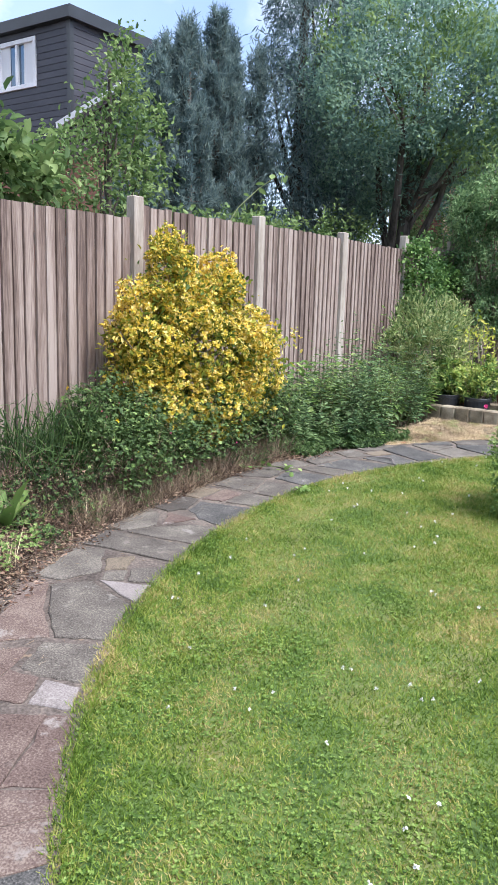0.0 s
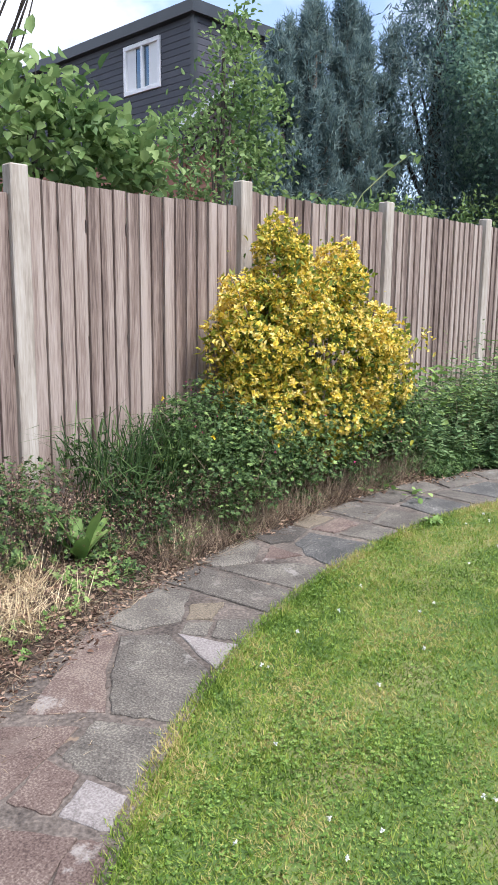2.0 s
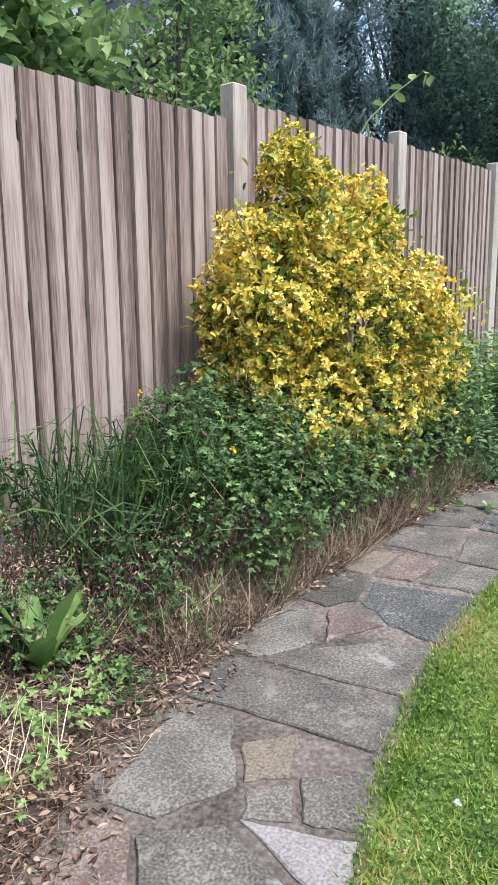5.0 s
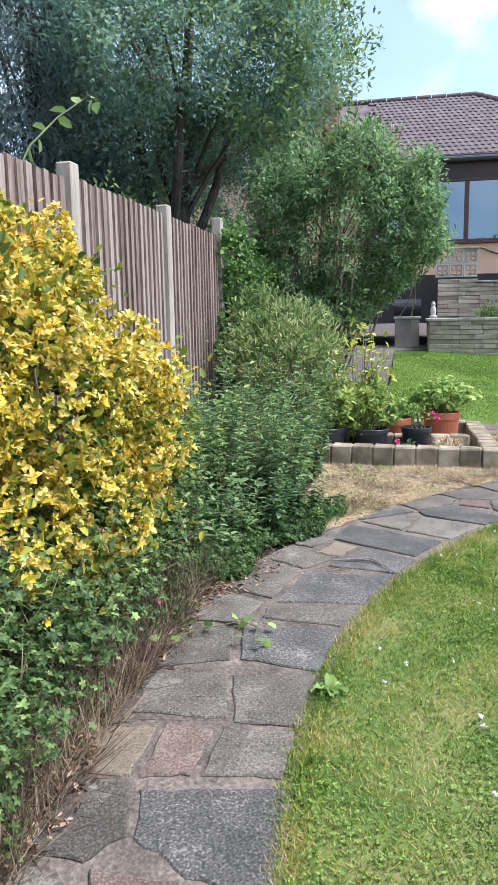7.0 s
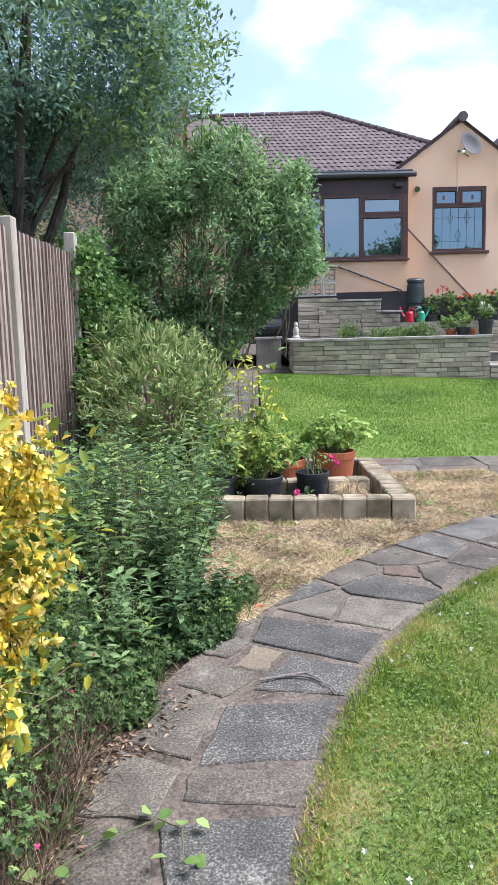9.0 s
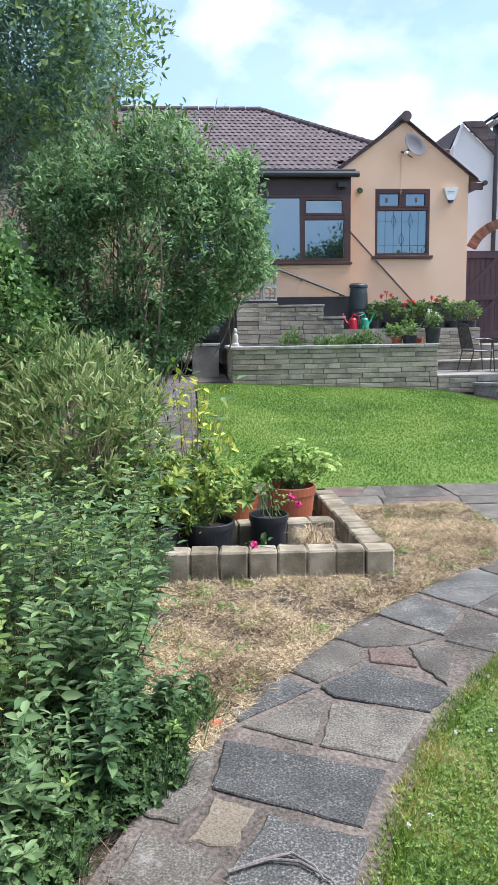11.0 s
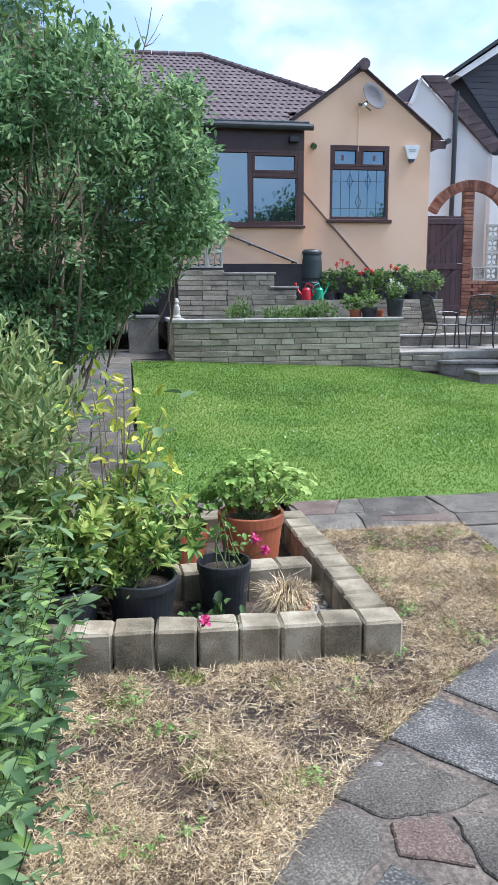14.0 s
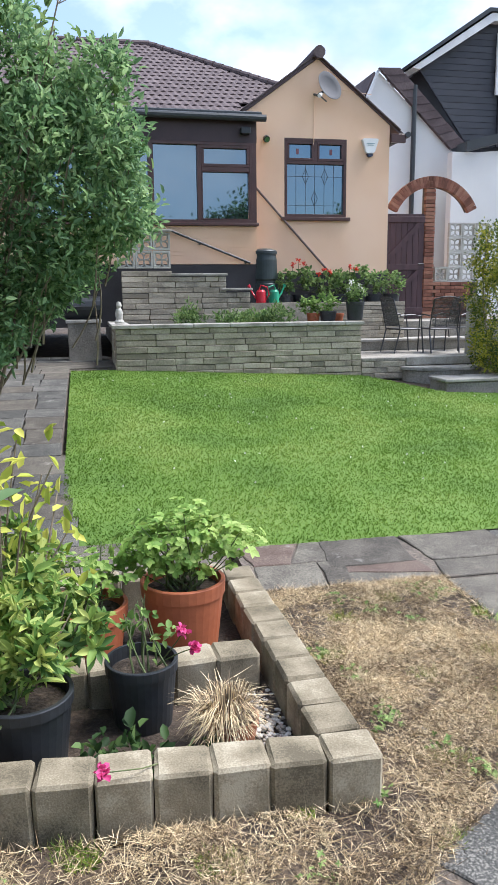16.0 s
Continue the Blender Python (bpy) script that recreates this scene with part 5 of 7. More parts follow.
# ---------- gate, brick arch, neighbour ----------
gate = thing("garden_gate", "dark brown boarded garden gate with cross braces", "gate", (3.62, 21.95, 1.22))
for k in range(8):
    part("board", boxes((0.0 + 0.125 * k, 0.12 + 0.125 * k, 0, 0.025, 0, 2.12), bevel=0.004), M_GATE, gate)
for z in (0.12, 1.0, 1.95):
    part("ledge", boxes((0, 1.0, -0.03, -0.001, z, z + 0.12), bevel=0.004), M_GATE, gate)
for z0, z1 in ((0.24, 1.0), (1.12, 1.95)):
    bm = wall_xz([(0.02, z0), (0.16, z0), (0.98, z1), (0.84, z1)], -0.028, -0.002)
    part("brace", bm, M_GATE, gate)
bm = bmesh.new()
tube(bm, [(0.86, -0.06, 1.12), (0.98, -0.06, 1.12), (0.98, -0.03, 1.12)], 0.014, 0.014, 8)
part("latch", bm, M_GREYMETAL, gate)


def brick_mesh(seed):
    r = random.Random(seed)
    bm = bmesh.new()
    box(bm, 0.005, 0.22, 0, 0.1, 0.005, 0.07, bevel=0.004)
    me = bpy.data.meshes.new("brick")
    bm.to_mesh(me)
    bm.free()
    me.materials.append(M_BRICK)
    return me


BRICK = [brick_mesh(0)]
arch = thing("brick_arch", "red brick pillar with a double brick arch over the gate", "arch", kind="structure")
part("mortar_core", boxes((4.63, 4.83, 21.96, 22.12, 1.2, 4.0), (4.84, 5.9, 22.0, 22.1, 1.2, 1.98)), M_JOINT, arch)
for k in range(37):
    ob = new("brick", BRICK[0])
    ob.parent = arch
    ob.matrix_basis = pose(4.62 + 0.004 * math.sin(k * 5), 21.93, 1.22 + 0.075 * k)
for k in range(10):
    for j in range(4):
        ob = new("brick", BRICK[0])
        ob.parent = arch
        ob.matrix_basis = pose(4.9 + 0.225 * j - (0.1 if k % 2 else 0), 21.95, 1.22 + 0.075 * k)
ax, az, ar = 4.79, 3.01, 0.86
for k in range(33):
    a = radians(27 + 126 * k / 32)
    ob = new("brick", BRICK[0])
    ob.parent = arch
    ob.matrix_basis = pose(ax, 21.93, az) @ pose(0, 0, 0, 0, -math.degrees(a), 0) @ pose(ar, 0, -0.037)
bm = bmesh.new()
pts = [(ax + rr * math.cos(radians(26 + 128 * k / 24)), az + rr * math.sin(radians(26 + 128 * k / 24))) for rr, ks in ((ar + 0.01, range(25)), (ar + 0.2, range(24, -1, -1))) for k in ks]
wall_xz(pts, 21.96, 22.1, bm)
part("mortar_core", bm, M_JOINT, arch)
screen_wall("white pierced concrete screen blocks beside the gate", 4.9, 21.98, 1.99, 4, 4, skip=((0, 3), (0, 2), (0, 1)))

neighbour = thing("neighbour_house", "white rendered house with a dark clad dormer", "house")
NY = 25.0
bm = wall_xz([(4.48, 1.2), (8.5, 1.2), (8.5, 5.25), (6.75, 5.1), (4.74, 6.88), (4.48, 6.3)], NY, NY + 0.25)
part("wall", bm, M_WHITE, neighbour)
part("wall", boxes((4.6, 4.85, NY + 0.25, 34, 1.2, 6.4), (6.3, 14, 24.2, 24.45, 1.2, 5.0)), M_WHITE, neighbour)
for k in range(11):
    q = []
    for c in (k / 11, (k + 0.96) / 11):
        a = Vector((4.7, 0, 6.94)).lerp(Vector((6.6, 0, 5.18)), c)
        b = Vector((5.22, 0, 6.96)).lerp(Vector((6.98, 0, 5.3)), c)
        q.append((a, b))
    (a0, b0), (a1, b1) = q
    part("roof_tile", wall_xz([(a0.x, a0.z), (b0.x, b0.z), (b1.x, b1.z), (a1.x, a1.z)], NY - 0.13 + 0.01 * (k % 2), NY - 0.02), M_TILE, neighbour)
part("barge_board", wall_xz([(4.44, 6.3), (4.68, 6.9), (4.76, 6.93), (4.5, 6.28)], NY - 0.06, NY - 0.005), M_PVC, neighbour)
part("roof", wall_xz([(4.46, 6.33), (4.73, 6.96), (6.78, 5.15), (6.6, 5.1), (4.74, 6.85)], NY + 0.27, 34), M_TILE, neighbour)
dorm = part("dormer", boxes((7.55, 14, NY + 0.22, NY + 5, 5.0, 8.15)), M_CLAD, neighbour)
for k in range(20):
    z = 5.3 + 0.145 * k
    a, b = [5.72 + (7.15 - q) * 0.78 if q < 7.15 else 5.72 + (q - 7.15) * 1.85 for q in (z, z + 0.138)]
    if max(a, b) < 7.88:
        part("cladding", wall_xz([(a, z), (7.9, z), (7.9, z + 0.138), (b, z + 0.138)], NY + 0.12, NY + 0.16), M_CLAD, dorm)
    part("cladding", boxes((7.9, 13.9, NY + 0.05, NY + 0.098, z, z + 0.138), bevel=0.004), M_CLAD, dorm)
part("backing", wall_xz([(5.8, 7.1), (7.15, 5.32), (7.9, 5.32), (7.9, 8.15), (7.6, 8.15)], NY + 0.17, NY + 0.21), M_CLAD, dorm)
bm = wall_xz([(5.55, 7.0), (7.55, 8.3), (14, 8.3), (14, 8.12), (7.6, 8.12), (5.72, 6.95)], NY - 0.1, NY + 5)
part("fascia", bm, M_PVC, dorm)
part("flat_roof", wall_xz([(5.5, 7.02), (7.5, 8.32), (14, 8.32), (14, 8.38), (7.45, 8.4), (5.45, 7.07)], NY - 0.15, NY + 5), M_GUTTER, dorm)
w = part("window", boxes((7.78, 9.2, NY + 0.0, NY + 0.06, 6.5, 6.57), (7.78, 9.2, NY, NY + 0.06, 7.83, 7.9), (7.78, 7.85, NY, NY + 0.06, 6.57, 7.83), (8.4, 8.46, NY, NY + 0.06, 6.57, 7.83), (7.85, 8.4, NY, NY + 0.06, 7.45, 7.5)), M_PVC, dorm)
part("pane", boxes((7.85, 9.2, NY + 0.03, NY + 0.04, 6.57, 7.83)), M_GLASS, w)
bm = bmesh.new()
tube(bm, [(5.62, NY - 0.1, 6.6), (5.6, NY - 0.1, 1.3)], 0.06, 0.06, 10)
part("drain_pipe", bm, M_GUTTER, neighbour)
part("lean_to_roof", wall_xz([(6.6, 5.0), (14, 6.9), (14, 7.1), (6.6, 5.22)], 24.1, 24.6), M_GUTTER, neighbour)

# the dark clad house beyond the fence
clad = thing("clad_house", "house with a black weatherboarded dormer and white window", "house")
CY, CX = 10.3, -11.0
bm = boxes((-19, CX - 0.03, CY + 0.03, 13.4, 4.3, 6.42))
body = part("dormer_wall", bm, M_CLAD, clad)
for k in range(16):
    z = 4.55 + 0.117 * k
    part("weatherboard", boxes((-18.9, -13.05 if 5.35 < z < 6.25 else CX, CY - 0.01, CY + 0.025, z, z + 0.112), bevel=0.004), M_CLAD, body)
    if 5.35 < z < 6.25:
        part("weatherboard", boxes((-11.92, CX, CY - 0.01, CY + 0.025, z, z + 0.112), bevel=0.004), M_CLAD, body)
    part("weatherboard", boxes((CX - 0.025, CX + 0.01, CY + 0.03, 13.3, z, z + 0.112), bevel=0.004), M_CLAD, body)
part("fascia", boxes((-19.2, CX + 0.12, CY - 0.14, CY + 0.05, 6.42, 6.58), (CX - 0.0, CX + 0.12, CY + 0.05, 13.4, 6.42, 6.58)), M_GUTTER, clad)
part("flat_roof", boxes((-19.2, CX + 0.1, CY - 0.1, 13.4, 6.585, 6.64)), M_GUTTER, clad)
part("corner_trim", boxes((CX - 0.06, CX + 0.03, CY - 0.03, CY + 0.06, 4.4, 6.42)), M_GUTTER, clad)
w = part("window", boxes((-13.05, -11.92, CY - 0.04, CY + 0.06, 5.38, 5.46), (-13.05, -11.92, CY - 0.04, CY + 0.06, 6.2, 6.28), (-13.05, -12.97, CY - 0.04, CY + 0.06, 5.46, 6.2), (-12.0, -11.92, CY - 0.04, CY + 0.06, 5.46, 6.2), (-12.52, -12.45, CY - 0.03, CY + 0.06, 5.46, 6.2), bevel=0.005), M_PVC, clad)
part("pane", boxes((-12.97, -12.0, CY + 0.02, CY + 0.026, 5.46, 6.2)), M_GLASS, w)
part("curtain", boxes((-12.97, -12.7, CY + 0.008, CY + 0.015, 5.46, 6.2)), M_WHITE, w)
part("curtain", boxes((-12.3, -12.0, CY + 0.008, CY + 0.015, 5.46, 6.2)), M_WHITE, w)
# brick lower storey, and a lower tiled roof with a pale verge in front of the dormer
part("brick_wall", boxes((-19, CX + 0.02, CY - 0.25, 13.4, -0.5, 4.3)), M_BRICK, clad)
part("verge_board", wall_xz([(-11.0, 4.47), (-9.4, 4.97), (-9.4, 5.07), (-11.03, 4.58)], CY - 0.35, CY - 0.26), M_WHITE, clad)
for k in range(6):
    part("tile_course", wall_xz([(-10.9, 4.4 - 0.1 * k), (-9.4, 4.88 - 0.12 * k), (-9.4, 4.95 - 0.12 * k), (-10.9, 4.46 - 0.1 * k)], CY - 0.32 + 0.01 * k, CY + 0.0), M_TILE, clad)
part("brick_wall", boxes((-10.98, -9.4, CY - 0.2, 12.5, -0.5, 4.35)), M_BRICK, clad)
bm = bmesh.new()
tube(bm, [(-11.0, CY - 0.32, 4.4), (-11.0, CY - 0.32, 0)], 0.04, 0.04, 8)
part("drain_pipe", bm, M_GUTTER, clad)

# brick house beyond the trees, of which a wall and a white window show above the fence
brick_house = thing("brick_house", "red brick house wall with a white window beyond the trees", "house")
BX0, BX1, BY, BZ1 = -9.9, -6.1, 22.0, 4.95
part("wall", boxes((BX0, -7.45, BY, BY + 0.25, 0.3, BZ1), (-6.6, BX1, BY, BY + 0.25, 0.3, BZ1), (-7.45, -6.6, BY, BY + 0.25, 0.3, 3.5), (-7.45, -6.6, BY, BY + 0.25, 4.55, BZ1), (BX0, BX1, BY + 0.25, 27, 0.3, BZ1)), M_JOINT, brick_house)
for k in range(20):
    z = 3.4 + 0.075 * k
    x = BX0 + (0.11 if k % 2 else 0)
    while x < BX1 - 0.2:
        if not (-7.67 < x < -6.6 and 3.43 < z < 4.55):
            ob = new("brick", BRICK[0])
            ob.parent = brick_house
            ob.matrix_basis = pose(x, BY - 0.012, z)
        x += 0.225
w = part("window", boxes((-7.45, -6.6, BY - 0.02, BY + 0.06, 3.5, 3.57), (-7.45, -6.6, BY - 0.02, BY + 0.06, 4.48, 4.55), (-7.45, -7.38, BY - 0.02, BY + 0.06, 3.57, 4.48), (-6.67, -6.6, BY - 0.02, BY + 0.06, 3.57, 4.48), bevel=0.005), M_PVC, brick_house)
part("pane", boxes((-7.38, -6.67, BY + 0.02, BY + 0.026, 3.57, 4.48)), M_GLASS, w)
part("roof", wall_xz([(BX0 - 0.3, BZ1), (BX1 + 0.3, BZ1), ((BX0 + BX1) / 2, BZ1 + 1.1)], BY - 0.2, 27.2), M_TILE, brick_house)

# ---------- plants ----------
def gfloor(x, y):
    return gz(x, y) + 0.02


def fence_side(p):
    return p[:, 0] > -4.35


def shrub(name, label, category, at, group="", kind=""):
    return thing(name, label, category, (0, 0, 0), group=group, kind=kind)


def stems(parent, root, blobs, n, r0, r1, material, name="stem", sides=5, sag=0.0, bend=0.15, jitter=0.05):
    p, _ = blob_points(blobs, n, 0.75)
    for q in p:
        bm = bmesh.new()
        o = Vector(root) + Vector((rng.normal(0, jitter), rng.normal(0, jitter), 0))
        part(name, sprays(bm, o, [q], r0, r1, sides, sag, bend), material, parent)


# golden variegated shrub against the fence
e = shrub("golden_shrub", "dense golden-yellow variegated evergreen shrub against the fence", "shrub", (0, 0, 0))
GB = [(-3.85, 5.3, 1.0, 0.48, 0.78, 0.58), (-4.0, 5.0, 1.6, 0.19, 0.22, 0.36), (-4.02, 5.72, 1.52, 0.2, 0.2, 0.3), (-3.75, 5.72, 0.85, 0.42, 0.36, 0.48), (-3.97, 4.72, 1.05, 0.32, 0.38, 0.5), (-3.8, 5.2, 0.6, 0.5, 0.7, 0.32)]
GT = lumpy(GB, 90, 0.1, 4, 1.1)
crown("inner_leaves", GB, 1500, 5, 0.05, 0.028, M_GOLDIN, e, shell=0.45, spread=0.05, limit=fence_side, label="green inner leaves, coloured darker for the shade inside")
p, d = blob_points(GT, 6800, 0.76, None, fence_side)
v, f = rosettes(p, d, 0.022, 0.038, 0.62, loose=0.4)
fast_mesh("leaves", v, f, M_GOLD, e, "bright golden rosettes of leaves")
tips = [(-4.0, 5.0, 2.02), (-3.95, 5.1, 2.0), (-4.02, 4.9, 1.95), (-4.0, 5.75, 1.88), (-3.98, 5.85, 1.8), (-3.5, 6.3, 1.2), (-3.9, 4.4, 1.6), (-3.9, 6.25, 1.4), (-3.7, 6.35, 1.1), (-4.0, 5.4, 1.75), (-3.9, 4.3, 1.2)]
bm = bmesh.new()
sprays(bm, (-3.95, 5.4, 0.05), tips, 0.016, 0.004)
part("branch", bm, M_TWIG, e)
tp = np.repeat(np.array(tips), 14, 0) + rng.normal(0, (0.03, 0.03, 0.07), (len(tips) * 14, 3)) - (0, 0, 0.05)
v, f = leaf_arrays(tp, rng.normal(0, 0.7, tp.shape) + (0, 0, 0.7), 0.05, 0.026)
fast_mesh("shoot_leaves", v, f, M_GOLD, e)

# low flowering weeds in front of it
e = shrub("geranium_bed", "tangled green cranesbill weeds with dry brown stems below", "plants", (0, 0, 0), kind="stuff")
HB = [(-3.64 + 0.05 * math.sin(3 * k), y, 0.26 + 0.02 * k + 0.06 * math.sin(2.3 * k), 0.34, 0.3, 0.32) for k, y in enumerate((3.95, 4.2, 4.55, 4.95, 5.35, 5.7, 6.0))] + [(-3.9, 4.2, 0.45, 0.35, 0.5, 0.35), (-3.95, 3.6, 0.4, 0.3, 0.4, 0.3)]
HB = lumpy(HB[:-1], 70, 0.1, 6, 1.2)
HT = HB + [(-3.7, 4.3, 0.55, 0.12, 0.14, 0.2), (-3.75, 4.9, 0.62, 0.14, 0.14, 0.18), (-3.6, 5.5, 0.55, 0.12, 0.14, 0.18)]
p, d = blob_points(HT, 11000, 0.6, lambda x, y: gz(x, y) + 0.1 + 0.09 * np.clip((x + 3.75) / 0.3, 0, 1) + 0.06 * np.sin(y * 17) + 0.05 * np.sin(y * 41 + x * 30), fence_side)
p = p + rng.normal(0, 0.03, p.shape)
v, f = lobed(p, d * 0.5 + rng.normal(0, 0.5, p.shape) + (0, 0, 0.9), rng.uniform(0.009, 0.03, len(p)), 5, 2.2, 0.58)
fast_mesh("leaves", v, f, M_HERB, e)
p, d = blob_points(HT, 900, 0.9, lambda x, y: gz(x, y) + 0.2, fence_side)
p = p + d * rng.uniform(-0.03, 0.07, (len(p), 1))
v, f = lobed(p, d * 0.4 + rng.normal(0, 0.4, p.shape) + (0, 0, 0.9), rng.uniform(0.014, 0.03, len(p)))
fast_mesh("light_leaves", v, f, M_LIGHTLEAF, e)
p, d = blob_points(HT, 900, 0.9, lambda x, y: gz(x, y) + 0.25, fence_side)
v, f = blades(p, d * 0.7 + rng.normal(0, 0.5, p.shape) + (0, 0, 0.7), rng.uniform(0.06, 0.2, len(p)), 0.003)
fast_mesh("flower_stalks", v, f, M_DRYTWIG, e, "thin reddish flower stalks")
n = 10000
q = np.stack([rng.uniform(-3.8, -3.28, n), rng.uniform(3.3, 6.1, n)], 1)
base = np.stack([q[:, 0], q[:, 1], gz(q[:, 0], q[:, 1]) + 0.0], 1)
v, f = blades(base, rng.normal(0, 0.75, (n, 3)) + (0.1, 0, 1), rng.uniform(0.08, 0.34, n), 0.004)
fast_mesh("dry_stems", v, f, M_DRYTWIG, e, "dry brown stems")
p, d = blob_points(HB, 60, 0.95, lambda x, y: gz(x, y) + 0.3, fence_side)
base = np.repeat(p + d * 0.03, 5, 0)
v, f = leaf_arrays(base, rng.normal(0, 1, base.shape) + (0.4, 0, 0.6), 0.009, 0.008, 0.1)
fast_mesh("pink_flowers", v, f, M_PINKF, e, "tiny pink flowers")
p, d = blob_points(HB, 14, 1.0, lambda x, y: gz(x, y) + 0.35, fence_side)
base = np.repeat(p + (0, 0, 0.05), 7, 0)
v, f = leaf_arrays(base, rng.normal(0, 1, base.shape) + (0.2, 0, 0.3), 0.02, 0.016, 0.1)
fast_mesh("yellow_flowers", v, f, M_YELLOWF, e, "small yellow flowers")
# green seedlings and grass at the foot, along the paving
m = 1500
q = scatter(m, -3.75, -3.0, 3.0, 6.3, lambda x, y: (np.hypot(x - LC[0], y - LC[1]) > PR + 0.0 + 0.08 * np.sin(y * 9)) & (np.hypot(x - LC[0], y - LC[1]) < PR + 0.4) & (np.sin(y * 11) + np.sin(y * 4.7 + 1) > -0.5))
p = np.stack([q[:, 0], q[:, 1], gz(q[:, 0], q[:, 1]) + rng.uniform(0.01, 0.12, m)], 1)
v, f = lobed(p, rng.normal(0, 0.5, p.shape) + (0.3, 0, 0.9), rng.uniform(0.008, 0.028, m))
fast_mesh("foot_leaves", v, f, M_HERB, e)
i = rng.integers(0, m, 1200)
v, f = blades(p[i] - (0, 0, 0.05) + rng.normal(0, 0.02, (1200, 3)) * (1, 1, 0), rng.normal(0, 0.7, (1200, 3)) + (0.2, 0, 0.8), rng.uniform(0.06, 0.24, 1200), 0.005)
fast_mesh("foot_grass", v, f, M_HERB, e, "green grass at the foot of the weeds")
n = 900
base = np.stack([rng.uniform(-4.25, -3.7, n), rng.uniform(3.2, 4.9, n), rng.uniform(0.1, 0.45, n)], 1)
way = unit(rng.normal(0, 0.4, (n, 3)) + (0.25, -0.1, 1))
ln = rng.uniform(0.15, 0.4, n)[:, None]
bow = base + way * ln
end = bow + unit(way * (1, 1, 0) * 2.2 + rng.normal(0, 0.3, (n, 3)) + (0, 0, -0.1)) * ln * 0.7
sd = unit(np.cross(way, rng.normal(0, 1, (n, 3)))) * 0.0035
v = np.stack([base - sd, base + sd, bow + sd, bow - sd, bow - sd, bow + sd, end + sd * 0.15, end - sd * 0.15], 1).reshape(-1, 3)
f = np.arange(8 * n).reshape(-1, 4)
fast_mesh("long_grass", v, f, M_HERB, e, "long arching green grass")

# nettle-like weeds further along the bed
e = shrub("tall_weeds", "tall leafy green weeds crowding the bed beside the path", "weeds", (0, 0, 0), kind="stuff")
n = 1150
x, y = rng.uniform(-4.25, -2.85, n), rng.uniform(6.15, 9.2, n)
far_r = np.hypot(x - LC[0], y - LC[1]) - PR
keep = far_r > 0.15 + 0.06 * np.sin(y * 5) + 0.04 * np.sin(y * 13)
keep &= ~((y > 8.5) & (x > -3.1)) & ~((y > 7.3) & (x > -3.02))
keep &= np.sin(x * 11 + 2 * np.sin(y * 5)) * np.sin(y * 9 + 1.5 * np.sin(x * 6)) + rng.normal(0, 0.5, n) > -0.35
x, y, far_r = x[keep], y[keep], far_r[keep]
n = len(x)
edge = np.clip(far_r / 0.45, 0.2, 1)
h = edge * (0.6 + 0.55 * np.exp(-((x + 3.25) / 0.42) ** 2 - ((y - 7.55) / 0.55) ** 2) + 0.2 * np.sin(y * 5.3 + 1) * np.sin(x * 5.1 + y)) * rng.uniform(0.5, 1.18, n)
root = np.stack([x, y, gz(x, y)], 1)
lean = rng.normal(0, 0.2, (n, 3)) + (0.1, 0, 0)
lean[:, 2] = 0
v, f = blades(root, lean + (0, 0, 1), h * 1.02, 0.009)
fast_mesh("stems", v, f, M_GREENSTEM, e, "thin green stems")
# leaves in opposite pairs, each pair turned against the last, smaller towards the tip
pairs = 12
per = pairs * 2
k = np.repeat(np.arange(n), per)
s = np.tile(np.repeat(np.linspace(0.2, 1.0, pairs), 2), n) + rng.normal(0, 0.012, n * per)
base = root[k] + (lean[k] * s[:, None] + np.stack([0 * s, 0 * s, s], 1)) * h[k][:, None]
a = np.repeat(rng.uniform(0, 2 * math.pi, n), per) + np.tile(np.repeat(np.arange(pairs) * math.pi / 2, 2) + np.tile((0, math.pi), pairs), n) + rng.normal(0, 0.25, len(k))
way = np.stack([np.cos(a), np.sin(a), 0.75 * s - 0.35 + rng.normal(0, 0.15, len(k))], 1)
kind_w = rng.choice((0.24, 0.36, 0.46), n, p=(0.25, 0.5, 0.25))
ln = 0.088 * (1.15 - 0.62 * s) * np.repeat(rng.uniform(0.65, 1.25, n), per) * rng.uniform(0.8, 1.2, len(k))
v, f = leaf_arrays(base, way, ln, ln * np.repeat(kind_w, per), 0.18, flat=0.25)
pale = (np.sin(x * 8.3 + 2) * np.sin(y * 5.1) + rng.normal(0, 0.5, n) > 0.7)[np.repeat(k, 2)]
fast_mesh("leaves", v, f[~pale], M_NETTLE, e)
fast_mesh("pale_leaves", v, f[pale], M_LIGHTLEAF, e, "paler fresh green leaves")
m = 260
base = np.stack([rng.uniform(-4.25, -3.55, m), rng.uniform(6.3, 8.3, m), rng.uniform(0.35, 0.85, m)], 1)
v, f = leaf_arrays(base, rng.normal(0, 1, base.shape) * (1, 1, 0.3) + (0.4, -0.3, -0.1), rng.uniform(0.06, 0.12, m), rng.uniform(0.045, 0.085, m), 0.12, flat=0.3)
fast_mesh("broad_leaves", v, f, M_LIGHTLEAF, e, "broad light green leaves near the fence")
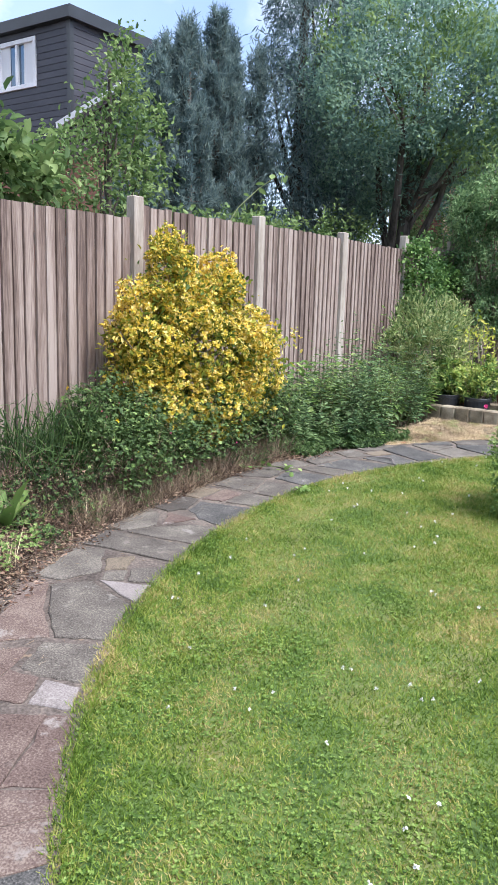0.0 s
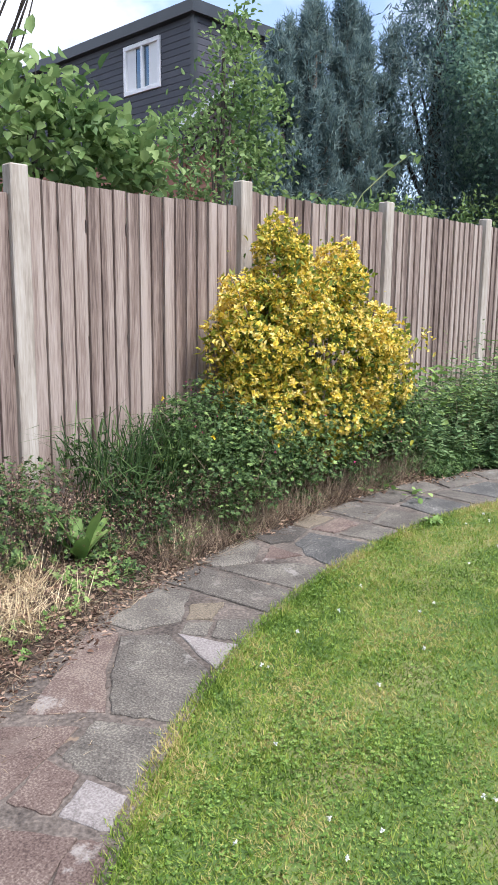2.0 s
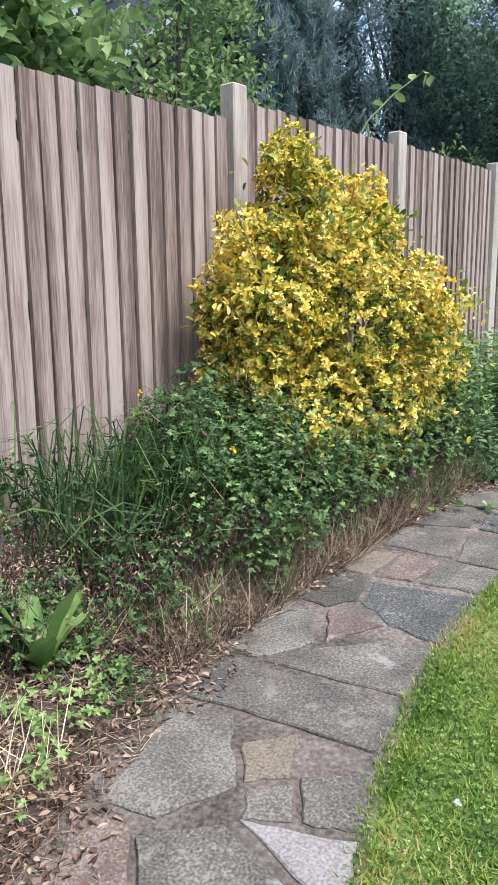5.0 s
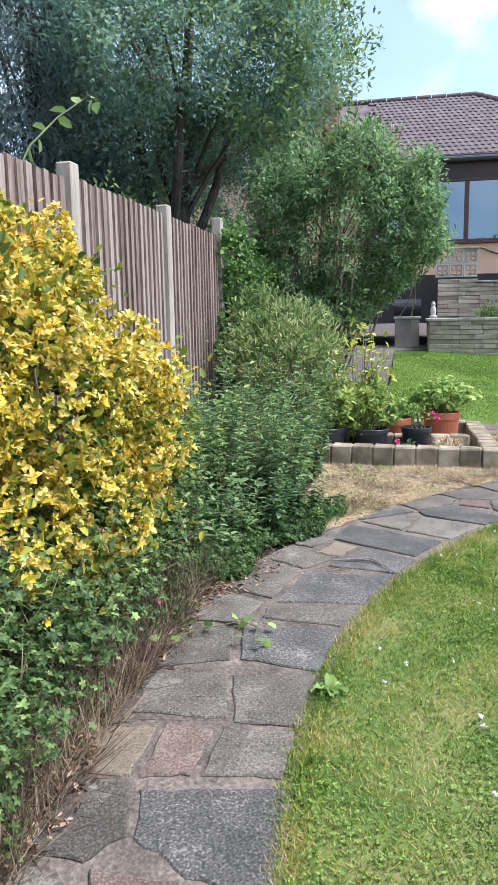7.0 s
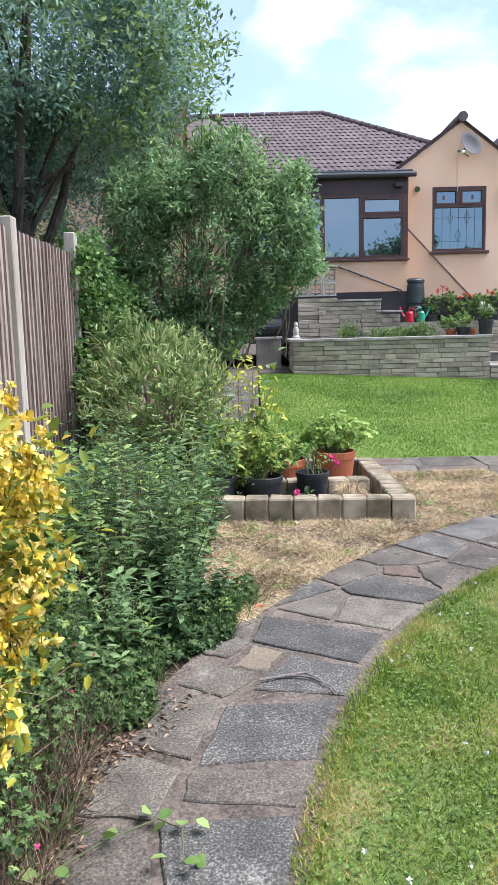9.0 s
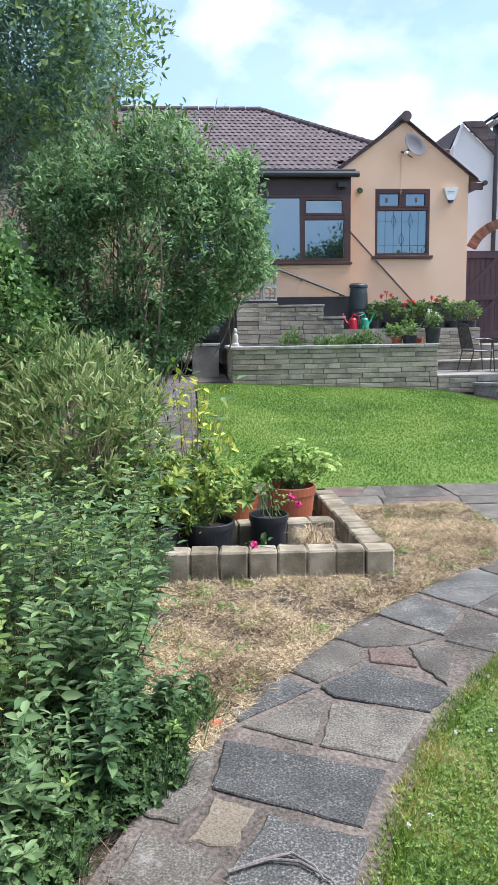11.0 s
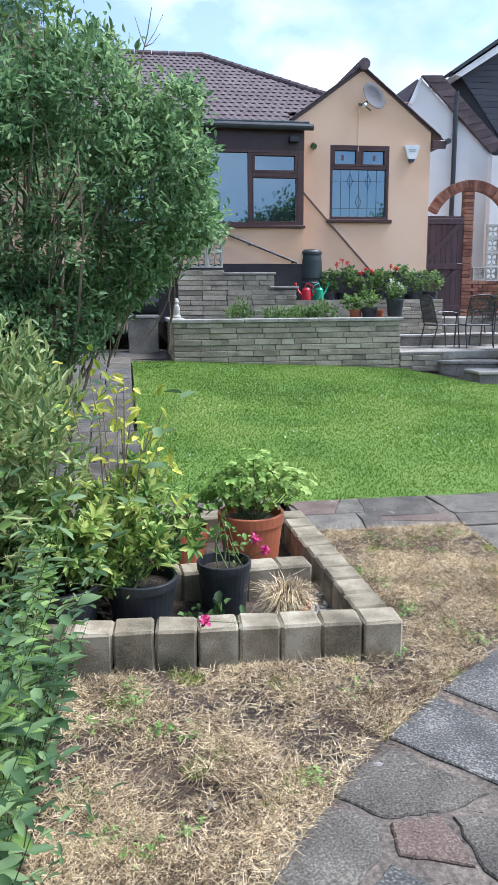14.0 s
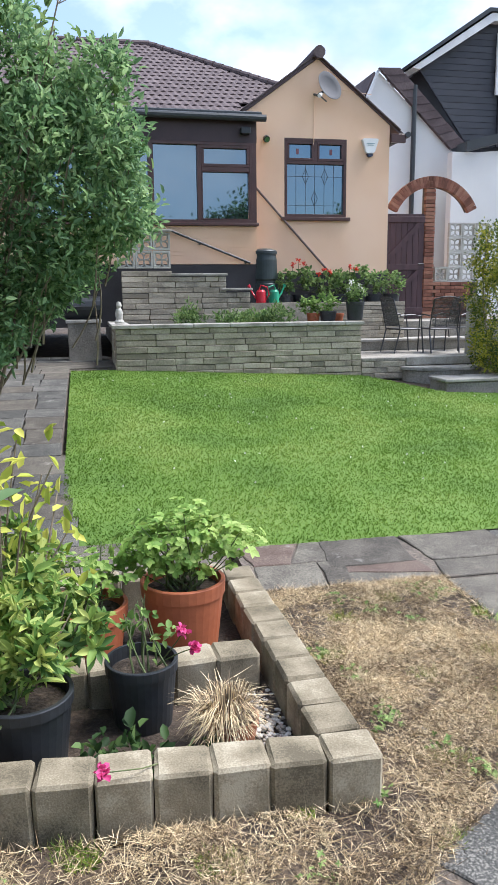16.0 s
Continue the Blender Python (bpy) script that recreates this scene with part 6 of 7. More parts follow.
# lower fringe of hand-shaped weeds and grass tufts towards the path
m = 2600
q = scatter(m, -4.2, -2.7, 6.0, 9.2, lambda x, y: (np.hypot(x - LC[0], y - LC[1]) > PR + 0.02 + 0.06 * np.sin(y * 9)) & (np.hypot(x - LC[0], y - LC[1]) < PR + 0.4 - 0.28 * np.clip(y - 6.7, 0, 1)) & ~((y > 7.7) & (x > -3.05)))
p = np.stack([q[:, 0], q[:, 1], gz(q[:, 0], q[:, 1]) + rng.uniform(0.01, 0.05, m) + rng.uniform(0, 0.5, m) * np.clip(np.hypot(q[:, 0] - LC[0], q[:, 1] - LC[1]) - PR, 0, 0.5)], 1)
v, f = lobed(p, rng.normal(0, 0.45, p.shape) + (0.2, 0, 0.9), rng.uniform(0.016, 0.042, m))
fast_mesh("fringe_leaves", v, f, M_HERB, e)
m = 1700
c = q[rng.choice(len(q), 60)]
i = rng.integers(0, 60, m)
base = np.stack([c[i, 0] + rng.normal(0, 0.025, m), c[i, 1] + rng.normal(0, 0.025, m), gz(c[i, 0], c[i, 1])], 1)
v, f = blades(base, rng.normal(0, 0.5, (m, 3)) + (0.15, 0, 1), rng.uniform(0.07, 0.22, m), 0.006)
fast_mesh("grass_tufts", v, f, M_HERB, e, "tufts of long grass")
m = 700
i = rng.integers(0, n, m)
v, f = blades(root[i], lean[i] * 0.8 + rng.normal(0, 0.12, (m, 3)) + (0, 0, 1), h[i] * rng.uniform(0.9, 1.25, m), 0.005)
fast_mesh("dry_stalks", v, f, M_DRYTWIG, e, "dry seed stalks")

# weeds and litter nearer the start of the bed
e = shrub("bed_weeds", "sparse weeds and dead stems over the soil bed", "weeds", (0, 0, 0), kind="stuff")
WB = [(-3.95, 2.6, 0.24, 0.28, 0.32, 0.28), (-3.72, 2.3, 0.1, 0.24, 0.3, 0.2), (-4.1, 3.45, 0.35, 0.16, 0.3, 0.24), (-3.65, 3.3, 0.08, 0.25, 0.3, 0.18), (-3.95, 2.2, 0.15, 0.3, 0.35, 0.26), (-4.05, 1.6, 0.15, 0.3, 0.5, 0.35), (-3.95, 0.6, 0.1, 0.4, 0.6, 0.4), (-3.8, 3.5, 0.1, 0.25, 0.3, 0.25), (-3.75, 3.0, 0.02, 0.2, 0.2, 0.16), (-4.15, 2.9, 0.3, 0.15, 0.3, 0.2)]
p, d = blob_points(lumpy(WB, 34, 0.1, 11), 3900, 0.5, lambda x, y: gz(x, y) + bed_rise(x, y), fence_side)
v, f = lobed(p + rng.normal(0, 0.03, p.shape), d * 0.4 + rng.normal(0, 0.5, p.shape) + (0, 0, 0.9), rng.uniform(0.014, 0.036, len(p)))
fast_mesh("leaves", v, f, M_HERB, e)
m = 17000
q = scatter(m, -4.3, -2.4, 0.0, 6.3, lambda x, y: np.hypot(x - LC[0], y - LC[1]) > PR - 0.12 + 0.06 * np.sin(y * 7))
base = np.stack([q[:, 0], q[:, 1], gz(q[:, 0], q[:, 1]) + bed_rise(q[:, 0], q[:, 1]) + rng.uniform(0.0, 0.03, m)], 1)
v, f = leaf_arrays(base, rng.normal(0, 1, (m, 3)) * (1, 1, 0.35), rng.uniform(0.015, 0.045, m), rng.uniform(0.006, 0.018, m), 0.3, flat=0.8)
fast_mesh("leaf_litter", v, f, M_LITTER, e, "brown fallen leaf litter")
m = 5200
c = np.concatenate([np.stack([rng.uniform(-4.2, -3.45, 46), rng.uniform(0.5, 3.9, 46)], 1), np.stack([rng.uniform(-3.65, -3.05, 30), rng.uniform(1.7, 2.75, 30)], 1)])
c = c[np.hypot(c[:, 0] - LC[0], c[:, 1] - LC[1]) > PR + 0.15]
i = rng.integers(0, len(c), m)
x, y = c[i, 0] + rng.normal(0, 0.04, m), c[i, 1] + rng.normal(0, 0.05, m)
base = np.stack([x, y, gz(x, y) + bed_rise(x, y) - 0.02], 1)
v, f = blades(base, rng.normal(0, 0.9, (m, 3)) + (0.15, 0, 0.7), rng.uniform(0.06, 0.28, m), 0.005)
fast_mesh("straw_tufts", v, f, M_STRAW, e, "bleached straw-coloured grass tufts")
m = 3000
q = scatter(m, -4.2, -3.0, 0.3, 4.2, lambda x, y: np.hypot(x - LC[0], y - LC[1]) > PR + 0.1)
p = np.stack([q[:, 0], q[:, 1], gz(q[:, 0], q[:, 1]) + bed_rise(q[:, 0], q[:, 1]) + rng.uniform(0.01, 0.07, m)], 1)
w_in = np.sin(p[:, 0] * 9 + 1) * np.sin(p[:, 1] * 7) > -0.1
p = p[w_in]
v, f = lobed(p, rng.normal(0, 0.4, p.shape) + (0.2, 0, 0.9), rng.uniform(0.012, 0.034, len(p)))
fast_mesh("seedlings", v, f, M_LIGHTLEAF, e)
n = 42000
q = scatter(n, -4.3, -2.5, 0.2, 8.6, lambda x, y: (np.hypot(x - LC[0], y - LC[1]) > PR - 0.1) & ((y < 6.4) | (x < -3.0)))
base = np.stack([q[:, 0], q[:, 1], gz(q[:, 0], q[:, 1]) + bed_rise(q[:, 0], q[:, 1]) + 0.004], 1)
v, f = blades(base, rng.normal(0, 1, (n, 3)) * (1, 1, 0.22) + (0, 0, 0.12), rng.uniform(0.03, 0.13, n), 0.0038)
fast_mesh("dead_stalks", v, f, M_DRYTWIG, e, "dry brown stalks and litter")
m = 1500
x, y = rng.uniform(-4.25, -3.6, m), rng.uniform(2.5, 4.2, m)
base = np.stack([x, y, gz(x, y) + bed_rise(x, y) - 0.02], 1)
way = rng.normal(0, 0.35, (m, 3)) + (0.12, 0, 1)
ln = rng.uniform(0.15, 0.5, m)
v, f = blades(base, way, ln, 0.005)
fast_mesh("dark_stems", v, f, M_BARK, e, "dark dead stems")
k = np.repeat(np.arange(m), 6)
base = base[k] + unit(way)[k] * (ln[k] * rng.uniform(0.5, 1.0, len(k)))[:, None]
v, f = leaf_arrays(base, rng.normal(0, 1, base.shape), 0.018, 0.007, 0.3)
fast_mesh("withered_leaves", v, f, M_LITTER, e, "withered brown leaves on the dead stems")


def rosette(name, label, x, y, n, length, width, material, rise=0.8, seed=0, reach=1.0):
    e = thing(name, label, "plant", (x, y, float(gz(x, y) + bed_rise(x, y))))
    r = np.random.default_rng(seed)
    bm = bmesh.new()
    for k in range(n):
        a = 2 * math.pi * k / n + r.normal(0, 0.25)
        L, W = length * r.uniform(0.7, 1.2), width * r.uniform(0.8, 1.2)
        z1 = rise * r.uniform(0.5, 1.2)
        rows = []
        for j in range(7):
            s = j / 6
            w = W * math.sin(math.pi * min(1, s * 0.92 + 0.06)) ** 0.8
            c = Vector((math.cos(a) * L * s * reach, math.sin(a) * L * s * reach, L * (z1 * s - (0.75 if reach == 1 else 0.3) * z1 * s * s) + 0.01))
            sd = Vector((-math.sin(a), math.cos(a), 0)) * w / 2
            wav = 0.008 * math.sin(j * 2.3)
            rows.append([bm.verts.new(c - sd + Vector((0, 0, w * 0.22 + wav))), bm.verts.new(c), bm.verts.new(c + sd + Vector((0, 0, w * 0.22 - wav)))])
        for q0, q1 in zip(rows, rows[1:]):
            bm.faces.new((q0[0], q0[1], q1[1], q1[0]))
            bm.faces.new((q0[1], q0[2], q1[2], q1[1]))
    part("leaves", bm, material, e, smooth=True)
    return e


rosette("dock_plant", "broad-leaved bright green dock plant in the soil", -3.58, 2.93, 11, 0.3, 0.085, M_LIGHTLEAF, 1.25, 1, 0.6)
rosette("dock_plant", "broad-leaved bright green dock plant in the soil", -3.75, 1.9, 9, 0.18, 0.1, M_LIGHTLEAF, 2.0, 2)
rosette("dock_plant", "low light green weed rosette at the path edge", -3.08, 6.75, 10, 0.14, 0.05, M_LIGHTLEAF, 1.0, 3)
rosette("dock_plant", "low light green weed rosette at the path edge", -3.0, 7.15, 9, 0.13, 0.05, M_LIGHTLEAF, 0.8, 4)
rosette("dock_plant", "small green weed rosette at the lawn edge", -2.56, 4.98, 10, 0.075, 0.035, M_LIGHTLEAF, 0.9, 5)

# vine leaves lying over the path
e = shrub("bindweed", "trailing weed with pale green heart-shaped leaves on the path", "weed", (0, 0, 0))
pts = [(-3.3, 5.2), (-3.15, 5.35), (-3.0, 5.45), (-2.92, 5.4), (-2.9, 5.25)]
bm = bmesh.new()
tube(bm, [(px, py, float(gz(px, py)) + 0.05) for px, py in pts], 0.003, 0.002, 5)
part("stem", bm, M_GREENSTEM, e)
lp = np.array([(px + dx, py + dy, gz(px, py) + 0.06) for px, py in pts for dx, dy in ((0, 0), (0.04, 0.03), (-0.05, 0.02))])
v, f = leaf_arrays(lp, rng.normal(0, 1, lp.shape) * (1, 1, 0.5) - (0, 0, 0.3), 0.05, 0.042, 0.1, flat=0.4)
fast_mesh("leaves", v, f, M_LIGHTLEAF, e)
for pts in ([(-2.68, 6.36), (-2.55, 6.4), (-2.46, 6.38), (-2.38, 6.3), (-2.36, 6.24)], [(-2.6, 6.39), (-2.48, 6.42), (-2.42, 6.36), (-2.4, 6.3)]):
    e = thing("dry_stalk", "bleached white dry stalk lying on the paving", "stalk")
    bm = bmesh.new()
    tube(bm, [(px, py, float(gz(px, py)) + 0.03) for px, py in pts], 0.006, 0.003, 6)
    part("stalk", bm, M_SLABPALE, e)

# shrubs in and behind the planter
e = shrub("oleander_shrub", "loose narrow-leaved grey-green shrub behind the planter", "shrub", (0, 0, 0))
OB = [(-3.55, 9.7, 0.92, 0.45, 0.75, 0.6), (-3.3, 9.4, 0.8, 0.3, 0.5, 0.45), (-3.7, 10.3, 1.0, 0.45, 0.5, 0.6), (-3.35, 10.1, 1.0, 0.35, 0.45, 0.55)]
crown("leaves", lumpy(OB, 26, 0.16, 10, 1.3), 850, 10, 0.095, 0.02, M_OLEANDER, e, shell=0.45, spread=0.03, upward=0.55, loose=0.5, floor=gfloor)
stems(e, (-3.45, 9.75, 0.05), OB, 60, 0.009, 0.004, M_TWIG, jitter=0.15)
e = shrub("azalea_shrub", "green and yellow-leaved azalea shrub growing in pots", "shrub", (0, 0, 0))
AB = [(-2.92, 9.42, 0.54, 0.32, 0.33, 0.26), (-2.66, 9.5, 0.52, 0.26, 0.26, 0.2), (-2.8, 9.75, 0.62, 0.26, 0.3, 0.22), (-3.12, 9.3, 0.5, 0.3, 0.3, 0.26)]
p, d = blob_points(lumpy(AB, 24, 0.1, 8), 400, 0.55, lambda x, y: gz(x, y) + 0.2)
v, f = rosettes(p, d, 0.045, 0.085, 0.34, 10, 0.25, 0.5)
fast_mesh("leaves", v, f, M_AZALEA, e)
stems(e, (-2.75, 9.5, 0.15), AB, 40, 0.008, 0.003, M_TWIG, jitter=0.1)
tips = [(-2.63, 9.69, 1.2), (-2.72, 9.8, 1.25), (-2.55, 9.75, 1.05), (-2.85, 9.75, 1.3), (-2.7, 9.6, 1.05), (-2.5, 9.85, 0.95), (-2.95, 9.7, 1.2), (-2.8, 9.9, 1.15), (-2.45, 9.7, 0.85), (-2.6, 9.45, 1.0), (-2.8, 9.5, 1.15), (-2.5, 9.6, 1.12), (-3.0, 9.5, 1.1), (-2.68, 9.5, 1.28)]
bm = bmesh.new()
sprays(bm, (-2.72, 9.62, 0.2), tips, 0.007, 0.003)
part("shoot", bm, M_TWIG, e)
tp = np.repeat(np.array(tips), 9, 0) + rng.normal(0, (0.04, 0.04, 0.13), (len(tips) * 9, 3)) - (0, 0, 0.1)
v, f = leaf_arrays(tp, rng.normal(0, 0.8, tp.shape) + (0, 0, 0.35), 0.07, 0.032)
fast_mesh("yellow_leaves", v, f, M_YOUNG, e, "yellowing young leaves")

# the large bush beside the upper lawn
e = shrub("large_bush", "large loose green bush arching over the side path", "bush", (0, 0, 0))
BB = [(-3.25, 12.9, 2.45, 0.95, 0.9, 1.05), (-2.5, 12.8, 2.45, 0.55, 0.6, 0.7), (-3.6, 12.7, 3.15, 0.62, 0.65, 0.62), (-2.75, 13.1, 1.75, 0.45, 0.6, 0.45), (-3.95, 12.7, 2.75, 0.45, 0.6, 0.6), (-2.9, 12.7, 3.25, 0.55, 0.55, 0.5), (-2.25, 12.8, 2.55, 0.32, 0.45, 0.42), (-3.3, 12.6, 1.5, 0.45, 0.5, 0.5), (-3.75, 12.6, 2.1, 0.5, 0.5, 0.55), (-2.2, 12.7, 2.95, 0.3, 0.4, 0.35), (-3.2, 12.9, 1.1, 0.45, 0.5, 0.5)]
crown("leaves", lumpy(BB, 90, 0.2, 9, 1.3), 4600, 9, 0.072, 0.027, M_BIGBUSH, e, shell=0.6, spread=0.04, upward=0.25, loose=0.75, floor=lambda x, y: gz(x, y) + 0.85 + np.clip((x + 3.2) / 1.2, 0, 1.2) * 1.0 + np.clip((-3.6 - x) / 0.5, 0, 1) * 0.6)
stems(e, (-3.6, 12.9, 0.1), [BB[0], BB[2], BB[4], BB[5]], 46, 0.022, 0.006, M_TWIG, jitter=0.12, bend=0.12)
tips = [(-3.9, 12.5, 4.05), (-3.6, 12.6, 4.1), (-3.4, 12.5, 3.95), (-4.1, 12.6, 3.9), (-3.0, 12.6, 3.95), (-2.7, 12.5, 3.75), (-3.2, 12.4, 4.0), (-1.88, 12.6, 2.75), (-1.85, 12.7, 2.5), (-2.05, 12.5, 3.1), (-4.3, 12.6, 3.6), (-2.0, 12.6, 2.25), (-2.3, 12.6, 3.5), (-2.5, 12.5, 3.62), (-4.2, 12.5, 3.95), (-3.75, 12.4, 4.0), (-3.1, 12.5, 3.85)]
bm = bmesh.new()
sprays(bm, (-3.3, 12.8, 2.2), tips, 0.01, 0.003, bend=0.08)
part("shoot", bm, M_GREENSTEM, e)
bq, _ = blob_points(BB, 90, 1.0, lambda x, y: gz(x, y) + 1.2, lambda q: q[:, 1] < 12.9)
for q in bq:
    bm = bmesh.new()
    sprays(bm, (q[0] - 0.25 * rng.random(), q[1] + 0.25, q[2] - 0.5), [q], 0.009, 0.004, 4)
    part("twig", bm, M_TWIG, e, "pale bare twig")
T = np.array(tips)
s = rng.uniform(0.55, 1.02, (len(tips) * 34, 1))
tp = np.array([-3.3, 12.8, 2.2]) + (np.repeat(T, 34, 0) - np.array([-3.3, 12.8, 2.2])) * s + rng.normal(0, 0.02, (len(tips) * 34, 3))
v, f = leaf_arrays(tp, rng.normal(0, 0.6, tp.shape) + (0, 0, 0.4), 0.1, 0.036)
fast_mesh("shoot_leaves", v, f, M_TREE, e, "fresh light green shoots")
bm = bmesh.new()
tube(bm, [(-2.75, 12.7, 2.9), (-2.5, 12.62, 3.45), (-2.4, 12.6, 3.8), (-2.36, 12.6, 4.0)], 0.009, 0.003, 5)
for tx, tz in ((-2.27, 3.95), (-2.5, 3.93), (-2.3, 3.8)):
    tube(bm, [(-2.42, 12.6, 3.7), ((tx - 2.42) / 2, 12.6, (tz + 3.7) / 2 - 0.02), (tx, 12.6, tz)], 0.005, 0.002, 4)
part("bare_shoot", bm, M_TWIG, e, "bare upright twig")

e = shrub("ivy", "dark green ivy covering the end of the fence", "ivy", (0, 0, 0))
IB = [(-4.32, 11.3, 1.7, 0.3, 0.55, 0.75), (-4.3, 12.0, 1.4, 0.32, 0.6, 0.9), (-4.3, 11.0, 0.9, 0.35, 0.5, 0.8), (-4.35, 10.95, 2.1, 0.2, 0.3, 0.3)]
crown("leaves", IB, 2000, 5, 0.06, 0.05, M_IVY, e, shell=0.7, spread=0.05, upward=0.0, loose=0.7, floor=gfloor)
stems(e, (-4.3, 11.4, 0.1), IB, 20, 0.01, 0.004, M_TWIG, jitter=0.2)

# golden hedge by the steps, and a clipped bush at the lawn's far edge
e = shrub("privet_hedge", "clipped golden privet hedge beside the garden steps", "hedge", (0, 0, 0))
PB = [(4.28, 17.9, 1.5, 0.6, 0.7, 1.0), (4.3, 17.8, 2.3, 0.64, 0.6, 0.6), (4.2, 17.6, 0.9, 0.58, 0.5, 0.5)]
crown("leaves", PB, 2600, 6, 0.05, 0.028, M_HEDGE, e, shell=0.75, spread=0.04, floor=lambda x, y: gz(x, y) + 0.05)
stems(e, (4.3, 18.0, 0.4), PB, 14, 0.015, 0.005, M_TWIG, jitter=0.1)
e = shrub("box_bush", "small clipped light green bush beside the lawn", "bush", (0, 0, 0))
XB = [(-0.82, 5.48, 0.42, 0.36, 0.4, 0.45)]
crown("leaves", XB, 1500, 7, 0.03, 0.018, M_LIGHTLEAF, e, shell=0.8, spread=0.02, floor=gfloor)
stems(e, (-0.82, 5.48, 0.0), XB, 14, 0.008, 0.003, M_TWIG, jitter=0.05)

# ---------- trees beyond the fence ----------
def tree(name, label, base, top, trunk_r, limbs, blobs, clumps, per, length, width, material, shell=0.55, spread=0.16, upward=0.1, droop=0.0):
    e = thing(name, label, "tree")
    bm = bmesh.new()
    b, t = Vector(base), Vector(top)
    tube(bm, [b, b.lerp(t, 0.35) + Vector((0.06, -0.05, 0)), b.lerp(t, 0.7) + Vector((-0.05, 0.07, 0)), t], trunk_r, trunk_r * 0.35, 9)
    part("trunk", bm, M_BARK, e)
    p, _ = blob_points(blobs, limbs, 0.6)
    for q in p:
        bm = bmesh.new()
        z = max(0.35, min(0.9, (q[2] - b.z) / max(0.5, t.z - b.z) * 0.6))
        sprays(bm, b.lerp(t, z), [q], trunk_r * 0.35, trunk_r * 0.06, 5)
        part("limb", bm, M_BARK, e)
    crown("crown", lumpy(blobs, 10 * len(blobs), 0.22 * sum(b[3] for b in blobs) / len(blobs), clumps), clumps, per, length, width, material, e, shell=shell, spread=spread, upward=upward, droop=droop, loose=0.8, far=length < 0.2 and clumps > 3000 or clumps == 1500)
    return e


PX = -8.0
PINES = [(9.35, 5.1), (9.75, 5.4), (10.15, 5.35), (10.55, 5.75), (10.95, 5.6), (10.3, 5.0), (11.55, 5.7), (9.0, 4.6), (9.6, 4.8), (10.75, 5.1)]
for i, (y, top) in enumerate(PINES):
    x = PX + 0.35 * math.sin(i * 2.3)
    e = thing("pine_tree", "dark blue-green upright pine beyond the fence", "tree", group="pines beyond the fence")
    bm = bmesh.new()
    tube(bm, [(x, y, 0), (x + 0.05, y, top * 0.5), (x, y + 0.03, top)], 0.1, 0.015, 8)
    part("trunk", bm, M_BARK, e)
    # whorled branches that turn up at the tips, with brush-like needles
    bm = bmesh.new()
    tips = []
    thin = i == 6
    for k in range(44 if thin else 84):
        s = rng.uniform(0.2, 1.0) ** 0.8
        a = rng.uniform(0, 2 * math.pi)
        L = (0.12 + 0.6 * (1 - s) ** 0.8) * (0.7 if thin else 1.0) * rng.uniform(0.7, 1.2)
        z = top * s
        o = Vector((x, y, z - 0.1))
        m1 = o + Vector((math.cos(a) * L * 0.7, math.sin(a) * L * 0.7, 0.05))
        tip = o + Vector((math.cos(a) * L, math.sin(a) * L, 0.32 + 0.1 * s))
        tube(bm, [o, m1, tip], 0.014, 0.006, 4)
        for q in (0.25, 0.5, 0.75, 1.0):
            tips.append(tuple(m1.lerp(tip, q)))
        tips.append(tuple(o.lerp(m1, 0.7)))
    tips += [(x, y, top - 0.08 * k) for k in range(6)]
    part("branchwork", bm, M_BARK, e)
    tp = np.repeat(np.array(tips), 44, 0)
    v, f = blades(tp + rng.normal(0, 0.035, tp.shape), rng.normal(0, 0.6, tp.shape) + (0, 0, 0.75), 0.14 * rng.uniform(0.6, 1.2, len(tp)), 0.017)
    fast_mesh("needles", v, f, M_PINE, e)

tree("weeping_conifer", "tall dark drooping conifer beyond the fence", (-7.4, 12.4, 0.2), (-7.3, 12.5, 8.2), 0.16, 16,
     [(-7.3, 12.4, 4.2, 1.1, 1.35, 2.0), (-7.3, 12.7, 6.2, 0.8, 0.9, 1.4), (-7.2, 12.8, 7.6, 0.5, 0.6, 0.8), (-7.2, 13.2, 3.2, 0.8, 0.9, 1.2), (-7.3, 11.7, 3.3, 0.7, 0.8, 1.2), (-7.6, 14.6, 4.4, 0.9, 1.2, 1.8)], 6200, 8, 0.15, 0.026, M_PINE, spread=0.1, droop=0.9, upward=0.0)
cedar = tree("cedar_tree", "big spreading dark green evergreen with several trunks", (-5.7, 13.0, 0.2), (-5.5, 13.9, 5.8), 0.17, 16,
             [(-5.7, 13.6, 5.3, 1.9, 2.1, 1.2), (-5.3, 15.4, 5.4, 1.7, 1.8, 1.3), (-5.6, 12.2, 4.7, 1.2, 1.2, 0.9), (-5.6, 13.8, 6.2, 1.6, 2.0, 0.9), (-4.4, 14.0, 5.0, 1.1, 1.4, 0.9), (-5.6, 16.6, 5.9, 1.6, 1.8, 1.3), (-5.0, 14.6, 4.4, 1.0, 1.4, 0.7), (-5.4, 17.6, 4.2, 1.2, 1.6, 1.4), (-7.0, 14.6, 4.2, 1.0, 1.6, 0.9), (-6.2, 12.9, 3.8, 0.9, 1.0, 0.8)],
             11500, 9, 0.085, 0.036, M_CEDAR, shell=0.72, spread=0.11, upward=0.15)
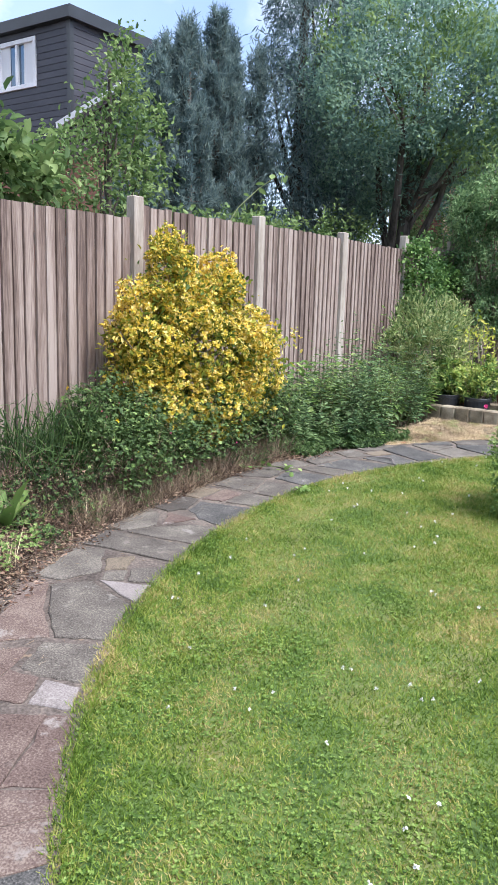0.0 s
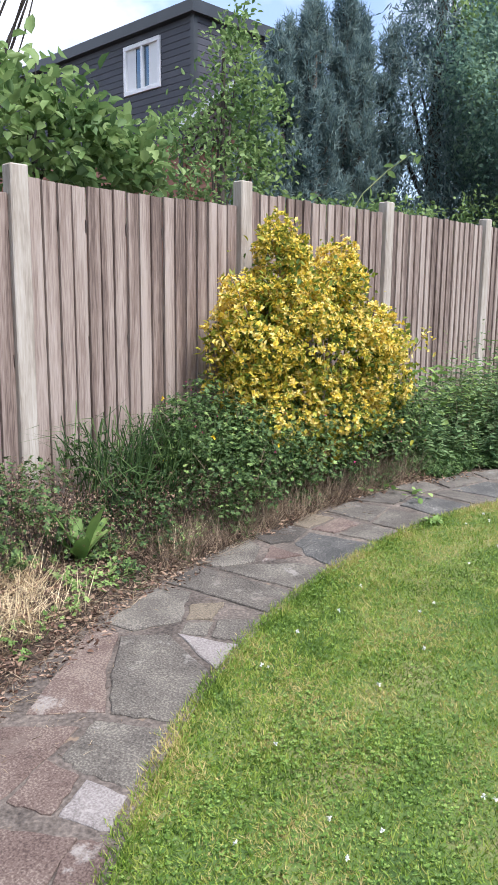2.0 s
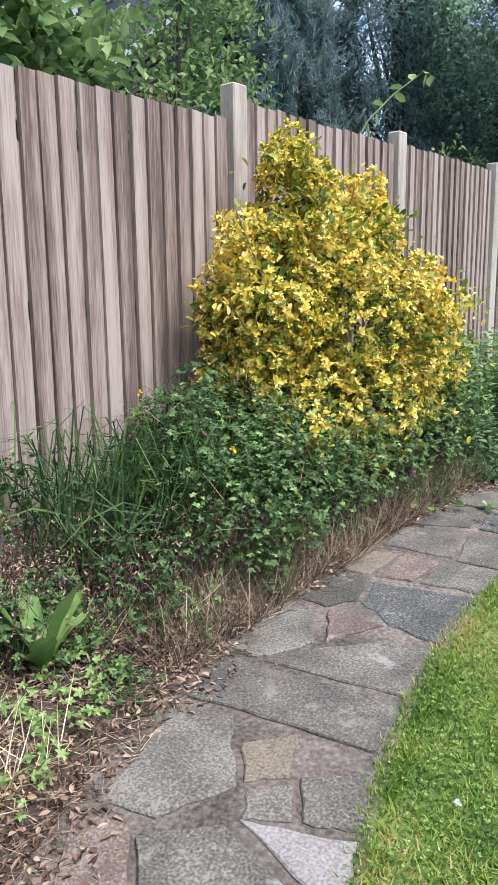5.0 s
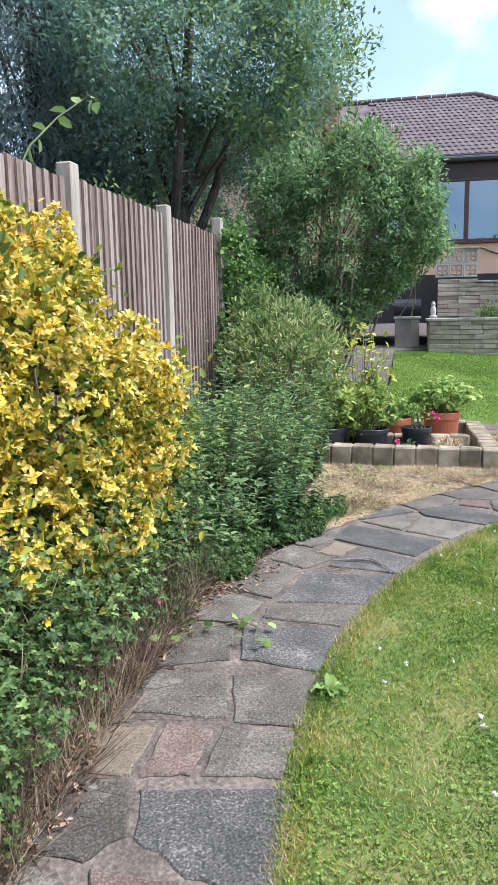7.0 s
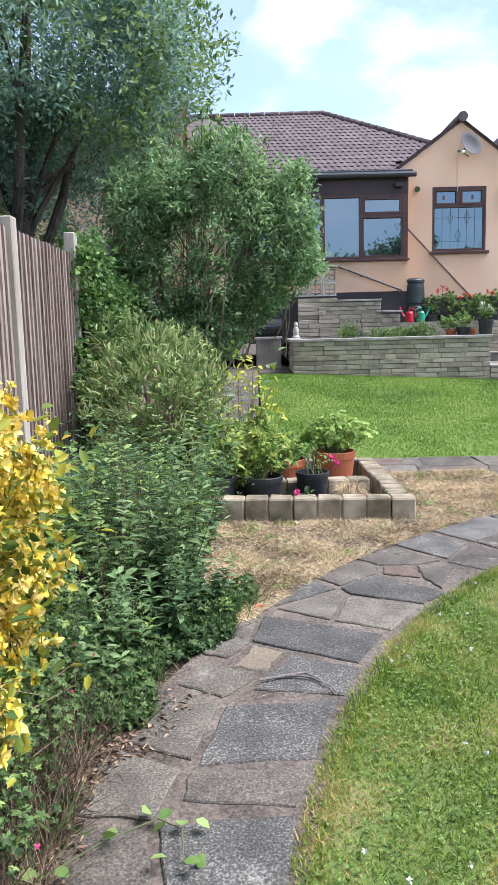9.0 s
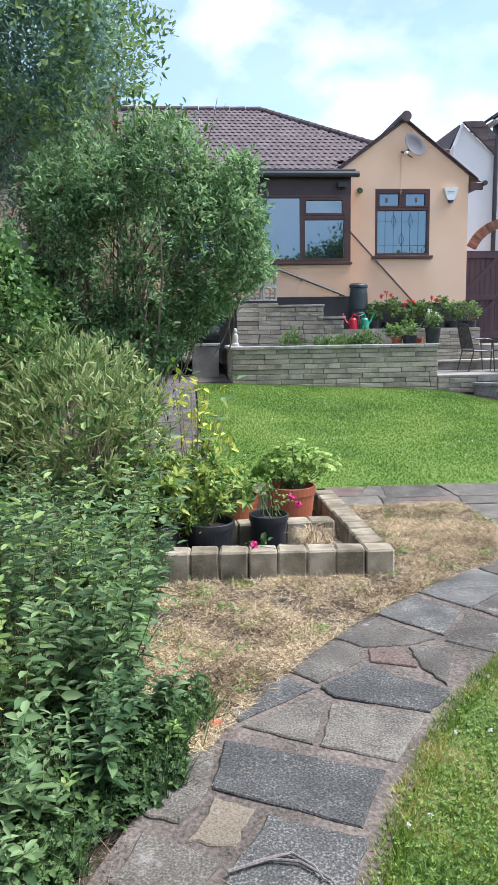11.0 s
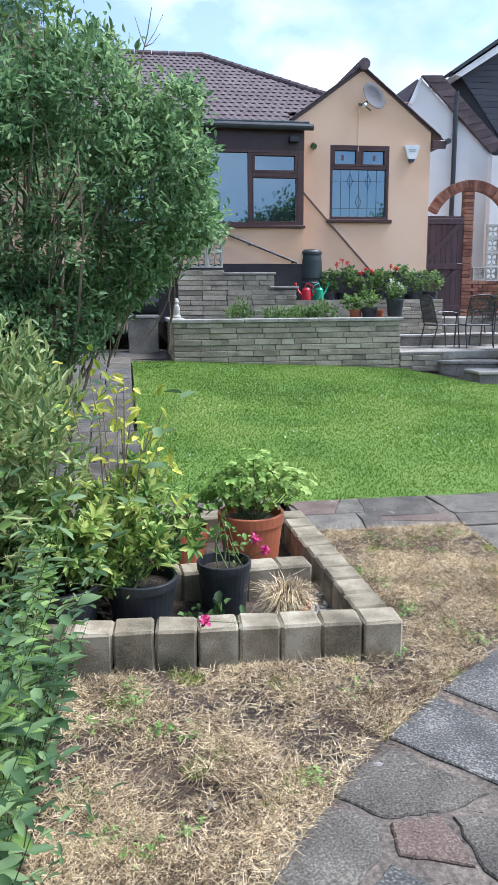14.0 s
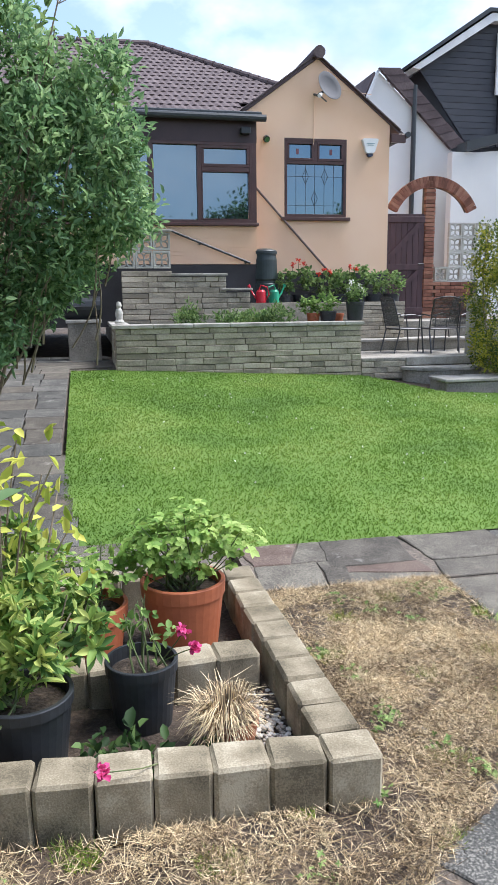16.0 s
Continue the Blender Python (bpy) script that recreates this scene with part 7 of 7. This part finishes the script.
for tip, lean in (((-6.3, 13.6, 4.6), 0.2), ((-5.2, 12.3, 4.4), -0.3), ((-5.0, 14.4, 4.5), 0.3), ((-5.9, 14.6, 4.8), 0.2)):
    bm = bmesh.new()
    tube(bm, [(-5.7, 13.0, 0.6), (-5.7 + lean * 0.3, 13.2, 1.8), Vector((-5.7, 13.0, 0.6)).lerp(Vector(tip), 0.7), tip], 0.1, 0.05, 8)
    part("stem", bm, M_BARK, cedar)
crown("fresh_sprays", [(-4.6, 13.0, 4.9, 1.0, 1.3, 1.0), (-5.0, 15.2, 6.0, 1.7, 1.9, 1.4), (-5.7, 13.6, 5.4, 1.9, 2.1, 1.25), (-4.3, 14.0, 5.0, 1.2, 1.4, 0.95), (-5.6, 16.6, 5.9, 1.7, 1.9, 1.4)], 1700, 9, 0.11, 0.045, M_TREE, cedar, shell=0.9, spread=0.1, far=True, label="lighter green outer sprays")
tree("young_tree", "young light green tree with reddish tips behind the fence", (-6.0, 6.2, 0), (-6.0, 6.3, 3.9), 0.05, 14,
     [(-6.0, 6.1, 2.7, 0.6, 0.7, 0.6), (-6.0, 6.4, 3.3, 0.4, 0.45, 0.6), (-6.05, 6.5, 3.9, 0.22, 0.28, 0.42), (-6.0, 5.6, 2.7, 0.4, 0.5, 0.5), (-6.0, 6.8, 3.1, 0.35, 0.3, 0.6)], 620, 6, 0.07, 0.04, M_TREE, shell=0.25, spread=0.08)
tree("fruit_tree", "leafy light green tree overhanging the fence top", (-5.6, 3.6, 0), (-5.5, 3.9, 2.9), 0.05, 10,
     [(-5.4, 3.9, 2.6, 0.5, 0.8, 0.45), (-5.3, 3.2, 2.7, 0.5, 0.6, 0.5), (-5.5, 2.4, 2.6, 0.5, 0.7, 0.6), (-5.45, 4.6, 2.45, 0.3, 0.35, 0.3)], 560, 6, 0.12, 0.075, M_TREE, shell=0.3, spread=0.08)
tree("garden_hedge", "mixed green hedge growing behind the fence", (-6.2, 11.4, 0), (-6.2, 11.4, 2.2), 0.05, 6,
     [(-6.0, 10.6, 2.2, 0.5, 0.8, 0.6), (-5.9, 11.8, 2.4, 0.5, 0.8, 0.7), (-5.6, 8.2, 2.0, 0.4, 1.3, 0.55), (-6.2, 9.4, 2.1, 0.5, 1.0, 0.7), (-5.2, 14.5, 2.2, 0.5, 1.5, 0.7), (-5.3, 7.0, 2.1, 0.3, 0.7, 0.4), (-6.9, 15.0, 2.6, 0.7, 2.2, 1.1), (-6.7, 18.0, 2.8, 0.8, 2.0, 1.4)], 2600, 6, 0.075, 0.045, M_TREE, spread=0.06)
tree("birch_tree", "tall tree with hanging twigs far behind the fence", (-9.0, 4.9, 0), (-8.6, 5.0, 5.6), 0.08, 7,
     [(-7.9, 5.0, 5.2, 0.7, 0.6, 0.35)], 110, 6, 0.09, 0.05, M_TREE, shell=0.2, spread=0.1)
# shoot rising over the fence
e = thing("climber_shoot", "long arching shoot with pale green leaves above the fence", "plant")
pts = [(-4.6, 6.4, 2.0), (-4.55, 6.75, 2.45), (-4.5, 7.05, 2.68), (-4.4, 7.34, 2.88), (-4.38, 7.5, 2.86)]
bm = bmesh.new()
tube(bm, [(-4.6, 6.35, 0.3), *pts], 0.008, 0.004, 6)
part("stem", bm, M_GREENSTEM, e)
lp = np.array([(pts[k][0] + (pts[k + 1][0] - pts[k][0]) * s, pts[k][1] + (pts[k + 1][1] - pts[k][1]) * s, pts[k][2] + (pts[k + 1][2] - pts[k][2]) * s) for k in range(4) for s in (0, 0.3, 0.6)])
v, f = leaf_arrays(lp, rng.normal(0, 0.5, lp.shape) + (0.3, 0.2, -0.3), 0.11, 0.07, 0.1)
fast_mesh("leaves", v, f, M_TREE, e)
# trees on the far side of the garden, seen mirrored in the windows
for fx, fy, fh in ((3, -16, 6.2), (8, -17.5, 8.2), (12.5, -16, 6.6), (17, -15.5, 8.4), (21.5, -14, 6.6)):
    tree("far_tree", "leafy tree closing the far end of the garden", (fx, fy, -0.9), (fx, fy, fh - 2), 0.2, 6,
         [(fx, fy, fh * 0.5, 2.6, 2.2, fh * 0.42), (fx + 1, fy, fh * 0.7, 1.7, 1.5, fh * 0.28), (fx - 1.4, fy, fh * 0.55, 1.6, 1.5, fh * 0.25), (fx, fy, fh * 0.2, 2.6, 1.8, fh * 0.2)], 1500, 6, 0.34, 0.22, M_TREE, spread=0.25)

# ---------- pots and small garden things ----------
def pot(label, x, y, z, r, h, material, rim=0.02, taper=0.8, name="flower_pot"):
    e = thing(name, label, "flower pot", (x, y, z))
    bm = lathe([(r * taper * 0.9, 0.0), (r * taper, 0.004), (r * 0.955, h - rim * 2.2), (r, h - rim * 2.1), (r * 1.015, h - 0.004), (r, h), (r * 0.92, h), (r * 0.9, h - 0.05), (r * 0.86, h - 0.06)], 32)
    part("pot", bm, material, e, smooth=False)
    bm = lathe([(r * 0.88, h - 0.075), (r * 0.88, h - 0.05), (r * 0.4, h - 0.042)], 24)
    part("soil", bm, M_SOIL, e)
    return e


GP = 0.1
pot("large terracotta-coloured plastic pot in the planter", -1.97, 10.12, GP, 0.195, 0.34, M_TERRA, 0.03)
pot("wide terracotta-coloured plastic pot in the planter", -2.42, 10.05, GP, 0.19, 0.29, M_TERRA, 0.03)
pot("black plastic plant pot beside the inner blocks", -2.21, 9.5, GP, 0.138, 0.27, M_BLACKP)
pot("large black plastic plant pot behind the block edge", -2.63, 9.32, GP, 0.17, 0.28, M_BLACKP)
pot("large black plastic plant pot behind the block edge", -3.02, 9.25, GP, 0.2, 0.3, M_BLACKP)
pot("black plastic plant pot at the back of the planter", -2.74, 9.78, GP, 0.17, 0.3, M_BLACKP)
pot("small clay-coloured pot holding a dry tuft", -1.9, 9.27, GP, 0.095, 0.12, M_TERRA, 0.012)
pot("terracotta-coloured pot among the azaleas", -2.95, 9.75, GP, 0.15, 0.32, M_TERRA, 0.02)
tub = thing("tub", "teal plastic tub half hidden among the weeds", "tub", (-3.95, 9.15, 0.1))
part("body", lathe([(0.16, 0), (0.2, 0.36), (0.215, 0.37), (0.215, 0.39), (0.19, 0.39), (0.15, 0.02)], 28), plain("teal_plastic", (0.02, 0.17, 0.2), 0.4), tub)


def pot_plant(name, label, blobs, root, clumps, per, length, width, material, n_stems=12, shell=0.4, upward=0.5, spread=0.02, lobes=0):
    e = thing(name, label, "plant")
    if lobes:
        p, d = blob_points(blobs, clumps, shell)
        v, f = lobed(p, d * 0.5 + rng.normal(0, 0.4, p.shape) + (0, 0, 0.8), length * rng.uniform(0.6, 1.2, len(p)), lobes, 2.3, width / length)
        fast_mesh("leaves", v, f, material, e)
    else:
        crown("leaves", blobs, clumps, per, length, width, material, e, shell=shell, spread=spread, upward=upward, loose=0.8, flat=0.4)
    stems(e, root, blobs, n_stems, 0.005, 0.002, M_GREENSTEM, jitter=0.05)
    return e


pot_plant("potted_geranium", "bushy light green plant in the terracotta pot", [(-1.97, 10.12, 0.62, 0.27, 0.22, 0.17), (-1.75, 10.1, 0.62, 0.15, 0.15, 0.12), (-2.1, 10.1, 0.6, 0.16, 0.15, 0.12)], (-1.97, 10.12, 0.38), 300, 5, 0.045, 0.032, M_POTLEAF, 34, lobes=5)
pot_plant("potted_strawberry", "leafy green plant spilling from the wide pot", [(-2.42, 10.05, 0.5, 0.24, 0.18, 0.13), (-2.6, 9.95, 0.46, 0.12, 0.12, 0.1)], (-2.42, 10.05, 0.33), 170, 5, 0.042, 0.032, M_POTLEAF, 24, lobes=5)
pot_plant("seedling", "thin straggling plant in the black pot", [(-2.19, 9.5, 0.5, 0.1, 0.1, 0.12)], (-2.19, 9.5, 0.34), 12, 4, 0.045, 0.025, M_LIGHTLEAF, 8)
pot_plant("potted_azalea", "azalea rosettes in the black pots", [(-2.63, 9.32, 0.5, 0.17, 0.15, 0.12), (-3.02, 9.25, 0.52, 0.2, 0.18, 0.16)], (-2.7, 9.32, 0.34), 80, 9, 0.085, 0.028, M_AZALEA, 16, spread=0.008)
pot_plant("strawberry_plant", "low green strawberry leaves inside the block planter", [(-2.28, 9.18, 0.15, 0.22, 0.12, 0.08), (-2.05, 9.15, 0.13, 0.15, 0.1, 0.05)], (-2.2, 9.18, 0.08), 60, 3, 0.055, 0.042, M_HERB, 10)
e = thing("dry_tuft", "dry straw-coloured grassy tuft in a small pot", "plant")
n = 800
a = rng.uniform(0, 2 * math.pi, n)
out = np.stack([np.cos(a), np.sin(a), 0 * a], 1)
base = np.array([-1.93, 9.26, 0.19]) + out * 0.03
mid = base + out * rng.uniform(0.01, 0.1, (n, 1)) + np.stack([0 * a, 0 * a, rng.uniform(0.03, 0.13, n)], 1)
tip = mid + out * rng.uniform(0.02, 0.09, (n, 1)) + rng.normal(0, 0.02, (n, 3)) - np.stack([0 * a, 0 * a, rng.uniform(-0.02, 0.09, n)], 1)
sd = np.stack([-np.sin(a), np.cos(a), 0 * a], 1) * 0.0016
v = np.stack([base - sd, base + sd, mid + sd, mid - sd, mid - sd, mid + sd, tip + sd * 0.2, tip - sd * 0.2], 1).reshape(-1, 3)
f = np.arange(8 * n).reshape(-1, 4)
fast_mesh("dry_leaf_tuft", v, f, M_STRAW, e)
for tip, root in (((-2.37, 8.86, 0.33), (-2.05, 9.2, 0.2)), ((-2.06, 9.42, 0.5), (-2.15, 9.5, 0.33)), ((-2.02, 9.35, 0.46), (-2.15, 9.5, 0.33))):
    e = thing("carnation", "thin-stemmed pink carnation flower", "flower", group="carnations")
    bm = bmesh.new()
    sprays(bm, root, [tip], 0.003, 0.002, 5, 0.0, 0.25)
    part("stem", bm, M_GREENSTEM, e)
    base = np.repeat(np.array([tip]), 34, 0) + rng.normal(0, 0.006, (34, 3))
    v, f = leaf_arrays(base, rng.normal(0, 1, (34, 3)) + (0, 0, 0.5), 0.024, 0.02, 0.15)
    fast_mesh("petals", v, f, M_PINKF, e)
# pale gravel in the planter's corner
q = np.stack([rng.uniform(-1.95, -1.68, 500), rng.uniform(9.12, 9.6, 500)], 1)
bm = bmesh.new()
for px, py in q:
    s = rng.uniform(0.006, 0.014)
    bmesh.ops.create_icosphere(bm, subdivisions=1, radius=s, matrix=Matrix.Translation((px, py, 0.105 + rng.uniform(0, 0.012))) @ Matrix.Diagonal((1, rng.uniform(0.7, 1.3), 0.7, 1)))
tagged(link("gravel", bm, mat("gravel", [(0.3, 0.27, 0.23), (0.5, 0.47, 0.43), (0.65, 0.63, 0.6)], rand="island", amount=0.6, bump=0)), "pale gravel in the corner of the planter", "gravel", kind="stuff")
e = thing("shard", "broken orange terracotta shard on the ground", "shard", (-2.68, 7.2, 0.075), 30)
part("shard_body", prism([(-0.03, -0.02), (0.03, -0.012), (0.02, 0.025), (-0.015, 0.02)], 0, 0.012, bevel=0.002), M_TERRA, e)
for k, (px, py) in enumerate(((-2.0, 8.45), (-1.85, 8.1), (-2.2, 8.2), (-2.45, 8.0), (-1.2, 9.2), (-0.9, 9.9))):
    e = thing("pebble", "small rounded stone lying in the dead grass", "stone", (px, py, float(gz(px, py))), group="pebbles")
    bm = bmesh.new()
    bmesh.ops.create_icosphere(bm, subdivisions=2, radius=0.022 + 0.004 * (k % 3), matrix=Matrix.Diagonal((1.3, 1, 0.75, 1)))
    part("stone_body", bm, M_SLABPALE, e, smooth=True)

# ---------- on the terrace ----------
bed = thing("bed_plants", "low green plants in the raised terrace bed", "plants", kind="stuff")
crown("leaves", [(-0.7, 19.3, 1.35, 0.25, 0.3, 0.22), (0.1, 19.2, 1.32, 0.5, 0.3, 0.16), (0.75, 19.2, 1.35, 0.3, 0.3, 0.22), (0.5, 19.4, 1.3, 0.6, 0.3, 0.15)], 420, 6, 0.07, 0.03, M_TREE, bed, shell=0.2, spread=0.03, upward=0.6)
E1 = pot("dark grey plant pot on the wall", 1.93, 18.62, 1.325, 0.15, 0.29, M_BLACKP)
pot("terracotta trough pot on the wall bed", 1.33, 18.95, BED, 0.11, 0.17, M_TERRA)
pot("terracotta trough pot on the wall bed", 1.72, 18.95, BED, 0.13, 0.16, M_TERRA)
pot("black plant pot in the wall bed", 1.55, 18.85, BED, 0.14, 0.2, M_BLACKP)
pot_plant("white_flowers", "white flowering plant in the dark pot", [(1.93, 18.62, 1.75, 0.17, 0.15, 0.14)], (1.93, 18.62, 1.56), 60, 5, 0.05, 0.035, M_TREE)
pot_plant("leafy_plant", "light green leafy plant in the wall pots", [(1.5, 18.85, 1.6, 0.24, 0.18, 0.14), (1.25, 18.95, 1.55, 0.16, 0.14, 0.14)], (1.5, 18.85, 1.4), 110, 5, 0.06, 0.04, M_LIGHTLEAF)


def flower_heads(name, label, centres, size, count, material):
    e = thing(name, label, "flowers")
    for c in centres:
        C = np.repeat(np.array([c]), count, 0)
        v, f = leaf_arrays(C + rng.normal(0, size, C.shape), rng.normal(0, 1, C.shape) + (0, -0.4, 0.4), 0.035, 0.03, 0.15)
        fast_mesh("bloom", v, f, material, e)
    bm = bmesh.new()
    for c in centres:
        tube(bm, [(c[0], c[1] + 0.03, c[2] - 0.3), (c[0], c[1] + 0.02, c[2] - 0.15), c], 0.006, 0.004, 5)
    part("stem", bm, M_GREENSTEM, e)
    return e


flower_heads("white_blooms", "white blooms standing above the dark pot", [(1.85, 18.6, 1.9), (1.98, 18.6, 1.86), (2.06, 18.62, 1.8), (1.8, 18.6, 1.8)], 0.017, 20, M_WHITEF)
for k in range(7):
    pot("black plastic pot by the house wall", 1.35 + 0.36 * k, 20.95 + 0.05 * (k % 2), 1.22, 0.16, 0.52, M_BLACKP)
pot_plant("geraniums", "green geranium foliage in the row of black pots", [(1.4 + 0.36 * k, 20.92, 1.98 + 0.05 * math.sin(k * 2), 0.22, 0.2, 0.2) for k in range(7)], (2.4, 20.95, 1.7), 330, 5, 0.07, 0.055, M_TREE, 24)
flower_heads("geranium_blooms", "bright red geranium flower heads", [(1.62, 20.85, 2.36), (1.5, 20.85, 2.28), (1.72, 20.85, 2.3), (2.1, 20.85, 2.2), (2.22, 20.85, 2.16), (2.62, 20.85, 2.24), (2.0, 20.85, 2.12), (2.75, 20.85, 2.2)], 0.02, 26, M_REDF)
butt = thing("water_butt", "dark green plastic water butt with ribbed sides", "water butt", (1.0, 21.05, 1.22))
part("barrel", lathe([(0.17, 0), (0.2, 0.05), (0.215, 0.3), (0.205, 0.33), (0.225, 0.36), (0.23, 0.68), (0.21, 0.7), (0.21, 0.74), (0.225, 0.77), (0.215, 1.1), (0.2, 1.2)], 32), mat("butt_plastic", [(0.012, 0.02, 0.022), (0.025, 0.04, 0.042)], bump=0.05, rough=0.45), butt)
part("lid", lathe([(0.205, 1.2), (0.22, 1.205), (0.22, 1.25), (0.2, 1.275), (0.1, 1.3), (0.001, 1.305)], 32), mat("lid_plastic", [(0.015, 0.022, 0.026), (0.028, 0.04, 0.045)], bump=0.05, rough=0.45), butt)
butt.scale = (1.12, 1.12, 1.05)


def watering_can(label, x, y, z, col, rz):
    e = thing("watering_can", label, "watering can", (x, y, z), rz)
    m = plain("can_plastic", col, 0.35)
    part("body", lathe([(0.09, 0), (0.095, 0.02), (0.085, 0.19), (0.06, 0.23), (0.05, 0.23)], 20), m, e)
    bm = bmesh.new()
    tube(bm, [(0.07, 0, 0.06), (0.16, 0, 0.17), (0.22, 0, 0.29)], 0.022, 0.013, 10)
    tube(bm, [(0.2, 0, 0.27), (0.235, 0, 0.31)], 0.015, 0.035, 12)
    part("spout", bm, m, e)
    bm = bmesh.new()
    tube(bm, [(-0.085, 0, 0.05), (-0.15, 0, 0.14), (-0.12, 0, 0.27), (0.0, 0, 0.31), (0.04, 0, 0.225)], 0.012, 0.012, 8)
    part("handle", bm, m, e)


part("ledge", boxes((0.52, 1.94, 20.26, 20.5, 0.9, 1.6)), M_STONE, terrace)
watering_can("red plastic watering can on the stone ledge", 0.78, 20.36, 1.602, (0.6, 0.02, 0.04), 150)
watering_can("green plastic watering can on the stone ledge", 1.02, 20.36, 1.602, (0.02, 0.3, 0.17), 20)


# garden chairs and table
def chair(x, y, rz):
    e = thing("garden_chair", "dark grey metal garden chair with a woven back", "chair", (x, y, 0.72), rz, group="chairs on the patio")
    for sx in (-0.26, 0.26):
        bm = bmesh.new()
        tube(bm, [(sx, -0.26, 0), (sx, -0.22, 0.42), (sx, -0.2, 0.63), (sx * 1.02, -0.02, 0.66), (sx, 0.2, 0.64)], 0.013, 0.013, 8)
        part("front_leg", bm, M_GREYMETAL, e)
        bm = bmesh.new()
        tube(bm, [(sx, 0.3, 0), (sx, 0.2, 0.4), (sx * 0.98, 0.27, 0.7), (sx * 0.9, 0.33, 0.93)], 0.013, 0.013, 8)
        part("back_leg", bm, M_GREYMETAL, e)
    bm = boxes((-0.25, 0.25, -0.24, 0.22, 0.4, 0.425), bevel=0.008)
    part("seat", bm, M_GREYMETAL, e)
    bm = bmesh.new()
    tube(bm, [(-0.235, 0.33, 0.92), (-0.1, 0.345, 0.955), (0.1, 0.345, 0.955), (0.235, 0.33, 0.92)], 0.013, 0.013, 8)
    for k in range(30):
        xx = -0.23 + 0.46 * k / 29
        tube(bm, [(xx, 0.22, 0.46), (xx, 0.335, 0.94)], 0.004, 0.004, 4)
    for k in range(22):
        s = (k + 0.5) / 22
        tube(bm, [(-0.24, 0.22 + 0.115 * s, 0.46 + 0.47 * s), (0.24, 0.22 + 0.115 * s, 0.46 + 0.47 * s)], 0.004, 0.004, 4)
    part("backrest", bm, M_GREYMETAL, e)


chair(3.72, 19.3, 180)
chair(3.15, 19.5, 95)
chair(4.25, 19.75, -60)
pillar = thing("concrete_pillar", "stack of pale concrete pillar blocks beside the steps", "pillar")
for k in range(4):
    part("pillar_block", boxes((4.0, 4.26, 18.6, 18.86, 0.66 + 0.255 * k, 0.91 + 0.255 * k), bevel=0.012), M_CONC, pillar)
bbq = thing("barbecue", "black kettle barbecue on a pale block stand", "barbecue", (-2.35, 20.2, 0.58))
part("stand", boxes((-0.27, 0.27, -0.2, 0.2, 0, 0.72), bevel=0.012), M_PATIO, bbq)
part("shelf", boxes((-0.3, 0.3, -0.22, 0.22, 0.721, 0.78), bevel=0.01), M_COPING, bbq)
bm = bmesh.new()
tube(bm, [(-0.3, 0, 0.98), (-0.28, 0, 0.98), (0.28, 0, 0.98), (0.3, 0, 0.98)], 0.19, 0.19, 16)
part("lid", bm, M_BLACKP, bbq)
bm = bmesh.new()
tube(bm, [(-0.2, -0.2, 1.0), (-0.2, -0.24, 1.0), (0.2, -0.24, 1.0), (0.2, -0.2, 1.0)], 0.01, 0.01, 6)
part("handle", bm, M_GREYMETAL, bbq)
orn = thing("garden_ornament", "small pale weathered stone ornament on the wall", "ornament", (-1.82, 18.75, 1.33))
part("figure", lathe([(0.07, 0), (0.075, 0.03), (0.05, 0.06), (0.06, 0.14), (0.05, 0.2), (0.03, 0.23), (0.045, 0.27), (0.03, 0.32), (0.001, 0.33)], 16), M_CONC, orn)
